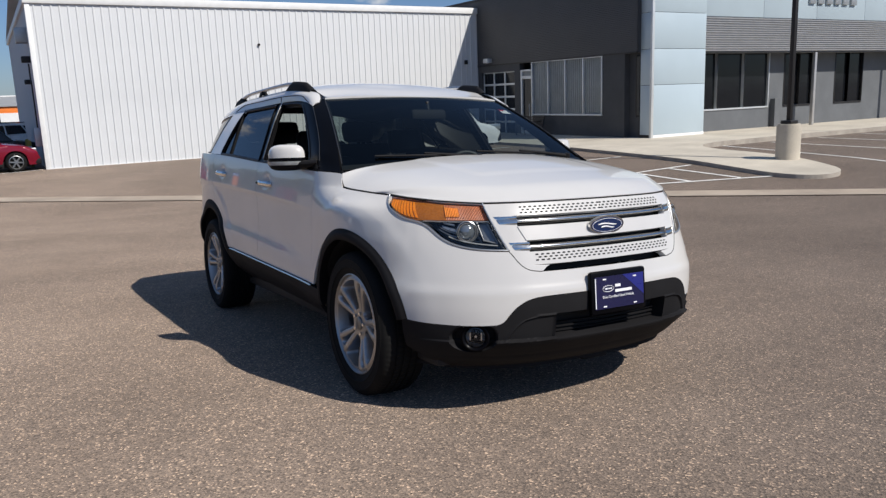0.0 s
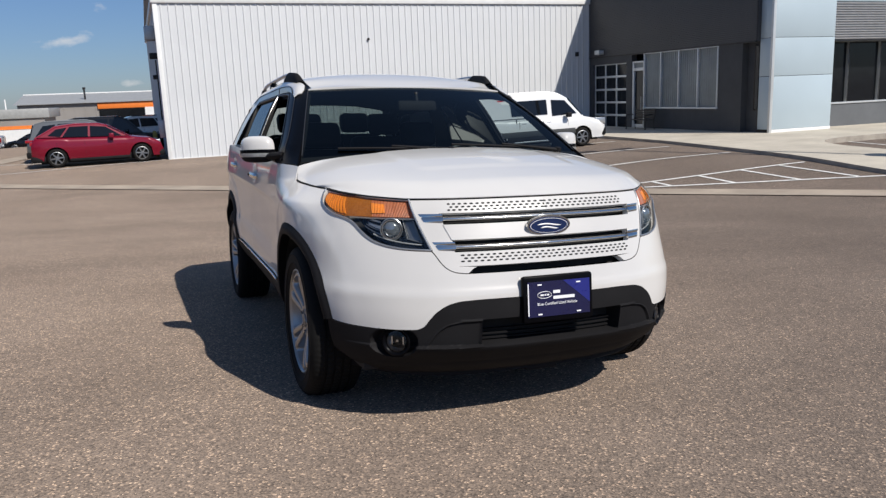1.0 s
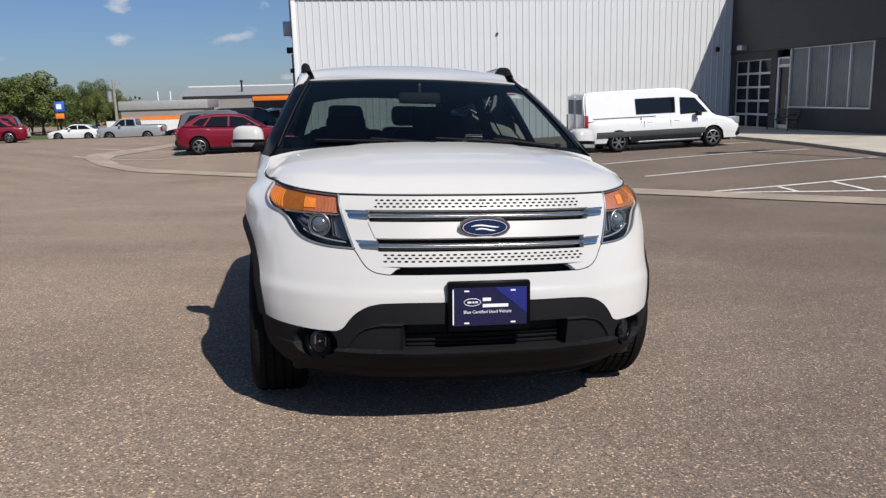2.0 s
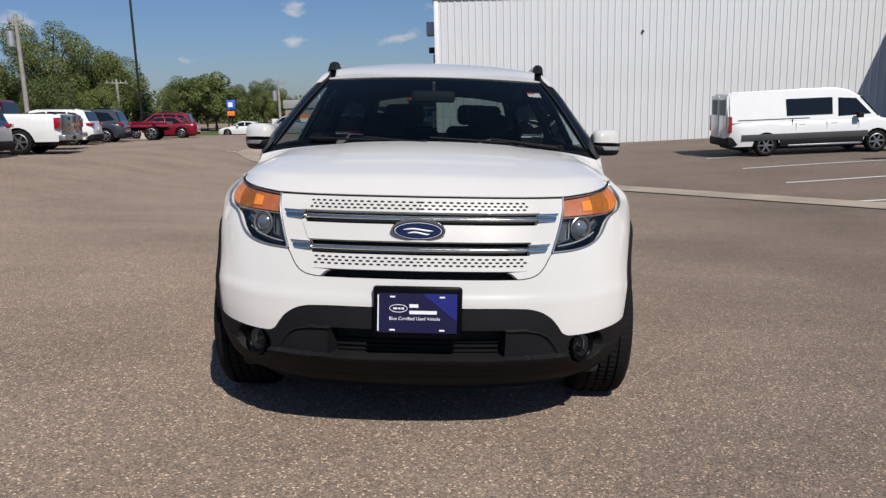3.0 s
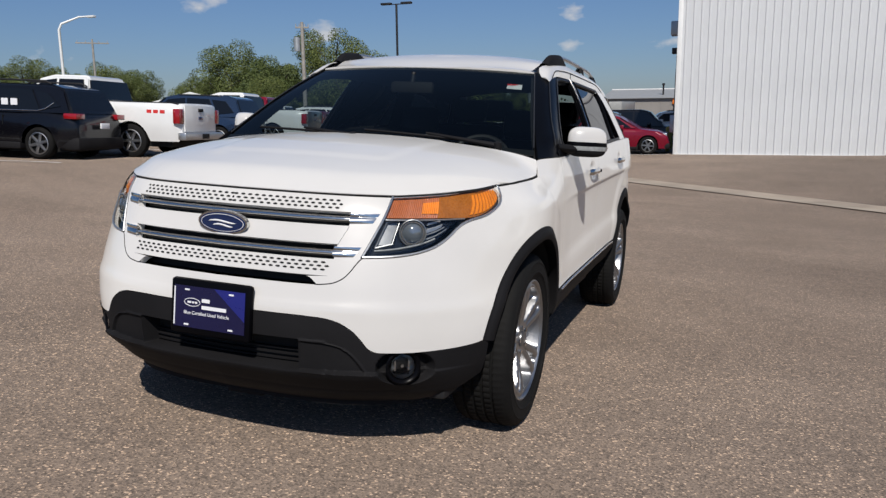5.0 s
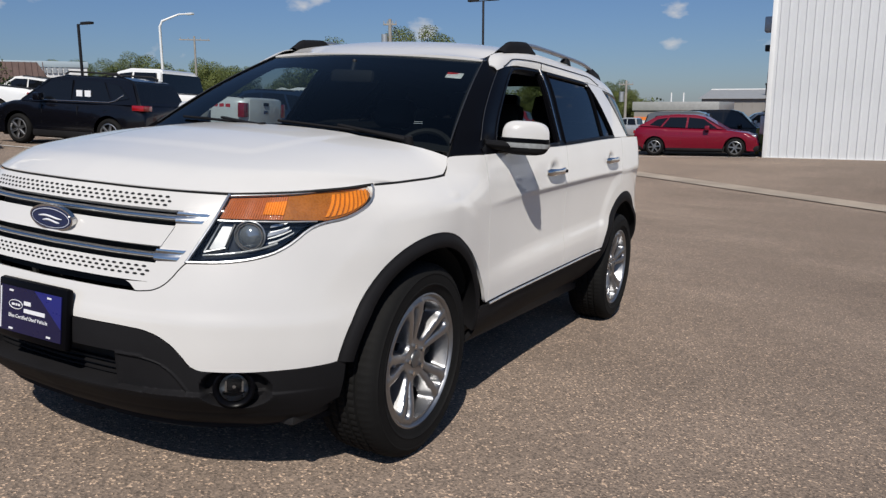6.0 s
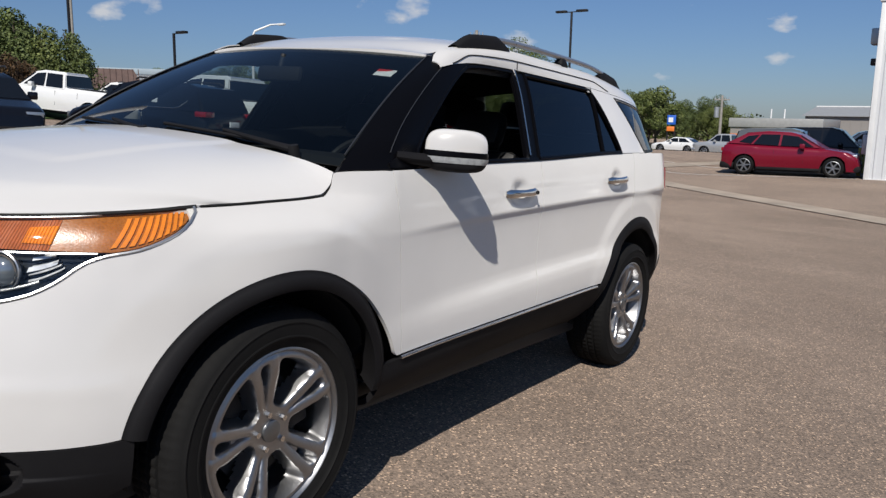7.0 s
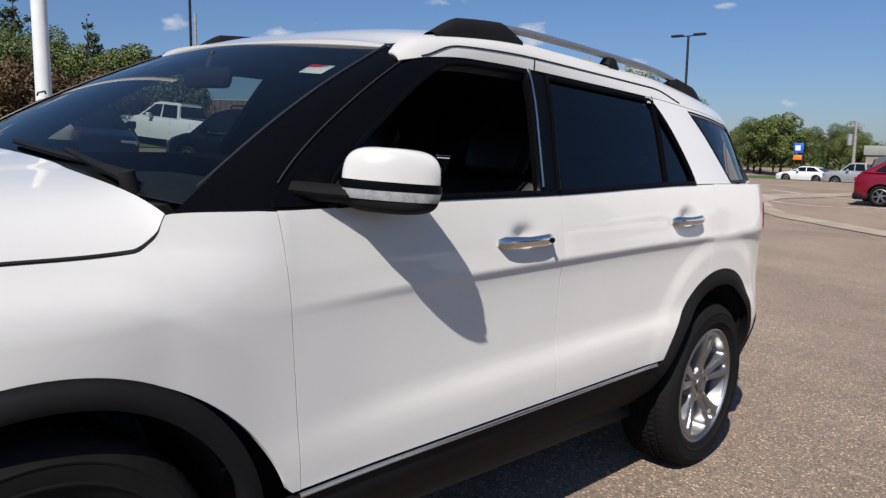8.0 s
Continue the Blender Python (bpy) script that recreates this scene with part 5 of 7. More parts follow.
# cladding: flares, sills and the bright strip over the sill
for yc, zc, r0, r1, a0, a1 in ((-1.447, 0.395, 0.428, 0.485, 10, 178), (1.42, 0.398, 0.452, 0.524, 2, 178)):
    def flare(u, v, yc=yc, zc=zc, r0=r0, r1=r1, a0=a0, a1=a1):
        a = radians(lerp(a0, a1, u))
        r = lerp(r0, r1, v)
        y, z = yc - r * math.cos(a), zc + r * math.sin(a)
        return skin(y, max(z, 0.30), 0.003 + 0.011 * math.sin(math.pi * min(1, v * 1.0 + 0.12)) ** 0.7)
    both("wheel_arch", panel(flare, 64, 8, 0.085), M_CLAD, suv, "black plastic wheel-arch flare")

    def liner(u, v, yc=yc, zc=zc, r0=r0):
        a = radians(lerp(-15, 195, u))
        y, z = yc - r0 * math.cos(a) * 1.01, max(0.30, zc + r0 * math.sin(a) * 1.01)
        edge = min(0.86 + 0.092 * smooth(8, 34, math.degrees(a)) * smooth(172, 146, math.degrees(a)), skin(y, z).x - 0.03)
        return Vector((lerp(0.55, edge, v), y, z))
    both("wheel_liner", panel(liner, 30, 4, 0.0, flip=True), M_GAP, suv)


def sill(u, v):
    y = lerp(-0.99, 0.93, u)
    z = lerp(0.315, sill_z(y) - 0.014, v)
    return skin(y, z, 0.006 + 0.008 * math.sin(math.pi * v) - 0.05 * smooth(0.2, 0.0, v))


both("sill_cladding", panel(sill, 40, 14, 0.02), M_CLAD, suv, "black plastic sill cladding")
both("sill_strip", tube(bmesh.new(), [skin(y, sill_z(y) - 0.008, 0.010) for y in np.linspace(-0.885, 0.86, 40)], 0.0065, 8), M_BRIGHT, suv, "thin chrome strip")
both("rear_bumper_side", panel(lambda u, v: skin(lerp(1.90, 2.02, u), lerp(0.33, 0.516, v), 0.003), 8, 8, 0.02), M_CLAD, suv)
part("rear_bumper", panel(lambda u, v: shell(lerp(s_y(2.022), 6.195, u), lerp(0.33, 0.62, v), 0.004), 40, 8, 0.02), M_CLAD, suv)
part("rear_bumper", mirrored(panel(lambda u, v: shell(lerp(s_y(2.022), 6.195, u), lerp(0.33, 0.62, v), 0.004), 40, 8, 0.02)), M_CLAD, suv)
both("tailgate_panel", panel(lambda u, v: shell(lerp(s_y(2.024), 6.195, u), lerp(0.624, 1.30, v)), 40, 16, 0.02), M_PEARL, suv)


def tail(u, v):
    return shell(lerp(s_y(2.03) + 0.05 * (1 - v), s_y(2.22), u), lerp(1.08, 1.215, v), 0.006)


for t_lamp in both("tail_lamp", panel(tail, 12, 10, 0.02), M_REDLENS, suv, "red tail lamp"):
    pass
part("underbody", boxed(-0.78, 0.78, -2.0, 2.3, 0.24, 0.36, 0.02), M_INTERIOR, suv)
for y in (-1.455, 1.42):
    bm = bmesh.new()
    rod(bm, (-0.8, y, 0.378), (0.8, y, 0.378), 0.06)
    part("axle", bm, M_INTERIOR, suv)


# upper body
def upper(y, z, out=0.0):
    """The side of the cabin above the belt line."""
    zb = BELT(y)
    x = skin(y, zb).x - 0.49 * (z - zb) - 0.55 * max(0.0, z - 1.45) ** 2
    x -= 0.085 * max(0.0, (y - 1.15) / 0.85) ** 2
    return Vector((x + out * 0.88, y, z + out * 0.4))


WTOP = curve1((-0.46, 1.562), (-0.32, 1.592), (-0.13, 1.614), (0.25, 1.624), (0.95, 1.622), (1.3, 1.612), (1.78, 1.590), (2.05, 1.545))
ROOF_Z = curve1((-0.46, 1.606), (-0.3, 1.662), (0.2, 1.712), (1.0, 1.714), (1.75, 1.672), (2.05, 1.62))
ROOF_X = curve1((-0.46, 0.655), (0.0, 0.690), (1.0, 0.685), (2.05, 0.60))
FW_L = curve1((1.19, -0.83), (1.25, -0.775), (1.40, -0.575), (1.54, -0.356), (1.60, -0.22), (1.635, -0.10))
FW_R = line1((1.2, -0.005), (1.64, 0.145))
RW_L = line1((1.2, 0.100), (1.64, 0.262))
RW_R = curve1((1.27, 1.100), (1.32, 1.092), (1.47, 1.035), (1.60, 0.960), (1.64, 0.90))
Q_L = line1((1.30, 1.50), (1.63, 1.255))
Q_R = curve1((1.30, 2.03), (1.45, 1.985), (1.56, 1.92), (1.62, 1.85))


def between(left, right, lo, hi, out=0.0):
    def f(u, v):
        y = lerp(left(1.3), right(1.3), u)
        for _ in range(3):
            z = lerp(lo(y), hi(y), v)
            y = lerp(left(z), right(z), u)
        return upper(y, z, out)
    return f


low = lambda y: BELT(y) + 0.004
high = lambda y: WTOP(y) - 0.012
both("b_pillar", panel(between(FW_R, RW_L, low, high, -0.004), 6, 14, 0.02), M_GLOSSBLACK, suv, "gloss black pillar trim")
for g in both("side_window", panel(between(RW_L, RW_R, lambda y: low(y) + 0.01, lambda y: high(y) - 0.006, -0.012), 20, 14, 0.0), M_TINT, suv, "dark tinted side window"):
    g.visible_shadow = False
for g in both("quarter_window", panel(between(Q_L, Q_R, lambda y: low(y) + 0.01, lambda y: WTOP(y) - 0.02, -0.006), 12, 14, 0.0), M_TINT, suv, "dark tinted quarter window"):
    g.visible_shadow = False
both("c_pillar", panel(between(RW_R, Q_L, lambda y: low(y) - 0.006, lambda y: WTOP(y) - 0.001), 10, 20, 0.006), M_PEARL, suv)
both("d_pillar", panel(between(Q_R, lambda z: 2.10 - 0.30 * max(0, z - 1.42), lambda y: low(y) - 0.006, lambda y: WTOP(y) - 0.001), 8, 20, 0.006), M_PEARL, suv)
both("quarter_header", panel(lambda u, v: upper(lerp(0.93, 1.80, u), lerp(WTOP(lerp(0.93, 1.80, u)) - 0.024, WTOP(lerp(0.93, 1.80, u)) - 0.001, v)), 24, 2, 0.005), M_PEARL, suv)


def cant(u, v):
    y = lerp(-0.455, 2.03, u)
    a = upper(y, WTOP(y) + 0.002)
    b = Vector((ROOF_X(y), y, ROOF_Z(y)))
    open_k = smooth(-0.52, -0.36, y)
    p = a.lerp(b, v * lerp(0.25, 1.0, open_k))
    k = math.sin(math.pi * v) * 0.012 * open_k
    return p + Vector((k, 0, k))


both("roof_side", panel(cant, 60, 8, 0.005), M_PEARL, suv)
inner = Vector((-0.012, 0, -0.006))
both("roof_side_lining", panel(lambda u, v: cant(u, v) + inner + Vector((-0.006, 0, -0.035)) * max(0, 1 - 4 * v), 40, 8, 0.0, flip=True), M_INTERIOR, suv)
both("pillar_lining", panel(lambda u, v: between(Q_R, lambda z: 2.10 - 0.30 * max(0, z - 1.42), lambda y: low(y) - 0.006, lambda y: WTOP(y) - 0.001)(u, v) + inner, 6, 14, 0.0, flip=True), M_INTERIOR, suv)
both("header_lining", panel(lambda u, v: upper(lerp(0.93, 1.80, u), lerp(WTOP(lerp(0.93, 1.80, u)) - 0.024, WTOP(lerp(0.93, 1.80, u)) - 0.001, v)) + inner, 12, 2, 0.0, flip=True), M_INTERIOR, suv)
both("pillar_lining", panel(lambda u, v: between(RW_R, Q_L, lambda y: low(y) - 0.006, lambda y: WTOP(y) - 0.001)(u, v) + inner, 6, 14, 0.0, flip=True), M_INTERIOR, suv)


def loop_tube(left, right, lo, hi, r, out, gap=0.0):
    f = between(left, right, lo, hi, out)
    pts = [f(u, gap) for u in np.linspace(gap, 1 - gap, 16)] + [f(1 - gap, v) for v in np.linspace(0.06, 0.94, 14)] + [f(u, 1 - gap) for u in np.linspace(1 - gap, gap, 16)] + [f(gap, v) for v in np.linspace(0.94, 0.0, 14)]
    return tube(bmesh.new(), pts, r, 6)


both("window_seal", loop_tube(RW_L, RW_R, low, high, 0.0095, -0.004), M_GLOSSBLACK, suv, "black rubber window seal")
both("window_seal", loop_tube(FW_L, FW_R, low, high, 0.0095, -0.004), M_GLOSSBLACK, suv, "black rubber window seal")
both("window_seal", loop_tube(Q_L, Q_R, low, lambda y: WTOP(y) - 0.018, 0.006, -0.002), M_GLOSSBLACK, suv, "black rubber window seal")
bm = bmesh.new()
tube(bm, [upper(lerp(0.985, 0.855, k), lerp(1.635, 1.275, k), -0.008) for k in np.linspace(0, 1, 8)], 0.010, 6)
both("window_divider", bm, M_GLOSSBLACK, suv)
bm = bmesh.new()
tube(bm, [upper(FW_R(z) + 0.012, z, 0.006) for z in np.linspace(1.24, 1.62, 8)], 0.006, 6)
both("pillar_strip", bm, M_CHROME, suv, "thin bright pillar strip")
bm = panel(lambda u, v: skin(lerp(-0.80, 1.10, u), BELT(lerp(-0.80, 1.10, u)) - 0.006 + 0.016 * v, 0.003 - 0.006 * v), 50, 1, 0.02)
both("belt_moulding", bm, M_GLOSSBLACK, suv, "black belt moulding")

# windshield, roof and pillars
WS_LOW = [Vector((x, -1.245 + 0.105 * (x / 0.855) ** 2, 1.190 - 0.020 * (x / 0.855) ** 2)) for x in np.linspace(-0.855, 0.855, 41)]
WS_TOP = [Vector((x, -0.505 + 0.085 * (x / 0.655) ** 2, 1.622 - 0.014 * (x / 0.655) ** 2)) for x in np.linspace(-0.655, 0.655, 41)]


def shield(u, v, out=0.0):
    k = u * 40
    i = min(39, int(k))
    a, b = WS_LOW[i].lerp(WS_LOW[i + 1], k - i), WS_TOP[i].lerp(WS_TOP[i + 1], k - i)
    p = a.lerp(b, v)
    bulge = 0.022 * math.sin(math.pi * v) + out
    return p + Vector((0, -0.5, 0.86)) * bulge


ws = part("windshield", panel(shield, 40, 20, 0.0), M_SHIELD, suv, "tinted windshield")
ws.visible_shadow = False
bm = panel(lambda u, v: shield(u, lerp(0.955, 1.0, v), -0.002), 40, 1, 0.0)
panel(lambda u, v: shield(u, lerp(0.0, 0.05, v), -0.002), 40, 1, 0.0, bm=bm)
part("shield_border", bm, M_GAP, ws, "black printed border")
# a paper tag inside the glass
c, ax = shield(0.925, 0.765, -0.004), (shield(0.965, 0.765, -0.004) - shield(0.885, 0.765, -0.004)).normalized()
up = (shield(0.925, 0.80, -0.004) - shield(0.925, 0.73, -0.004)).normalized()
up = (up - up.dot(ax) * ax).normalized()
tag = bmesh.new()
tag.faces.new([tag.verts.new(c + ax * a + up * b) for a, b in ((-0.04, -0.032), (0.04, -0.032), (0.04, 0.032), (-0.04, 0.032))])
tag = part("paper_tag", tag, M_PRINT, ws, "white paper tag with a red corner")
bm = bmesh.new()
nn = ax.cross(up) * 0.0012
bm.faces.new([bm.verts.new(c + nn + ax * a + up * b) for a, b in ((-0.04, 0.008), (0.002, 0.014), (0.022, 0.030), (-0.04, 0.030))])
part("red_corner", bm, M_REDPRINT, tag)

ROOF_MID = curve1((-0.51, 1.624), (-0.3, 1.690), (0.0, 1.752), (0.35, 1.783), (0.7, 1.788), (1.2, 1.776), (1.7, 1.742), (2.12, 1.688))


def roof(u, v):
    a = 2 * u - 1
    y0 = lerp(-0.508 + 0.085 * a * a, 2.12 - 0.10 * a * a, v)
    x = a * lerp(0.658, ROOF_X(y0), smooth(0.0, 0.12, v))
    ze = lerp(1.612, ROOF_Z(y0), smooth(0.0, 0.10, v))
    z = ROOF_MID(y0) - (ROOF_MID(y0) - ze) * abs(a) ** 2.4
    return Vector((x, y0, z))


part("roof", panel(roof, 48, 60, 0.015), M_PEARL, suv)
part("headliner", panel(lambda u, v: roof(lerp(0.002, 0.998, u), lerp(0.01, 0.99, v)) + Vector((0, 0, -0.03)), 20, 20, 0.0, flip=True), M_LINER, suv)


def a_pillar(u, v):
    w = shield(1.0, v, 0.003)
    z = lerp(1.184, 1.605, v)
    e = upper(FW_L(max(1.19, z)) - 0.012, z)
    p = w.lerp(e, u)
    y = lerp(-1.175, -0.83, u)
    base = skin(y, (HOODLINE(y) if y < -1.0 else BELT(y)) - 0.003)
    p += (base - shield(1.0, 0.0, 0.003).lerp(upper(FW_L(1.19) - 0.012, 1.184), u)) * (1 - v) ** 5
    return p + Vector((0.016, -0.008, 0.008)) * math.sin(math.pi * u) * smooth(0.0, 0.2, v)


both("a_pillar", panel(a_pillar, 14, 44, 0.02), M_GLOSSBLACK, suv, "gloss black windshield pillar")
both("pillar_lining", panel(lambda u, v: a_pillar(u, v) + Vector((-0.022, 0.004, -0.010)), 8, 30, 0.0, flip=True), M_INTERIOR, suv, "matt black inner pillar lining")


def sail(u, v):
    y = lerp(-0.975, -0.80, u)
    hi = float(np.interp(y, (-0.975, -0.80), (1.19, 1.265)))
    return upper(y, lerp(BELT(y) + 0.001, hi, v), 0.002)


both("mirror_sail", panel(sail, 8, 6, 0.02), M_GLOSSBLACK, suv)
part("cowl", panel(lambda u, v: Vector((lerp(-0.80, 0.80, u), lerp(-1.30, -1.20, v) + 0.10 * (2 * u - 1) ** 2, 1.150 + 0.030 * v - 0.02 * (2 * u - 1) ** 2)), 24, 4, 0.01), M_CLAD, suv)
for x0, x1 in ((0.66, 0.0), (-0.06, -0.66)):
    def on_glass(x, up, out):
        return shield(0.5 + x / 1.71, up, out)

    bm = bmesh.new()
    tube(bm, [on_glass(lerp(x0, x1, k), 0.055 + 0.05 * k, 0.012) for k in np.linspace(0, 1, 12)], [0.007] * 12, 6)
    wiper = part("wiper", bm, M_CLAD, suv, "black windshield wiper")
    bm = bmesh.new()
    tube(bm, [on_glass(lerp(x0 + 0.03, (x0 + x1) / 2, k), 0.015 + 0.085 * k, 0.026 - 0.010 * k) for k in np.linspace(0, 1, 8)], [0.014, 0.013, 0.011, 0.010, 0.009, 0.008, 0.008, 0.006], 8)
    part("arm", bm, M_CLAD, wiper)
    bm = bmesh.new()
    p = on_glass(x0 + 0.03, 0.012, 0.0)
    rod(bm, p + Vector((0, 0, -0.02)), p + Vector((0, -0.016, 0.040)), 0.022, 0.017, 14)
    part("pivot_cap", bm, M_CLAD, wiper)

# roof rails
for sg in (1, -1):
    bm = bmesh.new()
    ys = np.linspace(-0.10, 1.52, 26)
    tube(bm, [(sg * (ROOF_X(y) - 0.012), y, ROOF_Z(y) + 0.042 - 0.012 * abs((y - 0.7) / 0.8) ** 3) for y in ys], 0.0135, 8)
    rail = part("roof_rail", bm, M_SILVER, suv, "satin silver roof rail with black feet")
    for y0, y1, h in ((-0.26, 0.15, 0.050), (1.26, 1.68, 0.046), (0.71, 0.79, 0.036)):
        def foot(u, v, y0=y0, y1=y1, h=h):
            y = lerp(y0, y1, u)
            a = math.pi * v
            hh = h * min(1.0, (math.sin(math.pi * min(0.985, max(0.015, u))) * 1.5)) ** 0.8
            return Vector((sg * (ROOF_X(y) - 0.012) + 0.026 * math.cos(a), y, ROOF_Z(y) - 0.008 + (hh + 0.012) * math.sin(a) ** 0.6))
        part("rail_foot", panel(foot, 16, 8, 0.0), M_CLAD, rail, "black rail foot")
    bm = panel(lambda u, v: Vector((sg, 1, 1)) * roof(lerp(0.974, 1.0, u), lerp(0.0, 0.125, v)) + Vector((0, 0, 0.004)) + Vector((sg * 0.012, 0, -0.012)) * max(0.0, 3 * u - 2), 3, 12, 0.0, flip=sg < 0)
    part("roof_ditch", bm, M_GLOSSBLACK, suv)

# seams: door frames against the roof, windshield edge, pillar joint
bm = bmesh.new()
tube(bm, [cant((y + 0.455) / 2.485, 0.30 * smooth(-0.36, -0.2, y) * smooth(1.28, 1.0, y) + 0.03) + Vector((0.001, 0, 0.001)) for y in np.linspace(-0.36, 1.22, 60)], 0.0026, 6)
both("door_frame_seam", bm, M_GAP, suv)
bm = bmesh.new()
tube(bm, [cant((0.19 + 0.455) / 2.485, q) + Vector((0.001, 0, 0.001)) for q in np.linspace(0.02, 0.32, 8)], 0.0022, 6)
both("door_frame_seam", bm, M_GAP, suv)
# the grey of these two beads paints the highlight lines along the seams
bm = bmesh.new()
tube(bm, [shield(0.999, q, 0.006) for q in np.linspace(0.06, 1.0, 24)], 0.0032, 6)
both("shield_moulding", bm, M_SEAL, suv, "black rubber windshield moulding")
bm = bmesh.new()
tube(bm, [a_pillar(0.52, q) + Vector((0.003, -0.001, 0.002)) for q in np.linspace(0.10, 0.99, 26)], 0.0020, 6)
both("pillar_joint", bm, M_SEAL, suv)

# mirrors
def swept(bm):
    """Sweeps the front of the mirror back towards its outer end."""
    for v in bm.verts:
        k = max(0.0, (v.co.x - 0.95) / 0.158)
        v.co.y = -0.612 + (v.co.y + 0.612) * (1 - 0.58 * min(1.1, k) ** 2.2)
    return bm


def egg(cx, cy, cz, ax, ay, az, v0, v1, e=0.55, nu=28, nv=12):
    def pw(t):
        return math.copysign(abs(t) ** e, t)

    def f(u, v):
        a, b = 2 * math.pi * u, lerp(v0, v1, v)
        return Vector((cx + ax * pw(math.cos(b)) * pw(math.cos(a)), cy + ay * pw(math.cos(b)) * pw(math.sin(a)), cz + az * pw(math.sin(b))))
    bm = bmesh.new()
    grid(bm, f, nu, nv, closed_u=True)
    return swept(bm)


for sg in (1, -1):
    def side_of(bm, sg=sg):
        if sg > 0:
            return bm
        c = mirrored(bm)
        bm.free()
        return c

    cx = 1.018
    mirror = part("door_mirror", side_of(egg(cx, -0.715, 1.232, 0.090, 0.098, 0.090, 0.03, math.pi / 2 - 0.01)), M_PEARL, suv, "white-capped door mirror with black base")
    part("mirror_base", side_of(egg(cx, -0.715, 1.236, 0.091, 0.100, 0.066, -math.pi / 2 + 0.01, 0.0)), M_CLAD, mirror, "black mirror base")
    part("mirror_band", side_of(egg(cx, -0.715, 1.232, 0.094, 0.103, 0.026, -0.25, 0.22)), M_GLOSSBLACK, mirror)

    def strip(u, v):
        a, b = lerp(1.42 * math.pi, 2.02 * math.pi, u), lerp(-0.48, -0.14, v)
        pw = lambda t: math.copysign(abs(t) ** 0.55, t)
        return Vector((cx + 0.0985 * pw(math.cos(b)) * pw(math.cos(a)), -0.715 + 0.1075 * pw(math.cos(b)) * pw(math.sin(a)), 1.236 + 0.066 * pw(math.sin(b)) + 0.010))

    part("signal_strip", side_of(swept(panel(strip, 40, 3, 0.004))), M_STRIP, mirror, "clear signal strip")
    part("mirror_glass", side_of(boxed(cx - 0.068, cx + 0.068, -0.6185, -0.6155, 1.195, 1.285, 0.001)), M_CHROME, mirror, "mirror glass")
    bm = bmesh.new()
    tube(bm, [(0.905, -0.870, 1.214), (0.935, -0.825, 1.208), (0.975, -0.775, 1.206), (1.01, -0.735, 1.208)], [0.026, 0.030, 0.031, 0.030], 12)
    bmesh.ops.scale(bm, vec=(1, 1.5, 0.72), verts=bm.verts, space=Matrix.Translation((0, 0.79, -1.208)))
    part("mirror_arm", side_of(bm), M_CLAD, mirror)

# tailgate glass and rear edge
part("tailgate_frame", panel(lambda u, v: Vector(((2 * u - 1) * lerp(0.70, 0.62, v), lerp(2.36, 2.20, v) - 0.06 * (2 * u - 1) ** 2, lerp(1.28, 1.31, v))), 20, 3, 0.02), M_PEARL, suv)
# opaque, even grey panels at the rear corners beside the rear window
both("rear_corner", panel(lambda u, v: Vector((lerp(lerp(0.735, 0.655, v), lerp(0.695, 0.565, v), u), lerp(lerp(2.085, 2.02, v), lerp(2.305, 2.035, v), u) - 0.01, lerp(lerp(1.29, 1.575, v), lerp(1.28, 1.665, v), u))), 6, 10, 0.012), M_REARGREY, suv, "satin grey rear corner panel")
rg = part("rear_window", panel(lambda u, v: Vector(((1 - 2 * u) * lerp(0.70, 0.57, v), lerp(2.36, 2.09, v) - 0.06 * (2 * u - 1) ** 2, lerp(1.31, 1.665, v))), 20, 8, 0.0), M_REAR, suv, "tinted rear window")
rg.visible_shadow = False
bm = bmesh.new()
rod(bm, (0.18, 1.85, 1.73), (0.18, 1.90, 1.775), 0.006, 0.003)
part("roof_antenna", bm, M_GLOSSBLACK, suv)

# cabin
part("cabin_floor", boxed(-0.75, 0.75, -1.2, 2.25, 0.40, 0.46), M_INTERIOR, suv)
for sg in (1, -1):
    bm = panel(lambda u, v: Vector((sg * (0.845 + 0.055 * v), lerp(-0.95, 1.45, u), lerp(0.42, BELT(lerp(-0.95, 1.45, u)) + 0.006, v))), 12, 6, 0.02, flip=sg > 0)
    part("door_lining", bm, M_INTERIOR, suv)
dash = part("dashboard", panel(lambda u, v: Vector((lerp(-0.80, 0.80, u), lerp(-1.20, -0.62, v), 1.155 - 0.02 * v + 0.035 * math.sin(math.pi * v) + 0.03 * smooth(0.25, 0.12, abs(u - 0.73)) * smooth(0.3, 0.8, v))), 40, 12, 0.12), M_INTERIOR, suv, "black dashboard")
part("screen", boxed(-0.11, 0.11, -0.625, -0.61, 0.98, 1.10, 0.008), M_PANE, dash)
bm = bmesh.new()
ms = Matrix.Translation((0.38, -0.52, 1.085)) @ Matrix.Rotation(radians(62), 4, "X")
tube(bm, [ms @ Vector((0.185 * math.cos(a), 0.185 * math.sin(a), 0)) for a in (2 * math.pi * k / 32 for k in range(33))], 0.016, 8)
wheel_s = part("steering_wheel", bm, M_LEATHER, suv, "black leather steering wheel")
bm = bmesh.new()
for a in (0, 180, 270):
    rod(bm, ms @ Vector((0, 0, -0.01)), ms @ Vector((0.18 * math.cos(radians(a)), 0.18 * math.sin(radians(a)), 0)), 0.028, 0.018)
bmesh.ops.create_uvsphere(bm, u_segments=16, v_segments=8, radius=0.07, matrix=ms @ Matrix.Diagonal((1, 1, 0.45, 1)))
part("spokes", bm, M_INTERIOR, wheel_s)


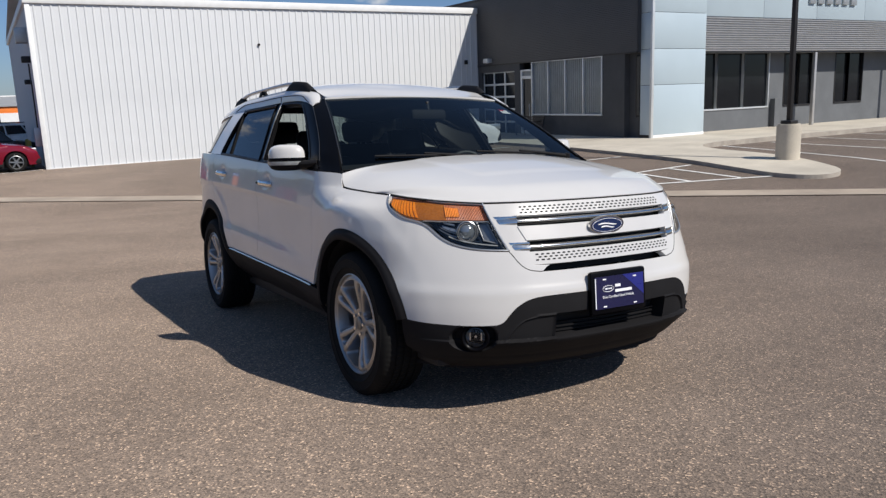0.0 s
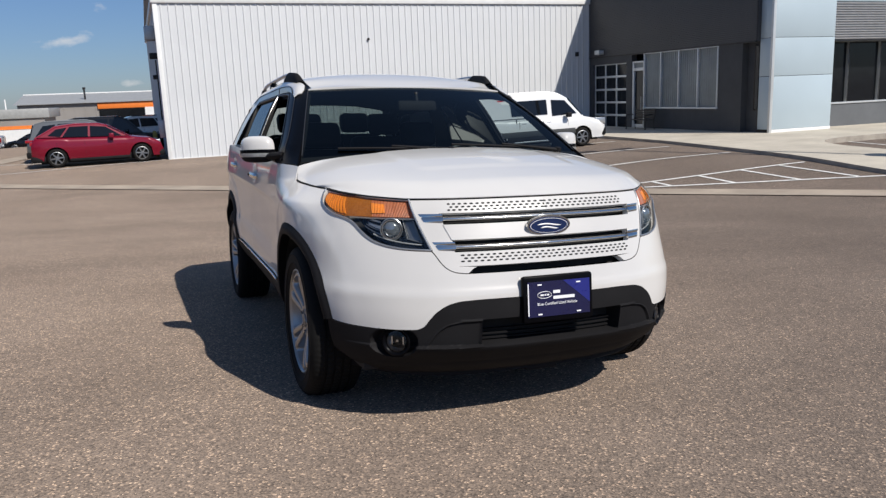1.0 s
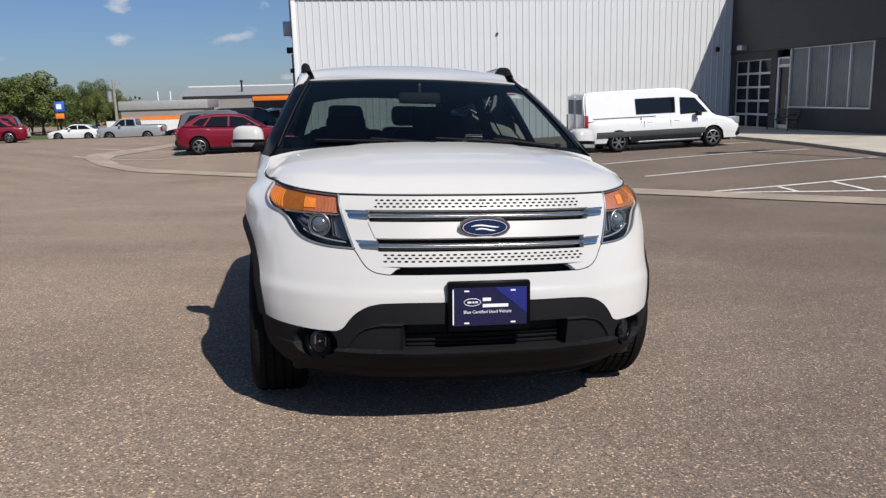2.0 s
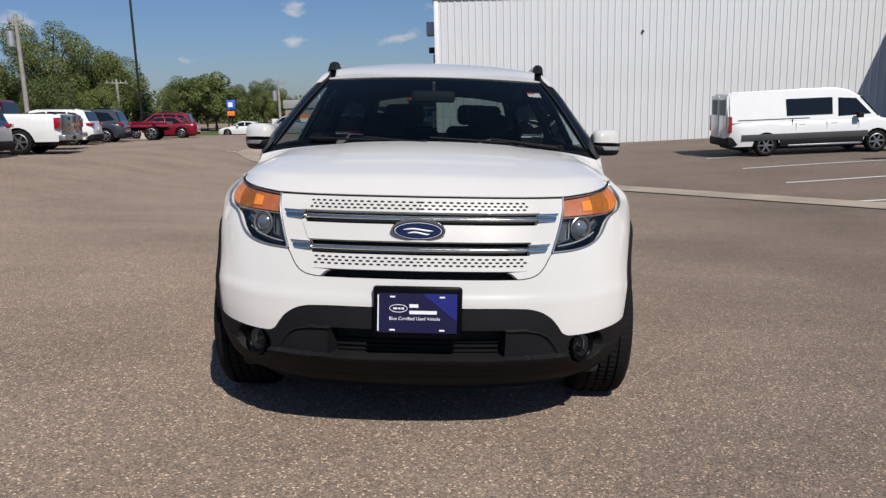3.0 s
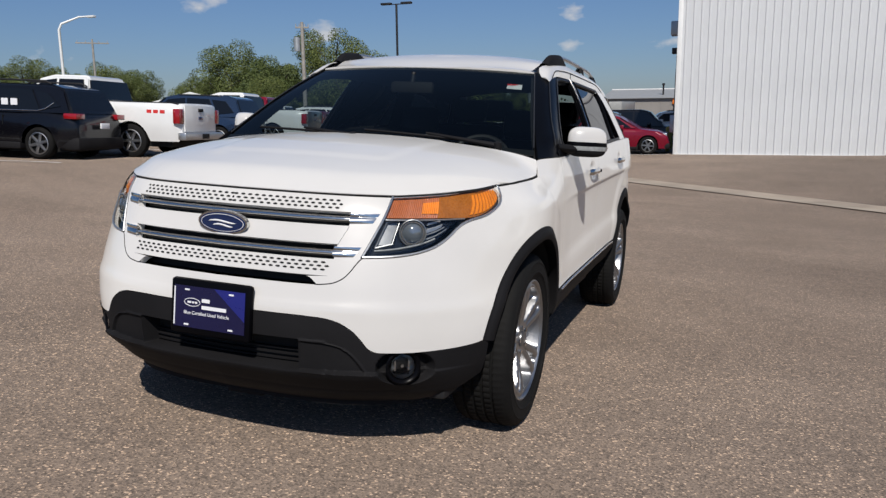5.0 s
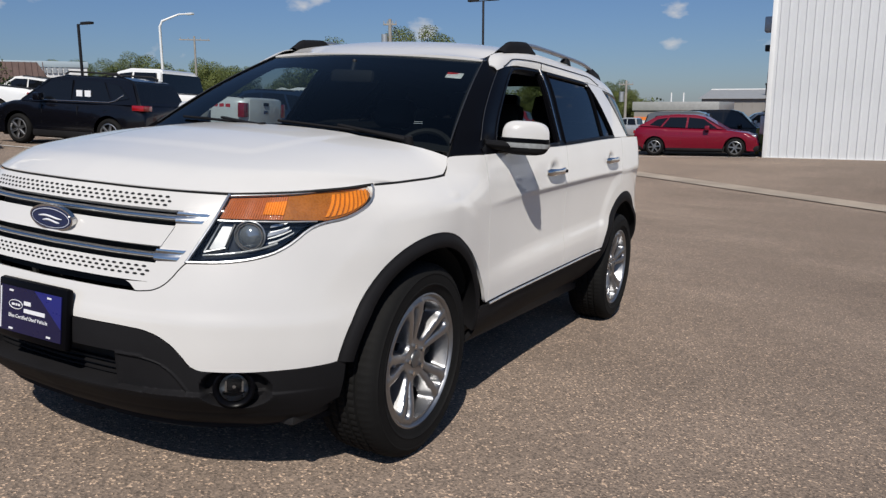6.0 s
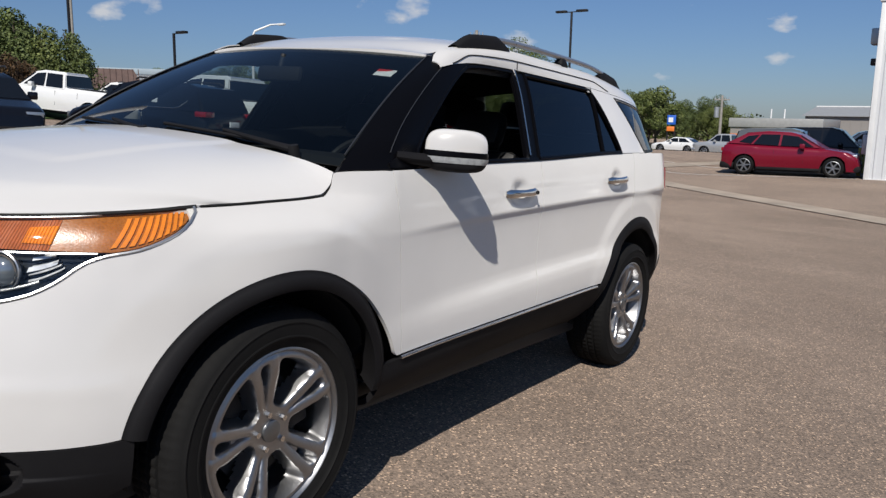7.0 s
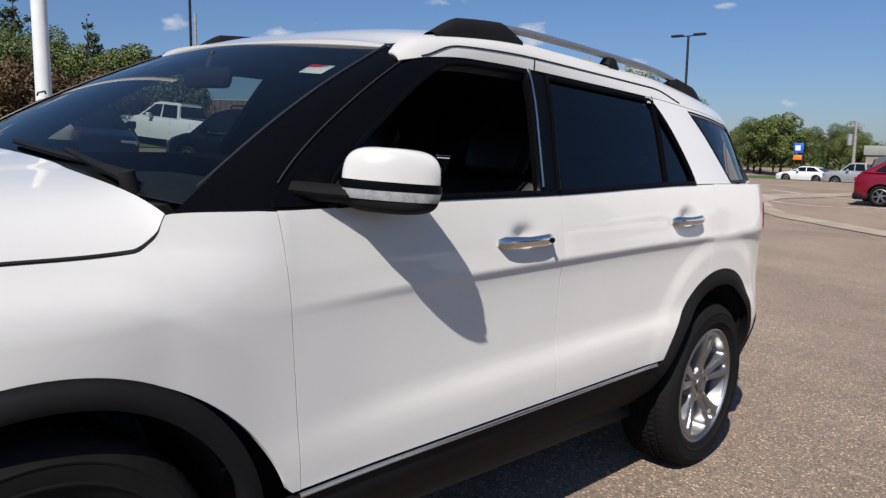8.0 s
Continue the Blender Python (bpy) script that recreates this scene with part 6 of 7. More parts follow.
def seat(x, y, w, z0=0.62):
    st = part("seat", boxed(x - w / 2, x + w / 2, y - 0.30, y + 0.26, z0 - 0.16, z0, 0.05), M_LEATHER, suv, "dark leather seat")
    mm = Matrix.Translation((x, y + 0.26, z0 - 0.06)) @ Matrix.Rotation(radians(-18), 4, "X")
    part("backrest", boxed(-w / 2, w / 2, -0.07, 0.07, 0, 0.62, 0.06, mm), M_LEATHER, st)
    for hx in ((0,) if w < 0.7 else (-w / 2 + 0.2, w / 2 - 0.2)):
        part("headrest", boxed(hx - 0.145, hx + 0.145, -0.06, 0.05, 0.635, 0.83, 0.05, mm), M_LEATHER, st)


for x in (0.38, -0.38):
    seat(x, 0.0, 0.57, 0.71)
for x in (0.38, -0.32):
    seat(x, 0.92, 0.64, 0.82)
for x in (0.3, -0.3):
    seat(x, 1.62, 0.50, 0.86)
bm = boxed(-0.13, 0.13, -0.02, 0.02, -0.035, 0.035, 0.02, Matrix.Translation((0, -0.60, 1.50)) @ Matrix.Rotation(radians(-8), 4, "X"))
rv = part("rear_view_mirror", bm, M_GAP, suv, "black rear-view mirror")
bm = bmesh.new()
rod(bm, (0, -0.60, 1.53), (0, -0.585, 1.585), 0.012)
part("mirror_stalk", bm, M_INTERIOR, rv)


# wheels
def make_wheel(scale_r=0.378):
    k = scale_r / 0.378
    rim = bmesh.new()
    lathe(rim, [(0.262, 0.108), (0.266, 0.114), (0.258, 0.117), (0.250, 0.108), (0.244, 0.085), (0.236, 0.05), (0.232, -0.10), (0.262, -0.11)], 60)
    bmesh.ops.recalc_face_normals(rim, faces=rim.faces)
    bmesh.ops.scale(rim, vec=(1, k, k), verts=rim.verts)
    wheel = part("wheel", rim, M_ALLOY, None, "five-twin-spoke silver alloy wheel with black tyre")
    # one of five sectors: a pair of spokes that part towards the rim, with a groove between them
    def blend(p, q, w):
        t = max(0.0, min(1.0, 0.5 + 0.5 * (q - p) / w))
        return lerp(q, p, t) - w * t * (1 - t)

    def face_x(r):
        return 0.084 + 0.030 * smooth(0.05, 0.23, r)

    def sector(u, v):
        r, phi = lerp(0.030, 0.252, v), radians(lerp(-36, 36, u))
        y, z = r * math.sin(phi), r * math.cos(phi)
        off = lerp(0.012, 0.039, smooth(0.05, 0.25, r))
        wide = lerp(0.0130, 0.0158, smooth(0.06, 0.23, r))
        ridge = abs(abs(y) - off) - wide
        d = blend(ridge, 0.231 - r, 0.022)
        d = blend(d, r - 0.072, 0.020)
        x = face_x(r) - 0.004 * (max(-1.0, min(1.0, (abs(y) - off) / wide)) ** 2) * smooth(0.07, 0.09, r)
        drop = 0.064 * smooth(0.0, 0.014, d)
        if abs(y) < off:
            groove = 0.014 * smooth(0.085, 0.12, r) + 0.050 * smooth(0.150, 0.168, r)
            drop = min(drop, groove) if d > 0 else drop
            drop = max(drop, 0.010 * smooth(0.006, 0.0, abs(y)) * smooth(0.08, 0.12, r) * smooth(0.225, 0.20, r))
        x -= 0.006 * smooth(0.236, 0.252, r)
        return Vector((x - drop, y, z))

    bm = bmesh.new()
    grid(bm, sector, 72, 62)
    bmesh.ops.delete(bm, geom=[f for f in bm.faces if max(v.co.x - face_x(math.hypot(v.co.y, v.co.z)) for v in f.verts) < -0.0605], context="FACES")
    bmesh.ops.recalc_face_normals(bm, faces=bm.faces)
    spoke = part("spoke", bm, M_ALLOY, wheel)
    for n in range(1, 5):
        c = new("spoke", spoke.data)
        c.parent = wheel
        c.matrix_basis = pose(0, 0, 0, 72 * n, 0, 0)
    tyre = bmesh.new()
    prof = [(0.252, -0.105), (0.262, -0.116), (0.30, -0.128), (0.330, -0.130), (0.352, -0.124), (0.368, -0.112), (0.376, -0.095)]
    for g in (-0.06, -0.02, 0.02, 0.06):
        prof += [(0.379, g - 0.007), (0.370, g - 0.004), (0.370, g + 0.004), (0.379, g + 0.007)]
    prof += [(0.376, 0.095), (0.368, 0.112), (0.352, 0.124), (0.343, 0.1275), (0.341, 0.130), (0.337, 0.130), (0.335, 0.1285), (0.322, 0.1295), (0.303, 0.1285), (0.301, 0.130), (0.297, 0.130), (0.295, 0.1265), (0.282, 0.121), (0.266, 0.117), (0.260, 0.112)]
    lathe(tyre, prof, 240)
    for v in tyre.verts:
        r = math.hypot(v.co.y, v.co.z)
        k = int(round(math.atan2(v.co.z, v.co.y) / (2 * math.pi / 240)))
        if abs(v.co.x) > 0.085 and r > 0.36 and k % 3 == 0:
            v.co.y, v.co.z = v.co.y * (1 - 0.0018 / r), v.co.z * (1 - 0.0018 / r)
        elif abs(v.co.x) < 0.07 and r > 0.376 and k % 3 == 0:
            v.co.y, v.co.z = v.co.y * (1 - 0.004 / r), v.co.z * (1 - 0.004 / r)
    bmesh.ops.recalc_face_normals(tyre, faces=tyre.faces)
    bmesh.ops.scale(tyre, vec=(1, k, k), verts=tyre.verts)
    part("tyre", tyre, M_RUBBER, wheel, "black rubber tyre")
    disc = lathe(bmesh.new(), [(0.165, 0.0), (0.165, 0.024), (0.09, 0.026), (0.09, 0.045), (0.0005, 0.045)], 40)
    part("brake_disc", disc, M_BRAKE, wheel)
    part("wheel_back", lathe(bmesh.new(), [(0.236, -0.03), (0.0005, -0.03)], 30), M_GAP, wheel)
    part("caliper", boxed(-0.01, 0.05, 0.10, 0.185, -0.07, 0.07, 0.012), M_BRAKE, wheel)
    cap = lathe(bmesh.new(), [(0.036, 0.080), (0.034, 0.090), (0.030, 0.0925), (0.0005, 0.094)], 24)
    part("centre_cap", cap, M_ALLOYDARK, wheel, "grey centre cap")
    for n in range(5):
        a = radians(72 * n + 90)
        bm = bmesh.new()
        c = Vector((0, 0.056 * math.cos(a), 0.056 * math.sin(a)))
        rod(bm, c + Vector((0.074, 0, 0)), c + Vector((0.094, 0, 0)), 0.0105, 0.0095, 6)
        part("lug_nut", bm, M_CHROME, wheel, "chrome lug nut")
    return wheel


first = make_wheel()
first.parent = suv
first.matrix_basis = pose(0.842, -1.447, 0.378, 15, 0, 0)
for x, y, a in ((0.842, 1.42, 0), (-0.842, -1.447, 55), (-0.842, 1.42, 10)):
    w = copy_thing(first, pose(x, y, 0.378, a, 0, 0 if x > 0 else 180))
    w.parent = suv

# ---- parked vehicles ----
M_VGLASS = dull(metal_paint("vehicle_glass", (0.006, 0.007, 0.009), 0.03, 0.0, 0.0), 0.5)
M_VWHITE = metal_paint("white_vehicle_paint", (0.78, 0.78, 0.77), 0.3, 1.0, 0.0)
M_VRED = metal_paint("red_vehicle_paint", (0.19, 0.002, 0.017), 0.25, 0.5, 0.1)
M_VBLACK = dull(metal_paint("black_vehicle_paint", (0.004, 0.004, 0.006), 0.25, 0.45, 0.0), 0.3)
M_VNAVY = metal_paint("navy_vehicle_paint", (0.018, 0.035, 0.075), 0.25, 1.0, 0.3)
M_VSLATE = metal_paint("slate_vehicle_paint", (0.045, 0.055, 0.07), 0.28, 1.0, 0.3)
M_VSILVER = metal_paint("silver_vehicle_paint", (0.45, 0.46, 0.47), 0.3, 1.0, 0.4)
M_VGREY = metal_paint("grey_vehicle_paint", (0.11, 0.115, 0.12), 0.3, 1.0, 0.3)


def small_wheel(r, w=0.24):
    bm = bmesh.new()
    prof = [(r * 0.68, -w / 2 + 0.01), (r * 0.84, -w / 2), (r * 0.97, -w / 2 + 0.03), (r, -w / 2 + 0.06), (r, w / 2 - 0.06), (r * 0.97, w / 2 - 0.03), (r * 0.84, w / 2), (r * 0.70, w / 2 - 0.008), (r * 0.66, w / 2 - 0.03), (r * 0.62, w / 2 - 0.07), (0.001, w / 2 - 0.07)]
    lathe(bm, prof, 28, Matrix.Rotation(radians(90), 4, "Z"))
    bmesh.ops.recalc_face_normals(bm, faces=bm.faces)
    wheel = part("wheel", bm, M_RUBBER, None)
    rim = bmesh.new()
    m = Matrix.Rotation(radians(90), 4, "Z")
    lathe(rim, [(r * 0.69, w / 2 - 0.012), (r * 0.64, w / 2 - 0.006), (r * 0.60, w / 2 - 0.04)], 28, m)
    for n in range(6):
        a = 2 * math.pi * n / 6
        rod(rim, m @ Vector((w / 2 - 0.03, 0.10 * r * math.cos(a), 0.10 * r * math.sin(a))), m @ Vector((w / 2 - 0.025, 0.62 * r * math.cos(a), 0.62 * r * math.sin(a))), 0.10 * r, 0.085 * r, 6)
    lathe(rim, [(0.2 * r, w / 2 - 0.05), (0.19 * r, w / 2 - 0.015), (0.001, w / 2 - 0.01)], 16, m)
    bmesh.ops.recalc_face_normals(rim, faces=rim.faces)
    part("rim", rim, M_ALLOY, wheel, "silver alloy rim")
    return wheel


def vehicle(name, label, m, paint, wid, low, cab, glass_sides, screens, wheels, r, lamps, clad=None, extra=None, roof_mat=None, category="car"):
    """A parked vehicle, nose along +x. low and cab: side outlines (x, z); glass_sides: window outlines; screens: front and rear glass as pairs of outline points."""
    v = thing(name, label, category, m, group="parked vehicles")
    hw = wid / 2
    zmin, zmax = min(p[1] for p in low), max(p[1] for p in low)
    xr, xf = min(p[0] for p in low), max(p[0] for p in low)

    def span(x):
        zs = []
        for (xa, za), (xb, zb) in zip(low, low[1:] + low[:1]):
            if xa != xb and min(xa, xb) <= x <= max(xa, xb):
                zs.append(lerp(za, zb, (x - xa) / (xb - xa)))
        return min(zs), max(zs)

    def tuck(z):
        k = (z - zmin) / (zmax - zmin)
        return 0.06 * (1 - smooth(0.0, 0.4, k)) + 0.012 * smooth(0.62, 0.70, k) + 0.035 * smooth(0.72, 1.0, k)

    # a loft of rounded sections, with the wheel arches cut into the flanks
    bm = bmesh.new()
    xs = sorted(set([xr + 0.001, xr + 0.02, xr + 0.05, xf - 0.001, xf - 0.02, xf - 0.05] + list(np.linspace(xr + 0.1, xf - 0.1, 76))))
    rings = []
    for x in xs:
        zl, zu = span(x)
        for xw in wheels:
            if abs(x - xw) < r + 0.065:
                zl = max(zl, min(zu - 0.12, r + math.sqrt((r + 0.065) ** 2 - (x - xw) ** 2)))
        over = max(0.0, (abs(x - (xr + xf) / 2) - (xf - xr) / 2 + 0.55) / 0.55)
        wx = hw * (1 - 0.15 * over**2.6)
        ring = []
        for k in (0.0, 0.12, 0.3, 0.5, 0.66, 0.72, 0.84, 0.93, 0.98, 1.0):
            z = lerp(zl, zu, k)
            drop = 0.07 * max(0.0, (k - 0.84) / 0.16) ** 2
            ring.append((wx - tuck(z) - drop, z))
        prof = [(-y, z) for y, z in ring] + [(-wx * 0.6, zu + 0.012), (0, zu + 0.018), (wx * 0.6, zu + 0.012)] + [(y, z) for y, z in ring[::-1]]
        rings.append([bm.verts.new((x, y, z)) for y, z in prof])
    for a, b in zip(rings, rings[1:]):
        for i in range(len(a) - 1):
            bm.faces.new((a[i], a[i + 1], b[i + 1], b[i]))
    bm.faces.new(rings[0])
    bm.faces.new(rings[-1][::-1])
    bmesh.ops.recalc_face_normals(bm, faces=bm.faces)
    body = part("body", bm, paint, v)
    z0, z1 = min(p[1] for p in cab), max(p[1] for p in cab)

    def half(z, out=0.0):
        k = (z - z0) / (z1 - z0)
        return hw - 0.06 - 0.17 * k - 0.06 * smooth(0.8, 1.0, k) + out

    bm = bmesh.new()
    L = [bm.verts.new((x, -half(z), z)) for x, z in cab]
    R = [bm.verts.new((x, half(z), z)) for x, z in cab]
    bm.faces.new(L)
    bm.faces.new(R[::-1])
    for i in range(len(cab)):
        j = (i + 1) % len(cab)
        bm.faces.new((L[j], L[i], R[i], R[j]))
    bmesh.ops.recalc_face_normals(bm, faces=bm.faces)
    es = [e for e in bm.edges if e.calc_face_angle(0) > 0.5 and max(q.co.z for q in e.verts) > z0 + 0.05]
    bmesh.ops.bevel(bm, geom=es, offset=0.06, segments=3, affect="EDGES")
    part("cabin", bm, roof_mat or paint, v)
    for poly in glass_sides:
        for side in (-1, 1):
            bm = bmesh.new()
            front = [bm.verts.new((x, side * half(z, 0.012), z)) for x, z in poly]
            back = [bm.verts.new((x, side * half(z, -0.03), z)) for x, z in poly]
            bm.faces.new(front)
            for i in range(len(poly)):
                j = (i + 1) % len(poly)
                bm.faces.new((front[i], front[j], back[j], back[i]))
            bmesh.ops.recalc_face_normals(bm, faces=bm.faces)
            part("side_window", bm, M_VGLASS, v)
    for (xa, za), (xb, zb) in screens:
        bm = bmesh.new()
        nrm = Vector((zb - za, 0, -(xb - xa))).normalized() * 0.014
        if nrm.x * (xa + xb) < 0 and abs(nrm.x) > 0.004:
            nrm = -nrm
        q = [Vector((xa, -half(za) + 0.06, za)), Vector((xa, half(za) - 0.06, za)), Vector((xb, half(zb) - 0.05, zb)), Vector((xb, -half(zb) + 0.05, zb))]
        f = [bm.verts.new(p + nrm) for p in q]
        b = [bm.verts.new(p - nrm * 2) for p in q]
        bm.faces.new(f)
        for i in range(4):
            j = (i + 1) % 4
            bm.faces.new((f[i], f[j], b[j], b[i]))
        bmesh.ops.recalc_face_normals(bm, faces=bm.faces)
        part("windscreen", bm, M_VGLASS, v)
    w0 = small_wheel(r)
    w0.parent = v
    first_x = wheels[0]
    w0.matrix_basis = pose(first_x, hw - 0.125, r, 0, 20, 0)
    for x in wheels:
        for side in (1, -1):
            if (x, side) == (first_x, 1):
                continue
            c = copy_thing(w0, pose(x, side * (hw - 0.125), r, 0, 35 * x, 0 if side > 0 else 180))
            c.parent = v
    for x in wheels:
        for side in (1, -1):
            bm = bmesh.new()
            pro = [bm.verts.new((x + (r + 0.085) * math.cos(a), side * (hw - 0.26), max(zmin + 0.02, r + (r + 0.085) * math.sin(a)))) for a in np.linspace(0, math.pi, 18)]
            bm.faces.new(pro if side < 0 else pro[::-1])
            part("wheel_well", bm, M_GAP, v)
    for side in (1, -1):
        for (x0, x1, y0, y1, za, zb, mt) in lamps:
            lo_y, hi_y = sorted((side * y0, side * y1))
            part("lamp", boxed(x0, x1, lo_y, hi_y, za, zb, 0.015), mt, v)
        sy = side * (hw + 0.02)
        mx = max(p[0] for p in cab) - 0.75
        part("door_mirror", boxed(mx - 0.10, mx + 0.08, min(sy, sy + side * 0.18), max(sy, sy + side * 0.18), z0 + 0.03, z0 + 0.20, 0.03), M_CLAD if category == "van" else paint, v)
        for hx in (mx - 0.85, mx - 1.85):
            if hx > xr + 0.6:
                part("door_handle", boxed(hx, hx + 0.2, min(side * (hw - 0.045), side * (hw - 0.02)), max(side * (hw - 0.045), side * (hw - 0.02)), z0 - 0.13, z0 - 0.10, 0.008), M_CHROME if paint is M_VWHITE else M_VGLASS, v)
        for dx in (mx + 0.02, mx - 0.98, mx - 1.95):
            if dx > xr + 0.9:
                part("door_seam", boxed(dx, dx + 0.008, min(side * (hw - 0.03), side * (hw - 0.004)), max(side * (hw - 0.03), side * (hw - 0.004)), zmin + 0.25, z0 - 0.05), M_GAP, v)
    if clad:
        za, zb = clad
        part("lower_cladding", boxed(max(xr + 0.9, min(wheels) + r + 0.08), min(xf - 0.9, max(wheels) - r - 0.08), -hw - 0.004, hw + 0.004, za, zb, 0.02), M_CLAD, v)
        part("front_bumper", boxed(xf - 0.5, xf + 0.03, -hw + 0.10, hw - 0.10, za, zb + 0.15, 0.08), M_CLAD, v)
        part("rear_bumper", boxed(xr - 0.03, xr + 0.5, -hw + 0.06, hw - 0.06, za, zb + 0.15, 0.08), M_CLAD, v)
    part("chassis", boxed(xr + 0.3, xf - 0.3, -hw + 0.2, hw - 0.2, zmin - 0.08, zmin + 0.15), M_GAP, v)
    if extra:
        extra(v, hw)
    return v


def on_lot(x, y, heading):
    """A pose on the lot for a vehicle that heads so many degrees from +x."""
    a = radians(heading)
    f, s = Vector((math.cos(a), math.sin(a), 0)), Vector((-math.sin(a), math.cos(a), 0))
    g = lambda v: gz(x + v.x, y + v.y)
    fx = Vector((f.x, f.y, (g(f * 1.4) - g(-f * 1.4)) / 2.8)).normalized()
    sx = Vector((s.x, s.y, (g(s * 0.8) - g(-s * 0.8)) / 1.6)).normalized()
    up = fx.cross(sx).normalized()
    sx = up.cross(fx)
    z = (g(f * 1.4) + g(-f * 1.4)) / 2
    m = Matrix((fx, sx, up)).transposed().to_4x4()
    m.translation = (x, y, z)
    return m


def suv_shape(s=1.0, h=1.68, L=4.55):
    a = L / 2
    low = [(-a, 0.32), (-a + 0.02, 0.62), (-a + 0.06, 0.98), (-a + 0.25, 1.03), (0.95, 1.02), (1.45, 1.00), (a - 0.25, 0.86), (a - 0.05, 0.70), (a, 0.45), (a - 0.06, 0.26), (-a + 0.1, 0.26)]
    cab = [(1.30, 1.00), (0.50, h - 0.09), (0.1, h), (-a + 0.75, h - 0.01), (-a + 0.38, h - 0.10), (-a + 0.12, 1.02)]
    g1 = [(0.95, 1.06), (0.40, h - 0.17), (-0.18, h - 0.12), (-0.22, 1.06)]
    g2 = [(-0.30, 1.06), (-0.26, h - 0.12), (-1.05, h - 0.14), (-1.30, 1.08)]
    g3 = [(-1.38, 1.09), (-1.14, h - 0.15), (-a + 0.75, h - 0.20), (-a + 0.42, 1.16)]
    scr = [((1.24, 1.03), (0.56, h - 0.12)), ((-a + 0.17, 1.10), (-a + 0.36, h - 0.14))]
    lamps = [(-a - 0.01, -a + 0.30, 0.60, 0.905, 0.90, 1.02, M_REDLENS), (a - 0.32, a - 0.10, 0.52, 0.84, 0.66, 0.80, M_SILVER)]
    return low, cab, [g1, g2, g3], scr, lamps


def suv_extra(v, hw):
    for sy in (-1, 1):
        bm = bmesh.new()
        tube(bm, [(0.1, sy * (hw - 0.30), 1.66), (0.0, sy * (hw - 0.30), 1.71), (-1.3, sy * (hw - 0.30), 1.70), (-1.45, sy * (hw - 0.30), 1.64)], 0.02)
        part("roof_rail", bm, M_POLE, v)
    part("plate", boxed(-2.30, -2.27, -0.16, 0.16, 0.70, 0.82, 0.005), M_PRINT, v)


def small_suv(name, label, m, paint, clad=(0.22, 0.36), L=4.55, h=1.68, wid=1.84, trim=False):
    low, cab, gl, scr, lamps = suv_shape(1.0, h, L)
    v = vehicle(name, label, m, paint, wid, low, cab, gl, scr, (L / 2 - 0.93, -L / 2 + 0.93), 0.35, lamps, clad, suv_extra)
    if trim:
        for sy in (-1, 1):
            bm = bmesh.new()
            tube(bm, [(0.95, sy * (wid / 2 - 0.062), 1.04), (-1.25, sy * (wid / 2 - 0.062), 1.06), (-1.42, sy * (wid / 2 - 0.075), 1.10), (-1.62, sy * (wid / 2 - 0.11), 1.24)], 0.010, 6)
            part("window_trim", bm, M_BRIGHT, v, "bright window trim")
            for x0 in (-0.75, -0.52):
                part("window_label", boxed(x0, x0 + 0.16, min(sy * (wid / 2 - 0.10), sy * (wid / 2 - 0.082)), max(sy * (wid / 2 - 0.10), sy * (wid / 2 - 0.082)), 1.16, 1.30), M_PRINT, v, "white paper window label")
    return v


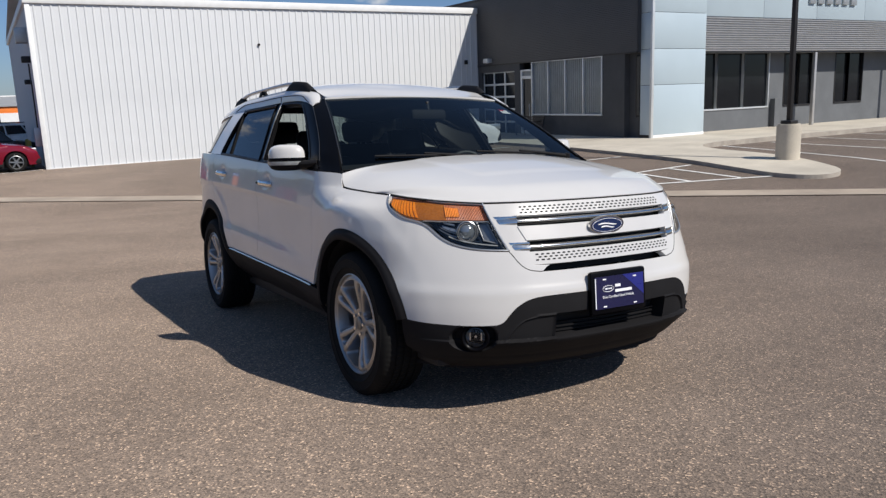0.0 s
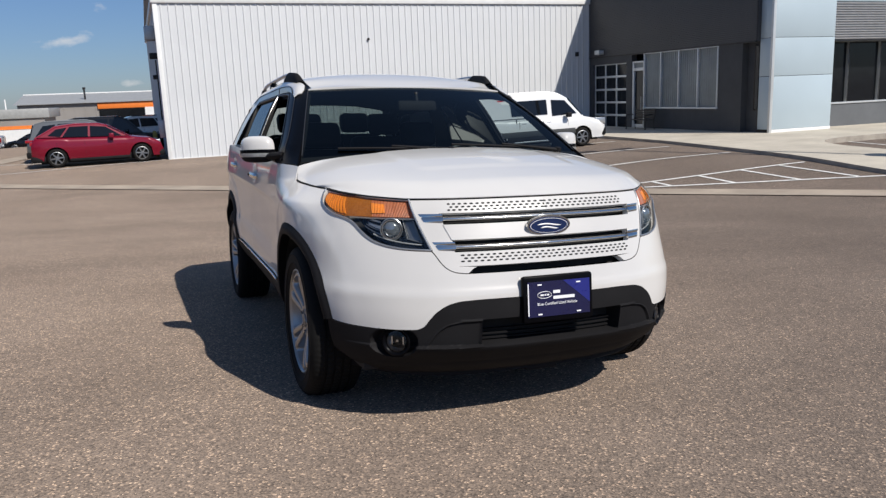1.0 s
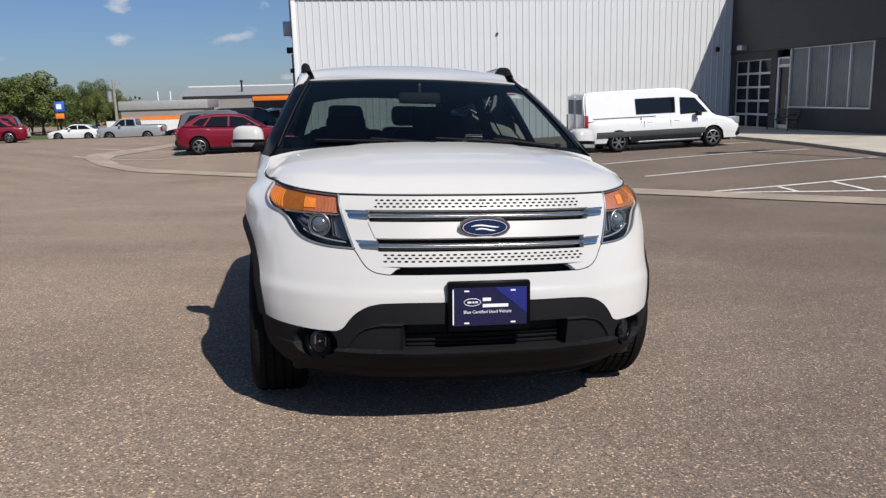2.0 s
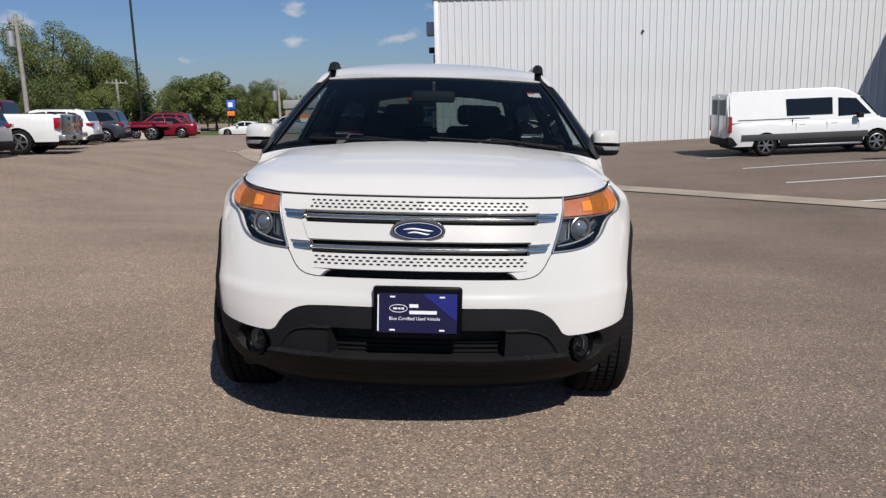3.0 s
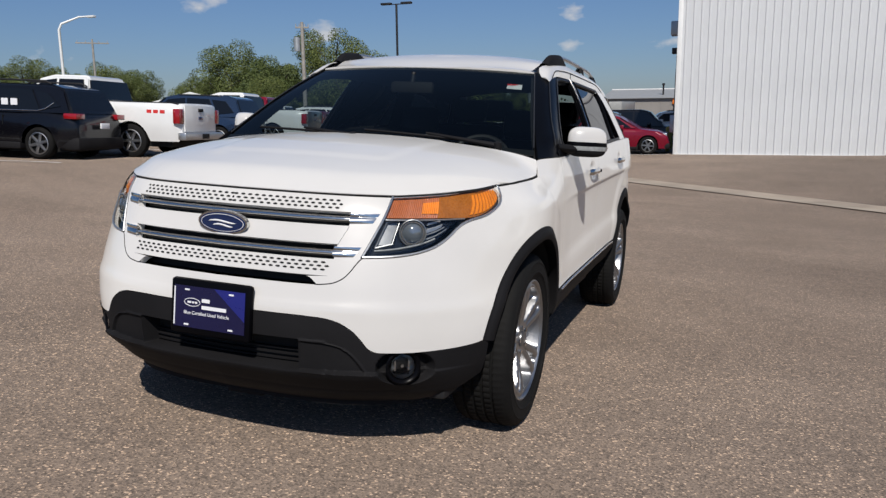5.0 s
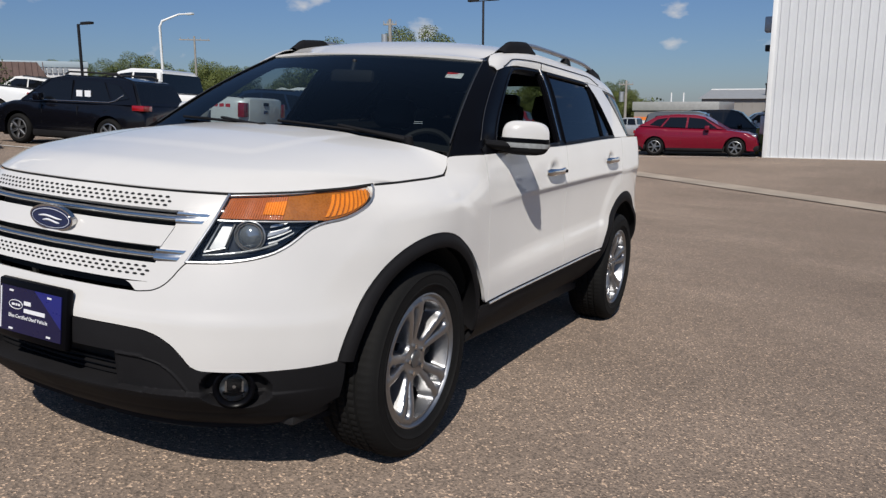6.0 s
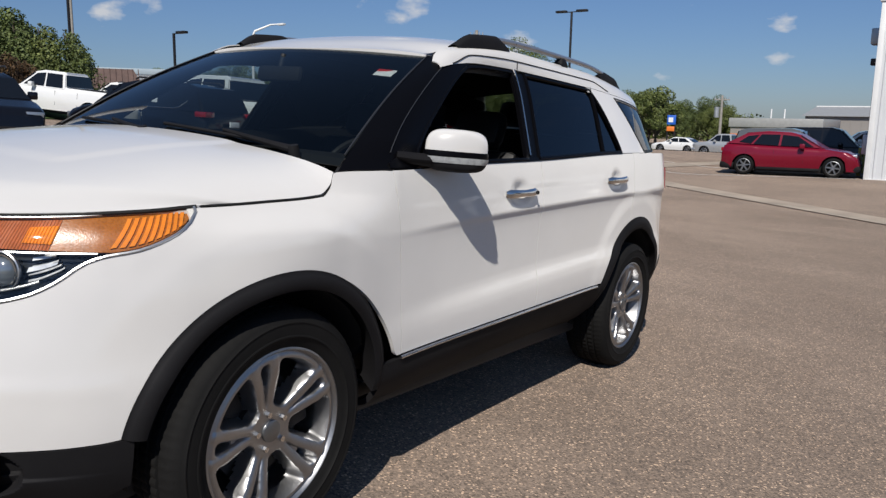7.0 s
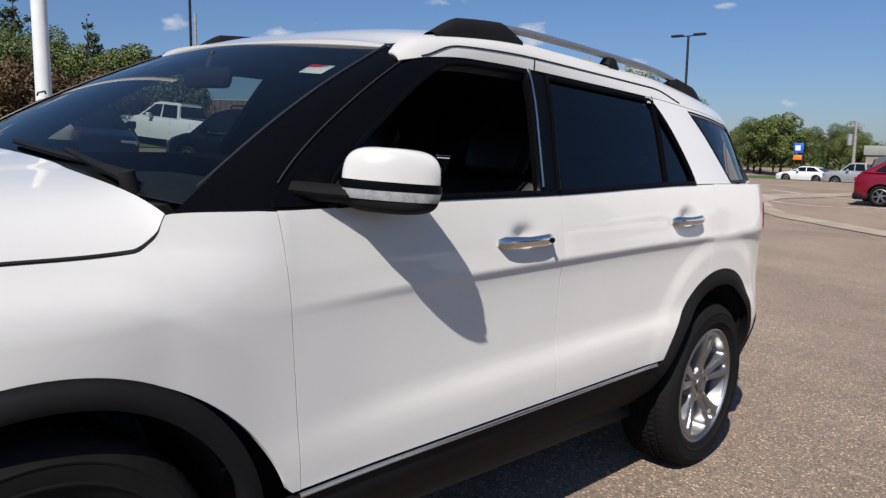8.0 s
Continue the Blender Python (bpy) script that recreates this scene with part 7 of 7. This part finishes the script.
def pickup(label, m, paint, L=5.9, tone=None, red_cover=False, fx=False):
    a = L / 2
    low = [(-a, 0.52), (-a, 1.28), (-a + 0.03, 1.32), (-0.55, 1.32), (-0.50, 1.28), (1.45, 1.26), (1.65, 1.22), (a - 0.25, 1.12), (a, 1.02), (a, 0.42), (a - 0.05, 0.36), (-a + 0.1, 0.42)]
    cab = [(1.55, 1.22), (0.85, 1.83), (0.5, 1.93), (-0.35, 1.93), (-0.50, 1.88), (-0.62, 1.26)]
    g1 = [(1.25, 1.30), (0.72, 1.78), (0.38, 1.83), (0.36, 1.30)]
    g2 = [(0.28, 1.30), (0.30, 1.83), (-0.34, 1.83), (-0.46, 1.30)]
    scr = [((1.48, 1.26), (0.88, 1.80)), ((-0.60, 1.36), (-0.51, 1.82))]
    lamps = [(-a - 0.015, -a + 0.16, 0.80, 1.02, 0.85, 1.20, M_REDLENS), (a - 0.22, a + 0.01, 0.62, 0.96, 0.82, 1.02, M_SILVER)]

    def extra(v, hw):
        tg = part("tailgate", boxed(-a - 0.025, -a + 0.03, -hw + 0.24, hw - 0.24, 0.66, 1.29, 0.015), tone or paint, v)
        part("tailgate_handle", boxed(-a - 0.045, -a - 0.02, -0.12, 0.12, 1.14, 1.22, 0.01), M_GAP, tg)
        part("tailgate_oval", boxed(-a - 0.035, -a - 0.02, -0.10, 0.10, 0.95, 1.03, 0.006), M_BADGE, tg)
        part("step_bumper", boxed(-a - 0.16, -a + 0.05, -hw + 0.02, hw - 0.02, 0.46, 0.64, 0.03), M_SILVER, v, "bright step bumper")
        part("bumper_plate", boxed(-a - 0.175, -a - 0.15, -0.17, 0.17, 0.49, 0.61, 0.004), M_GAP, v)
        bm = bmesh.new()
        box(bm, -a + 0.10, -0.70, -hw + 0.14, hw - 0.14, 1.318, 1.345, 0.01)
        part("bed_cover", bm, M_VRED if red_cover else M_GAP, v)
        part("grille", boxed(a - 0.05, a + 0.03, -0.62, 0.62, 0.70, 1.02, 0.02), M_ALLOYDARK, v)
        part("front_bumper", boxed(a - 0.2, a + 0.10, -hw + 0.04, hw - 0.04, 0.42, 0.64, 0.03), M_SILVER, v)
        if fx:
            for sy in (-1, 1):
                for k, q in enumerate((0.0, 0.17, 0.34)):
                    part("decal_bar", boxed(-a + 0.38 + q, -a + 0.50 + q, min(sy * (hw - 0.04), sy * (hw - 0.012)), max(sy * (hw - 0.04), sy * (hw - 0.012)), 1.08, 1.16), M_REDPRINT, v)
    return vehicle("pickup_truck", label, m, paint, 2.03, low, cab, [g1, g2], scr, (a - 1.0, -a + 1.28), 0.405, lamps, None, extra, category="truck")


HEAD = 190.4


def row(x, y, back, L):
    """A pose for a vehicle in the row whose tail stands at x, y."""
    a = radians(HEAD)
    return on_lot(x + math.cos(a) * (L / 2 - back), y + math.sin(a) * (L / 2 - back), HEAD)


small_suv("suv", "black compact SUV with red tail lamps parked in a row", row(-11.65, 9.2, 0, 4.4), M_VBLACK, L=4.4, h=1.64, trim=True)
pickup("white crew-cab pickup with red side decals parked in a row", row(-10.75, 11.5, 0, 5.9), M_VWHITE, fx=True)
small_suv("suv", "dark blue crossover parked between pickup trucks", row(-13.3, 17.8, 0, 4.75), M_VNAVY, L=4.75, h=1.72, wid=1.92)
pickup("white pickup with a grey tailgate parked in a row", row(-12.9, 21.0, 0, 5.9), M_VWHITE, tone=M_VGREY)
pickup("red pickup seen behind a white pickup", row(-14.6, 25.0, 0, 5.7), M_VRED, L=5.7, red_cover=True)
small_suv("suv", "white compact SUV with red tail lamps parked in a row", row(-16.7, 31.5, 0, 4.5), M_VWHITE, L=4.5)
small_suv("suv", "slate blue boxy wagon parked in a row", row(-17.1, 35.8, 0, 5.1), M_VSLATE, L=5.1, h=1.73, wid=1.92)
pickup("white pickup parked beyond the row", row(-24.0, 41.5, 0, 5.8), M_VWHITE, L=5.8)
pickup("white crew-cab pickup facing the street", on_lot(-28.4, 14.9, 205), M_VWHITE)
tagged_suv = small_suv("suv", "black crossover parked nose out with a red mirror tag", on_lot(-15.4, 5.3, -14), M_VBLACK, L=4.5, h=1.56, wid=1.86)
part("mirror_tag", boxed(0.985, 0.995, -0.16, -0.06, 1.16, 1.42, 0.002, Matrix.Translation((0.14, 0, 0))), M_REDPRINT, tagged_suv, "red hanging tag")

small_suv("suv", "white crossover parked near the street shops", on_lot(-33.5, 21.0, 205), M_VWHITE)


def sedan(label, m, paint, L=4.8):
    a = L / 2
    low = [(-a, 0.38), (-a + 0.02, 0.88), (-a + 0.12, 0.98), (-1.2, 0.99), (0.9, 0.95), (a - 0.5, 0.82), (a - 0.05, 0.66), (a, 0.40), (a - 0.06, 0.22), (-a + 0.1, 0.24)]
    cab = [(1.05, 0.93), (0.25, 1.36), (-0.1, 1.43), (-0.95, 1.40), (-1.35, 1.28), (-1.85, 0.98)]
    g1 = [(0.78, 0.99), (0.15, 1.32), (-0.30, 1.35), (-0.34, 1.0)]
    g2 = [(-0.42, 1.0), (-0.38, 1.35), (-0.95, 1.33), (-1.42, 1.02)]
    scr = [((1.0, 0.96), (0.30, 1.34)), ((-1.80, 1.01), (-1.36, 1.27))]
    lamps = [(-a - 0.01, -a + 0.22, 0.50, 0.88, 0.76, 0.92, M_REDLENS), (a - 0.34, a - 0.08, 0.50, 0.82, 0.60, 0.72, M_SILVER)]
    return vehicle("sedan", label, m, paint, 1.84, low, cab, [g1, g2], scr, (a - 0.92, -a + 1.0), 0.34, lamps)


sedan("silver sedan parked nose out at the lot's edge", on_lot(-16.4, 2.2, -10), M_VSILVER)
sedan("bright red sedan parked at the end of the row", row(-17.0, 47.0, 0, 4.8), M_VRED)
small_suv("suv", "dark red SUV parked behind a red sedan", row(-18.5, 51.0, 0, 4.7), M_VRED)

# black flatbed chassis truck
ft = thing("flatbed_truck", "small black chassis-cab truck with a red deck", "truck", row(-16.3, 39.8, 0, 5.0), group="parked vehicles")
part("frame", boxed(-2.4, 0.6, -0.45, 0.45, 0.55, 0.75, 0.02), M_CLAD, ft)
part("deck", boxed(-2.5, 0.4, -0.95, 0.95, 0.92, 1.05, 0.02), M_VRED, ft)
part("headboard", boxed(0.35, 0.45, -0.95, 0.95, 1.05, 1.75, 0.02), M_CLAD, ft)
bm = bmesh.new()
prism(bm, [(0.5, 0.6), (2.6, 0.6), (2.6, 1.1), (1.8, 1.25), (1.4, 1.85), (0.5, 1.9)], 1.9, Matrix.Translation((0, 0.95, 0)) @ Matrix.Rotation(radians(90), 4, "X"))
bmesh.ops.bevel(bm, geom=bm.edges[:], offset=0.05, segments=2, affect="EDGES")
part("cab", bm, M_VBLACK, ft)
w0 = small_wheel(0.40)
w0.parent = ft
w0.matrix_basis = pose(-1.6, 0.85, 0.40)
for x, sy in ((-1.6, -1), (1.8, 1), (1.8, -1)):
    c = copy_thing(w0, pose(x, sy * 0.85, 0.40, 0, 0, 0 if sy > 0 else 180))
    c.parent = ft

# cars at the end of the warehouse
def coupe_suv(label, m, paint):
    L, h, a = 4.72, 1.61, 2.36
    low = [(-a, 0.36), (-a + 0.02, 0.84), (-a + 0.08, 1.08), (-a + 0.30, 1.13), (0.85, 1.04), (1.30, 1.01), (a - 0.45, 0.92), (a - 0.10, 0.76), (a, 0.45), (a - 0.06, 0.24), (-a + 0.1, 0.28)]
    cab = [(1.25, 1.00), (0.40, 1.51), (0.05, 1.60), (-0.75, 1.63), (-1.45, 1.56), (-a + 0.10, 1.12)]
    g1 = [(0.85, 1.09), (0.32, 1.45), (-0.22, 1.51), (-0.26, 1.11)]
    g2 = [(-0.34, 1.11), (-0.30, 1.51), (-0.95, 1.51), (-1.22, 1.15)]
    g3 = [(-1.30, 1.16), (-1.05, 1.49), (-1.42, 1.44), (-1.72, 1.22)]
    scr = [((1.18, 1.0), (0.40, 1.48)), ((-a + 0.34, 1.14), (-1.40, 1.50))]
    lamps = [(-a - 0.01, -a + 0.18, 0.45, 0.80, 0.86, 1.0, M_REDLENS), (a - 0.42, a - 0.10, 0.52, 0.82, 0.72, 0.84, M_SILVER)]
    return vehicle("crossover", label, m, paint, 1.88, low, cab, [g1, g2, g3], scr, (1.53, -1.50), 0.36, lamps, (0.22, 0.32), None)


coupe_suv("deep red electric crossover parked beside the white warehouse", on_lot(-3.25, 30.4, 3) @ Matrix.Scale(1.06, 4), M_VRED)
small_suv("suv", "dark grey SUV with a roof rack parked behind a red crossover", on_lot(-3.9, 33.7, 3), M_VGREY, L=4.8, h=1.80, wid=1.92)
small_suv("suv", "black SUV parked in the warehouse row", on_lot(-2.75, 36.6, 3), M_VBLACK, L=4.9, h=1.85, wid=1.95)
small_suv("suv", "white compact SUV parked before the workshop", on_lot(-1.9, 45.0, 190), M_VWHITE)
pickup("silver crew-cab pickup parked across the far lot", on_lot(-14.6, 66.0, 178), M_VSILVER, L=5.4)
sedan("dark sedan parked in the far lot", on_lot(-9.7, 66.0, 178), M_VBLACK, 4.5)
sedan("white sedan parked far off by the trees", on_lot(-20.2, 70.0, 178), M_VWHITE, 4.5)

# white panel van
M_RUB = surface("grey_rub_plastic", (0.045, 0.047, 0.048), 0.6, vary=0.1)
def van(m):
    L, a = 5.75, 2.875
    low = [(-a, 0.42), (-a, 1.05), (-a + 0.02, 1.15), (1.7, 1.15), (1.9, 1.12), (a - 0.35, 0.98), (a - 0.05, 0.80), (a, 0.45), (a - 0.06, 0.30), (-a + 0.06, 0.34)]
    cab = [(1.95, 1.10), (1.30, 1.82), (0.95, 2.02), (0.5, 2.10), (-a + 0.12, 2.08), (-a + 0.02, 1.98), (-a + 0.0, 1.10)]
    g1 = [(1.62, 1.24), (1.16, 1.74), (0.62, 1.78), (0.60, 1.20)]
    g2 = [(0.42, 1.27), (0.42, 1.80), (-1.02, 1.80), (-1.02, 1.27)]
    scr = [((1.88, 1.16), (1.34, 1.80))]
    lamps = [(-a - 0.012, -a + 0.10, 0.88, 1.035, 0.80, 1.32, M_REDLENS), (a - 0.50, a - 0.06, 0.70, 0.98, 0.80, 1.02, M_SILVER)]

    def extra(v, hw):
        for sy in (-1, 1):
            lo, hi = sorted((sy * 0.06, sy * (hw - 0.22)))
            d = part("rear_door", boxed(-a - 0.02, -a + 0.02, lo, hi, 0.52, 1.98, 0.015), M_VWHITE, v)
            lo, hi = sorted((sy * 0.14, sy * (hw - 0.32)))
            part("door_window", boxed(-a - 0.03, -a - 0.005, lo, hi, 1.35, 1.85, 0.01), M_BLINDS, d)
            lo, hi = sorted((sy * (hw - 0.03), sy * (hw + 0.006)))
            part("side_rub_strip", boxed(-a + 0.4, a - 1.35, lo, hi, 0.52, 0.72, 0.012), M_RUB, v, "dark grey rub strip")
            part("door_rail", boxed(-a + 0.3, -0.3, min(sy * (hw - 0.09), sy * (hw - 0.05)), max(sy * (hw - 0.09), sy * (hw - 0.05)), 1.18, 1.192), M_GAP, v)
            part("door_seam", boxed(-0.86, -0.848, min(sy * (hw - 0.07), sy * (hw - 0.02)), max(sy * (hw - 0.07), sy * (hw - 0.02)), 0.5, 1.15), M_GAP, v)
        part("plate", boxed(-a - 0.035, -a - 0.01, -0.26, 0.05, 0.62, 0.74, 0.004), M_PRINT, v)
        part("sill_bar", boxed(-1.0, 1.3, -hw - 0.03, hw + 0.03, 0.30, 0.36, 0.02), M_SILVER, v)
    return vehicle("panel_van", "white panel van with dark side windows and grey rub strips", m, M_VWHITE, 2.06, low, cab, [g1, g2], scr, (1.82, -1.68), 0.355, lamps, (0.34, 0.52), extra, category="van")


van(on_lot(11.98, 20.9, -1.5))

# ---- trees ----
def leaf_material(name, dark, light):
    m, nt, b = nodes_of(name)
    g = nt.nodes.new("ShaderNodeNewGeometry")
    c = ramp(nt, g.outputs["Random Per Island"], [(0.0, dark), (0.6, tuple((p + q) / 2 for p, q in zip(dark, light))), (1.0, light)])
    # broad noise puts the light and shade of leaf masses into the colour
    c = mixc(nt, "MULTIPLY", 0.8, c, ramp(nt, noise_node(nt, 0.9, 3.0), [(0.35, (0.62, 0.66, 0.60)), (0.65, (1.30, 1.24, 1.15))]))
    oi = nt.nodes.new("ShaderNodeObjectInfo")
    c = mixc(nt, "MULTIPLY", 0.6, c, ramp(nt, oi.outputs["Random"], [(0.0, (0.62, 0.70, 0.62)), (1.0, (1.35, 1.22, 1.05))]))
    nt.links.new(c, b.inputs["Base Color"])
    b.inputs["Roughness"].default_value = 0.65
    b.inputs["Subsurface Weight"].default_value = 0.0
    return m


M_LEAF = leaf_material("broad_leaves", (0.062, 0.088, 0.022), (0.150, 0.182, 0.050))
M_CONIFER = leaf_material("conifer_needles", (0.014, 0.034, 0.012), (0.045, 0.075, 0.026))
M_RUST = leaf_material("rusty_leaves", (0.050, 0.030, 0.014), (0.13, 0.075, 0.035))
M_BARK = surface("bark", (0.075, 0.058, 0.045), 0.9, vary=0.3, scale=6, fine=40, relief=0.6, depth=0.02)


def leaf_cloud(blobs, count, size, rnd):
    """Many small leaf clumps over uneven rounded masses."""
    verts, faces = [], []
    total = sum(r * r for _, r in blobs)
    for c, r in blobs:
        for _ in range(int(count * r * r / total)):
            d = Vector((rnd.gauss(0, 1), rnd.gauss(0, 1), rnd.gauss(0, 1))).normalized()
            k = r * (0.55 + 0.5 * rnd.random() ** 0.6) * (1 + 0.18 * noise.noise(d * 2.5 + Vector(c)))
            p = Vector(c) + Vector((d.x, d.y, d.z * 0.85)) * k
            nrm = (d + Vector((rnd.gauss(0, 0.5), rnd.gauss(0, 0.5), rnd.gauss(0.25, 0.5)))).normalized()
            a = nrm.orthogonal().normalized()
            b = nrm.cross(a)
            t = rnd.random() * 6.28
            a, b = a * math.cos(t) + b * math.sin(t), b * math.cos(t) - a * math.sin(t)
            s = size * (0.6 + 0.8 * rnd.random())
            i = len(verts)
            verts += [p - a * s, p - b * s * 0.55 + nrm * s * 0.12, p + a * s, p + b * s * 0.6 - nrm * s * 0.1]
            faces.append((i, i + 1, i + 2, i + 3))
    me = bpy.data.meshes.new("crown")
    me.from_pydata([tuple(v) for v in verts], [], faces)
    return me


def tree(label, x, y, base, height, spread, seed, mat=None, kind="round", count=30000, leaf=0.082):
    rnd = random.Random(seed)
    ob = thing("tree", label, "tree", pose(x, y, base), group="trees beyond the lot")
    bm = bmesh.new()
    tr = height * 0.028
    top = height * (0.55 if kind == "round" else 0.95)
    pts = [(rnd.uniform(-0.02, 0.02) * height * k, rnd.uniform(-0.02, 0.02) * height * k, top * k) for k in np.linspace(0, 1, 6)]
    tube(bm, pts, [tr * (1 - 0.8 * k) for k in np.linspace(0, 1, 6)], 8)
    blobs = []
    if kind == "round":
        n = 24
        for k in range(n):
            a = 2 * math.pi * (k * 0.382) + rnd.random()
            z = height * (0.34 + 0.56 * (k + 0.5) / n)
            w = math.sin(math.pi * min(0.98, (z / height - 0.12) / 0.9)) ** 0.7
            rr = spread * w * (0.42 + 0.55 * rnd.random())
            c = (rr * math.cos(a), rr * math.sin(a), z)
            blobs.append((c, spread * (0.20 + 0.20 * rnd.random())))
            tube(bm, [(0, 0, z * 0.5), (c[0] * 0.5, c[1] * 0.5, z * 0.78), c], [tr * 0.45, tr * 0.3, tr * 0.1], 6)
        blobs.append(((0, 0, height * 0.6), spread * 0.62))
    else:
        n = 12
        for k in range(n):
            f = k / (n - 1)
            z = height * (0.08 + 0.90 * f)
            rr = spread * (1 - f) ** (0.8 if kind == "spruce" else 0.45) + 0.12
            for q in range(5 if kind == "spruce" else 3):
                a = rnd.random() * 6.28
                blobs.append(((rr * 0.55 * math.cos(a), rr * 0.55 * math.sin(a), z - rr * 0.12), rr * (0.5 + 0.2 * rnd.random())))
            tube(bm, [(0, 0, z), (rr * 0.7, 0, z - 0.1 * rr)], [tr * 0.3, tr * 0.1], 5)
    part("trunk", bm, M_BARK, ob)
    me = leaf_cloud(blobs, count, leaf, rnd)
    me.materials.append(mat or M_LEAF)
    c = new("crown", me)
    c.parent = ob
    return ob


G = -1.7
t_a = tree("tall leafy green tree with a broad uneven crown", -38.6, 70.4, G, 11.6, 4.6, 1)
t_b = tree("leafy green tree with a rounded crown", -44.0, 67.0, G, 8.4, 3.6, 2)
t_c = tree("full green tree with a lower crown", -50.3, 68.9, G, 10.2, 4.0, 3)
t_d = tree("slender dark green conifer tree", -33.1, 78.3, G, 7.3, 1.3, 4, M_CONIFER, "spruce", 4500, 0.12)
t_e = tree("young tree with an open crown", -26.6, 82.4, G, 6.8, 2.3, 5, None, "round", 6000, 0.12)


def again(src, x, y, s, turn, z=G):
    c = copy_thing(src, pose(x, y, z, 0, 0, turn))
    c.scale = (s, s, s)
    return c


for src, x, y, s, turn in ((t_b, -39.0, 81.3, 1.05, 40), (t_c, -35.0, 74.5, 0.85, 120), (t_a, -56.5, 71.0, 0.62, 200), (t_b, -53.0, 78.0, 0.8, 300), (t_c, -47.5, 74.0, 0.78, 80), (t_b, -36.5, 66.0, 0.72, 10), (t_c, -42.0, 62.5, 0.62, 170), (t_b, -62.0, 80.0, 0.78, 230), (t_c, -66.5, 81.7, 0.62, 20), (t_a, -70.0, 76.0, 0.72, 60), (t_c, -74.0, 75.3, 0.88, 280), (t_b, -77.6, 71.7, 1.0, 10), (t_a, -80.6, 68.4, 0.85, 140), (t_c, -83.5, 65.0, 0.85, 40), (t_a, -86.0, 60.0, 0.72, 260), (t_b, -76.0, 80.0, 1.0, 90), (t_a, -90.0, 66.0, 0.8, 300), (t_b, -30.0, 90.0, 0.75, 50), (t_c, -33.0, 92.0, 0.65, 190), (t_b, -27.5, 92.0, 0.66, 110), (t_c, -24.5, 96.0, 0.6, 30), (t_a, -36.0, 98.0, 0.55, 210), (t_b, -22.0, 92.0, 0.58, 60), (t_e, -30.0, 86.0, 0.95, 80), (t_b, -40.0, 90.0, 0.75, 220), (t_c, -45.0, 88.0, 0.7, 340), (t_b, -33.5, 68.5, 0.6, 130)):
    again(src, x, y, s, turn)

# hedge of clipped evergreens and other greenery by the street
h0 = tree("dense dark evergreen of a tall hedge", -32.9, 15.4, 1.2, 4.0, 1.5, 11, M_LEAF, "cone", 15000, 0.062)
for k, (x, y, s) in enumerate(((-32.5, 16.3, 1.0), (-32.0, 17.2, 0.95), (-33.3, 14.3, 1.05), (-33.6, 13.2, 1.1), (-34.0, 12.0, 1.05), (-34.3, 10.8, 1.1), (-34.6, 9.5, 1.0), (-34.8, 8.2, 1.1), (-35.0, 6.9, 1.05))):
    again(h0, x, y, s, 47 * k, 1.2)
r0 = tree("rust-leaved shrub before the hedge", -31.0, 12.6, 1.0, 3.0, 1.7, 12, M_RUST, "round", 9000, 0.06)
for k, (x, y, s) in enumerate(((-31.4, 10.8, 1.0), (-31.8, 9.0, 1.1), (-32.2, 7.2, 1.0), (-30.6, 14.0, 0.8))):
    again(r0, x, y, s, 67 * k, 1.0)
s0 = tree("dark blue-green spruce rising over the hedge", -52.8, 21.7, 1.0, 9.0, 2.2, 13, M_CONIFER, "spruce", 9000, 0.12)
again(s0, -55.5, 19.0, 1.05, 50, 1.0)
again(s0, -50.5, 16.0, 1.1, 150, 1.0)
again(t_b, -43.2, 19.4, 0.62, 30, 1.2)
again(t_b, -45.0, 15.5, 0.75, 80, 1.2)
again(t_e, -42.6, 20.0, 0.85, 200, 1.2)

# far woods
rnd = random.Random(7)
blobs = []
for k in range(150):
    a = radians(lerp(102, 168, k / 149.0) + rnd.uniform(-0.4, 0.4))
    d = rnd.uniform(120, 150)
    r = rnd.uniform(2.4, 4.2)
    blobs.append(((d * math.cos(a), d * math.sin(a), G + rnd.uniform(0.8, 3.2)), r))
me = leaf_cloud(blobs, 80000, 0.26, rnd)
me.materials.append(M_LEAF)
tagged(new("far_woods", me), "distant band of green woods behind the lot", "woods", kind="stuff")
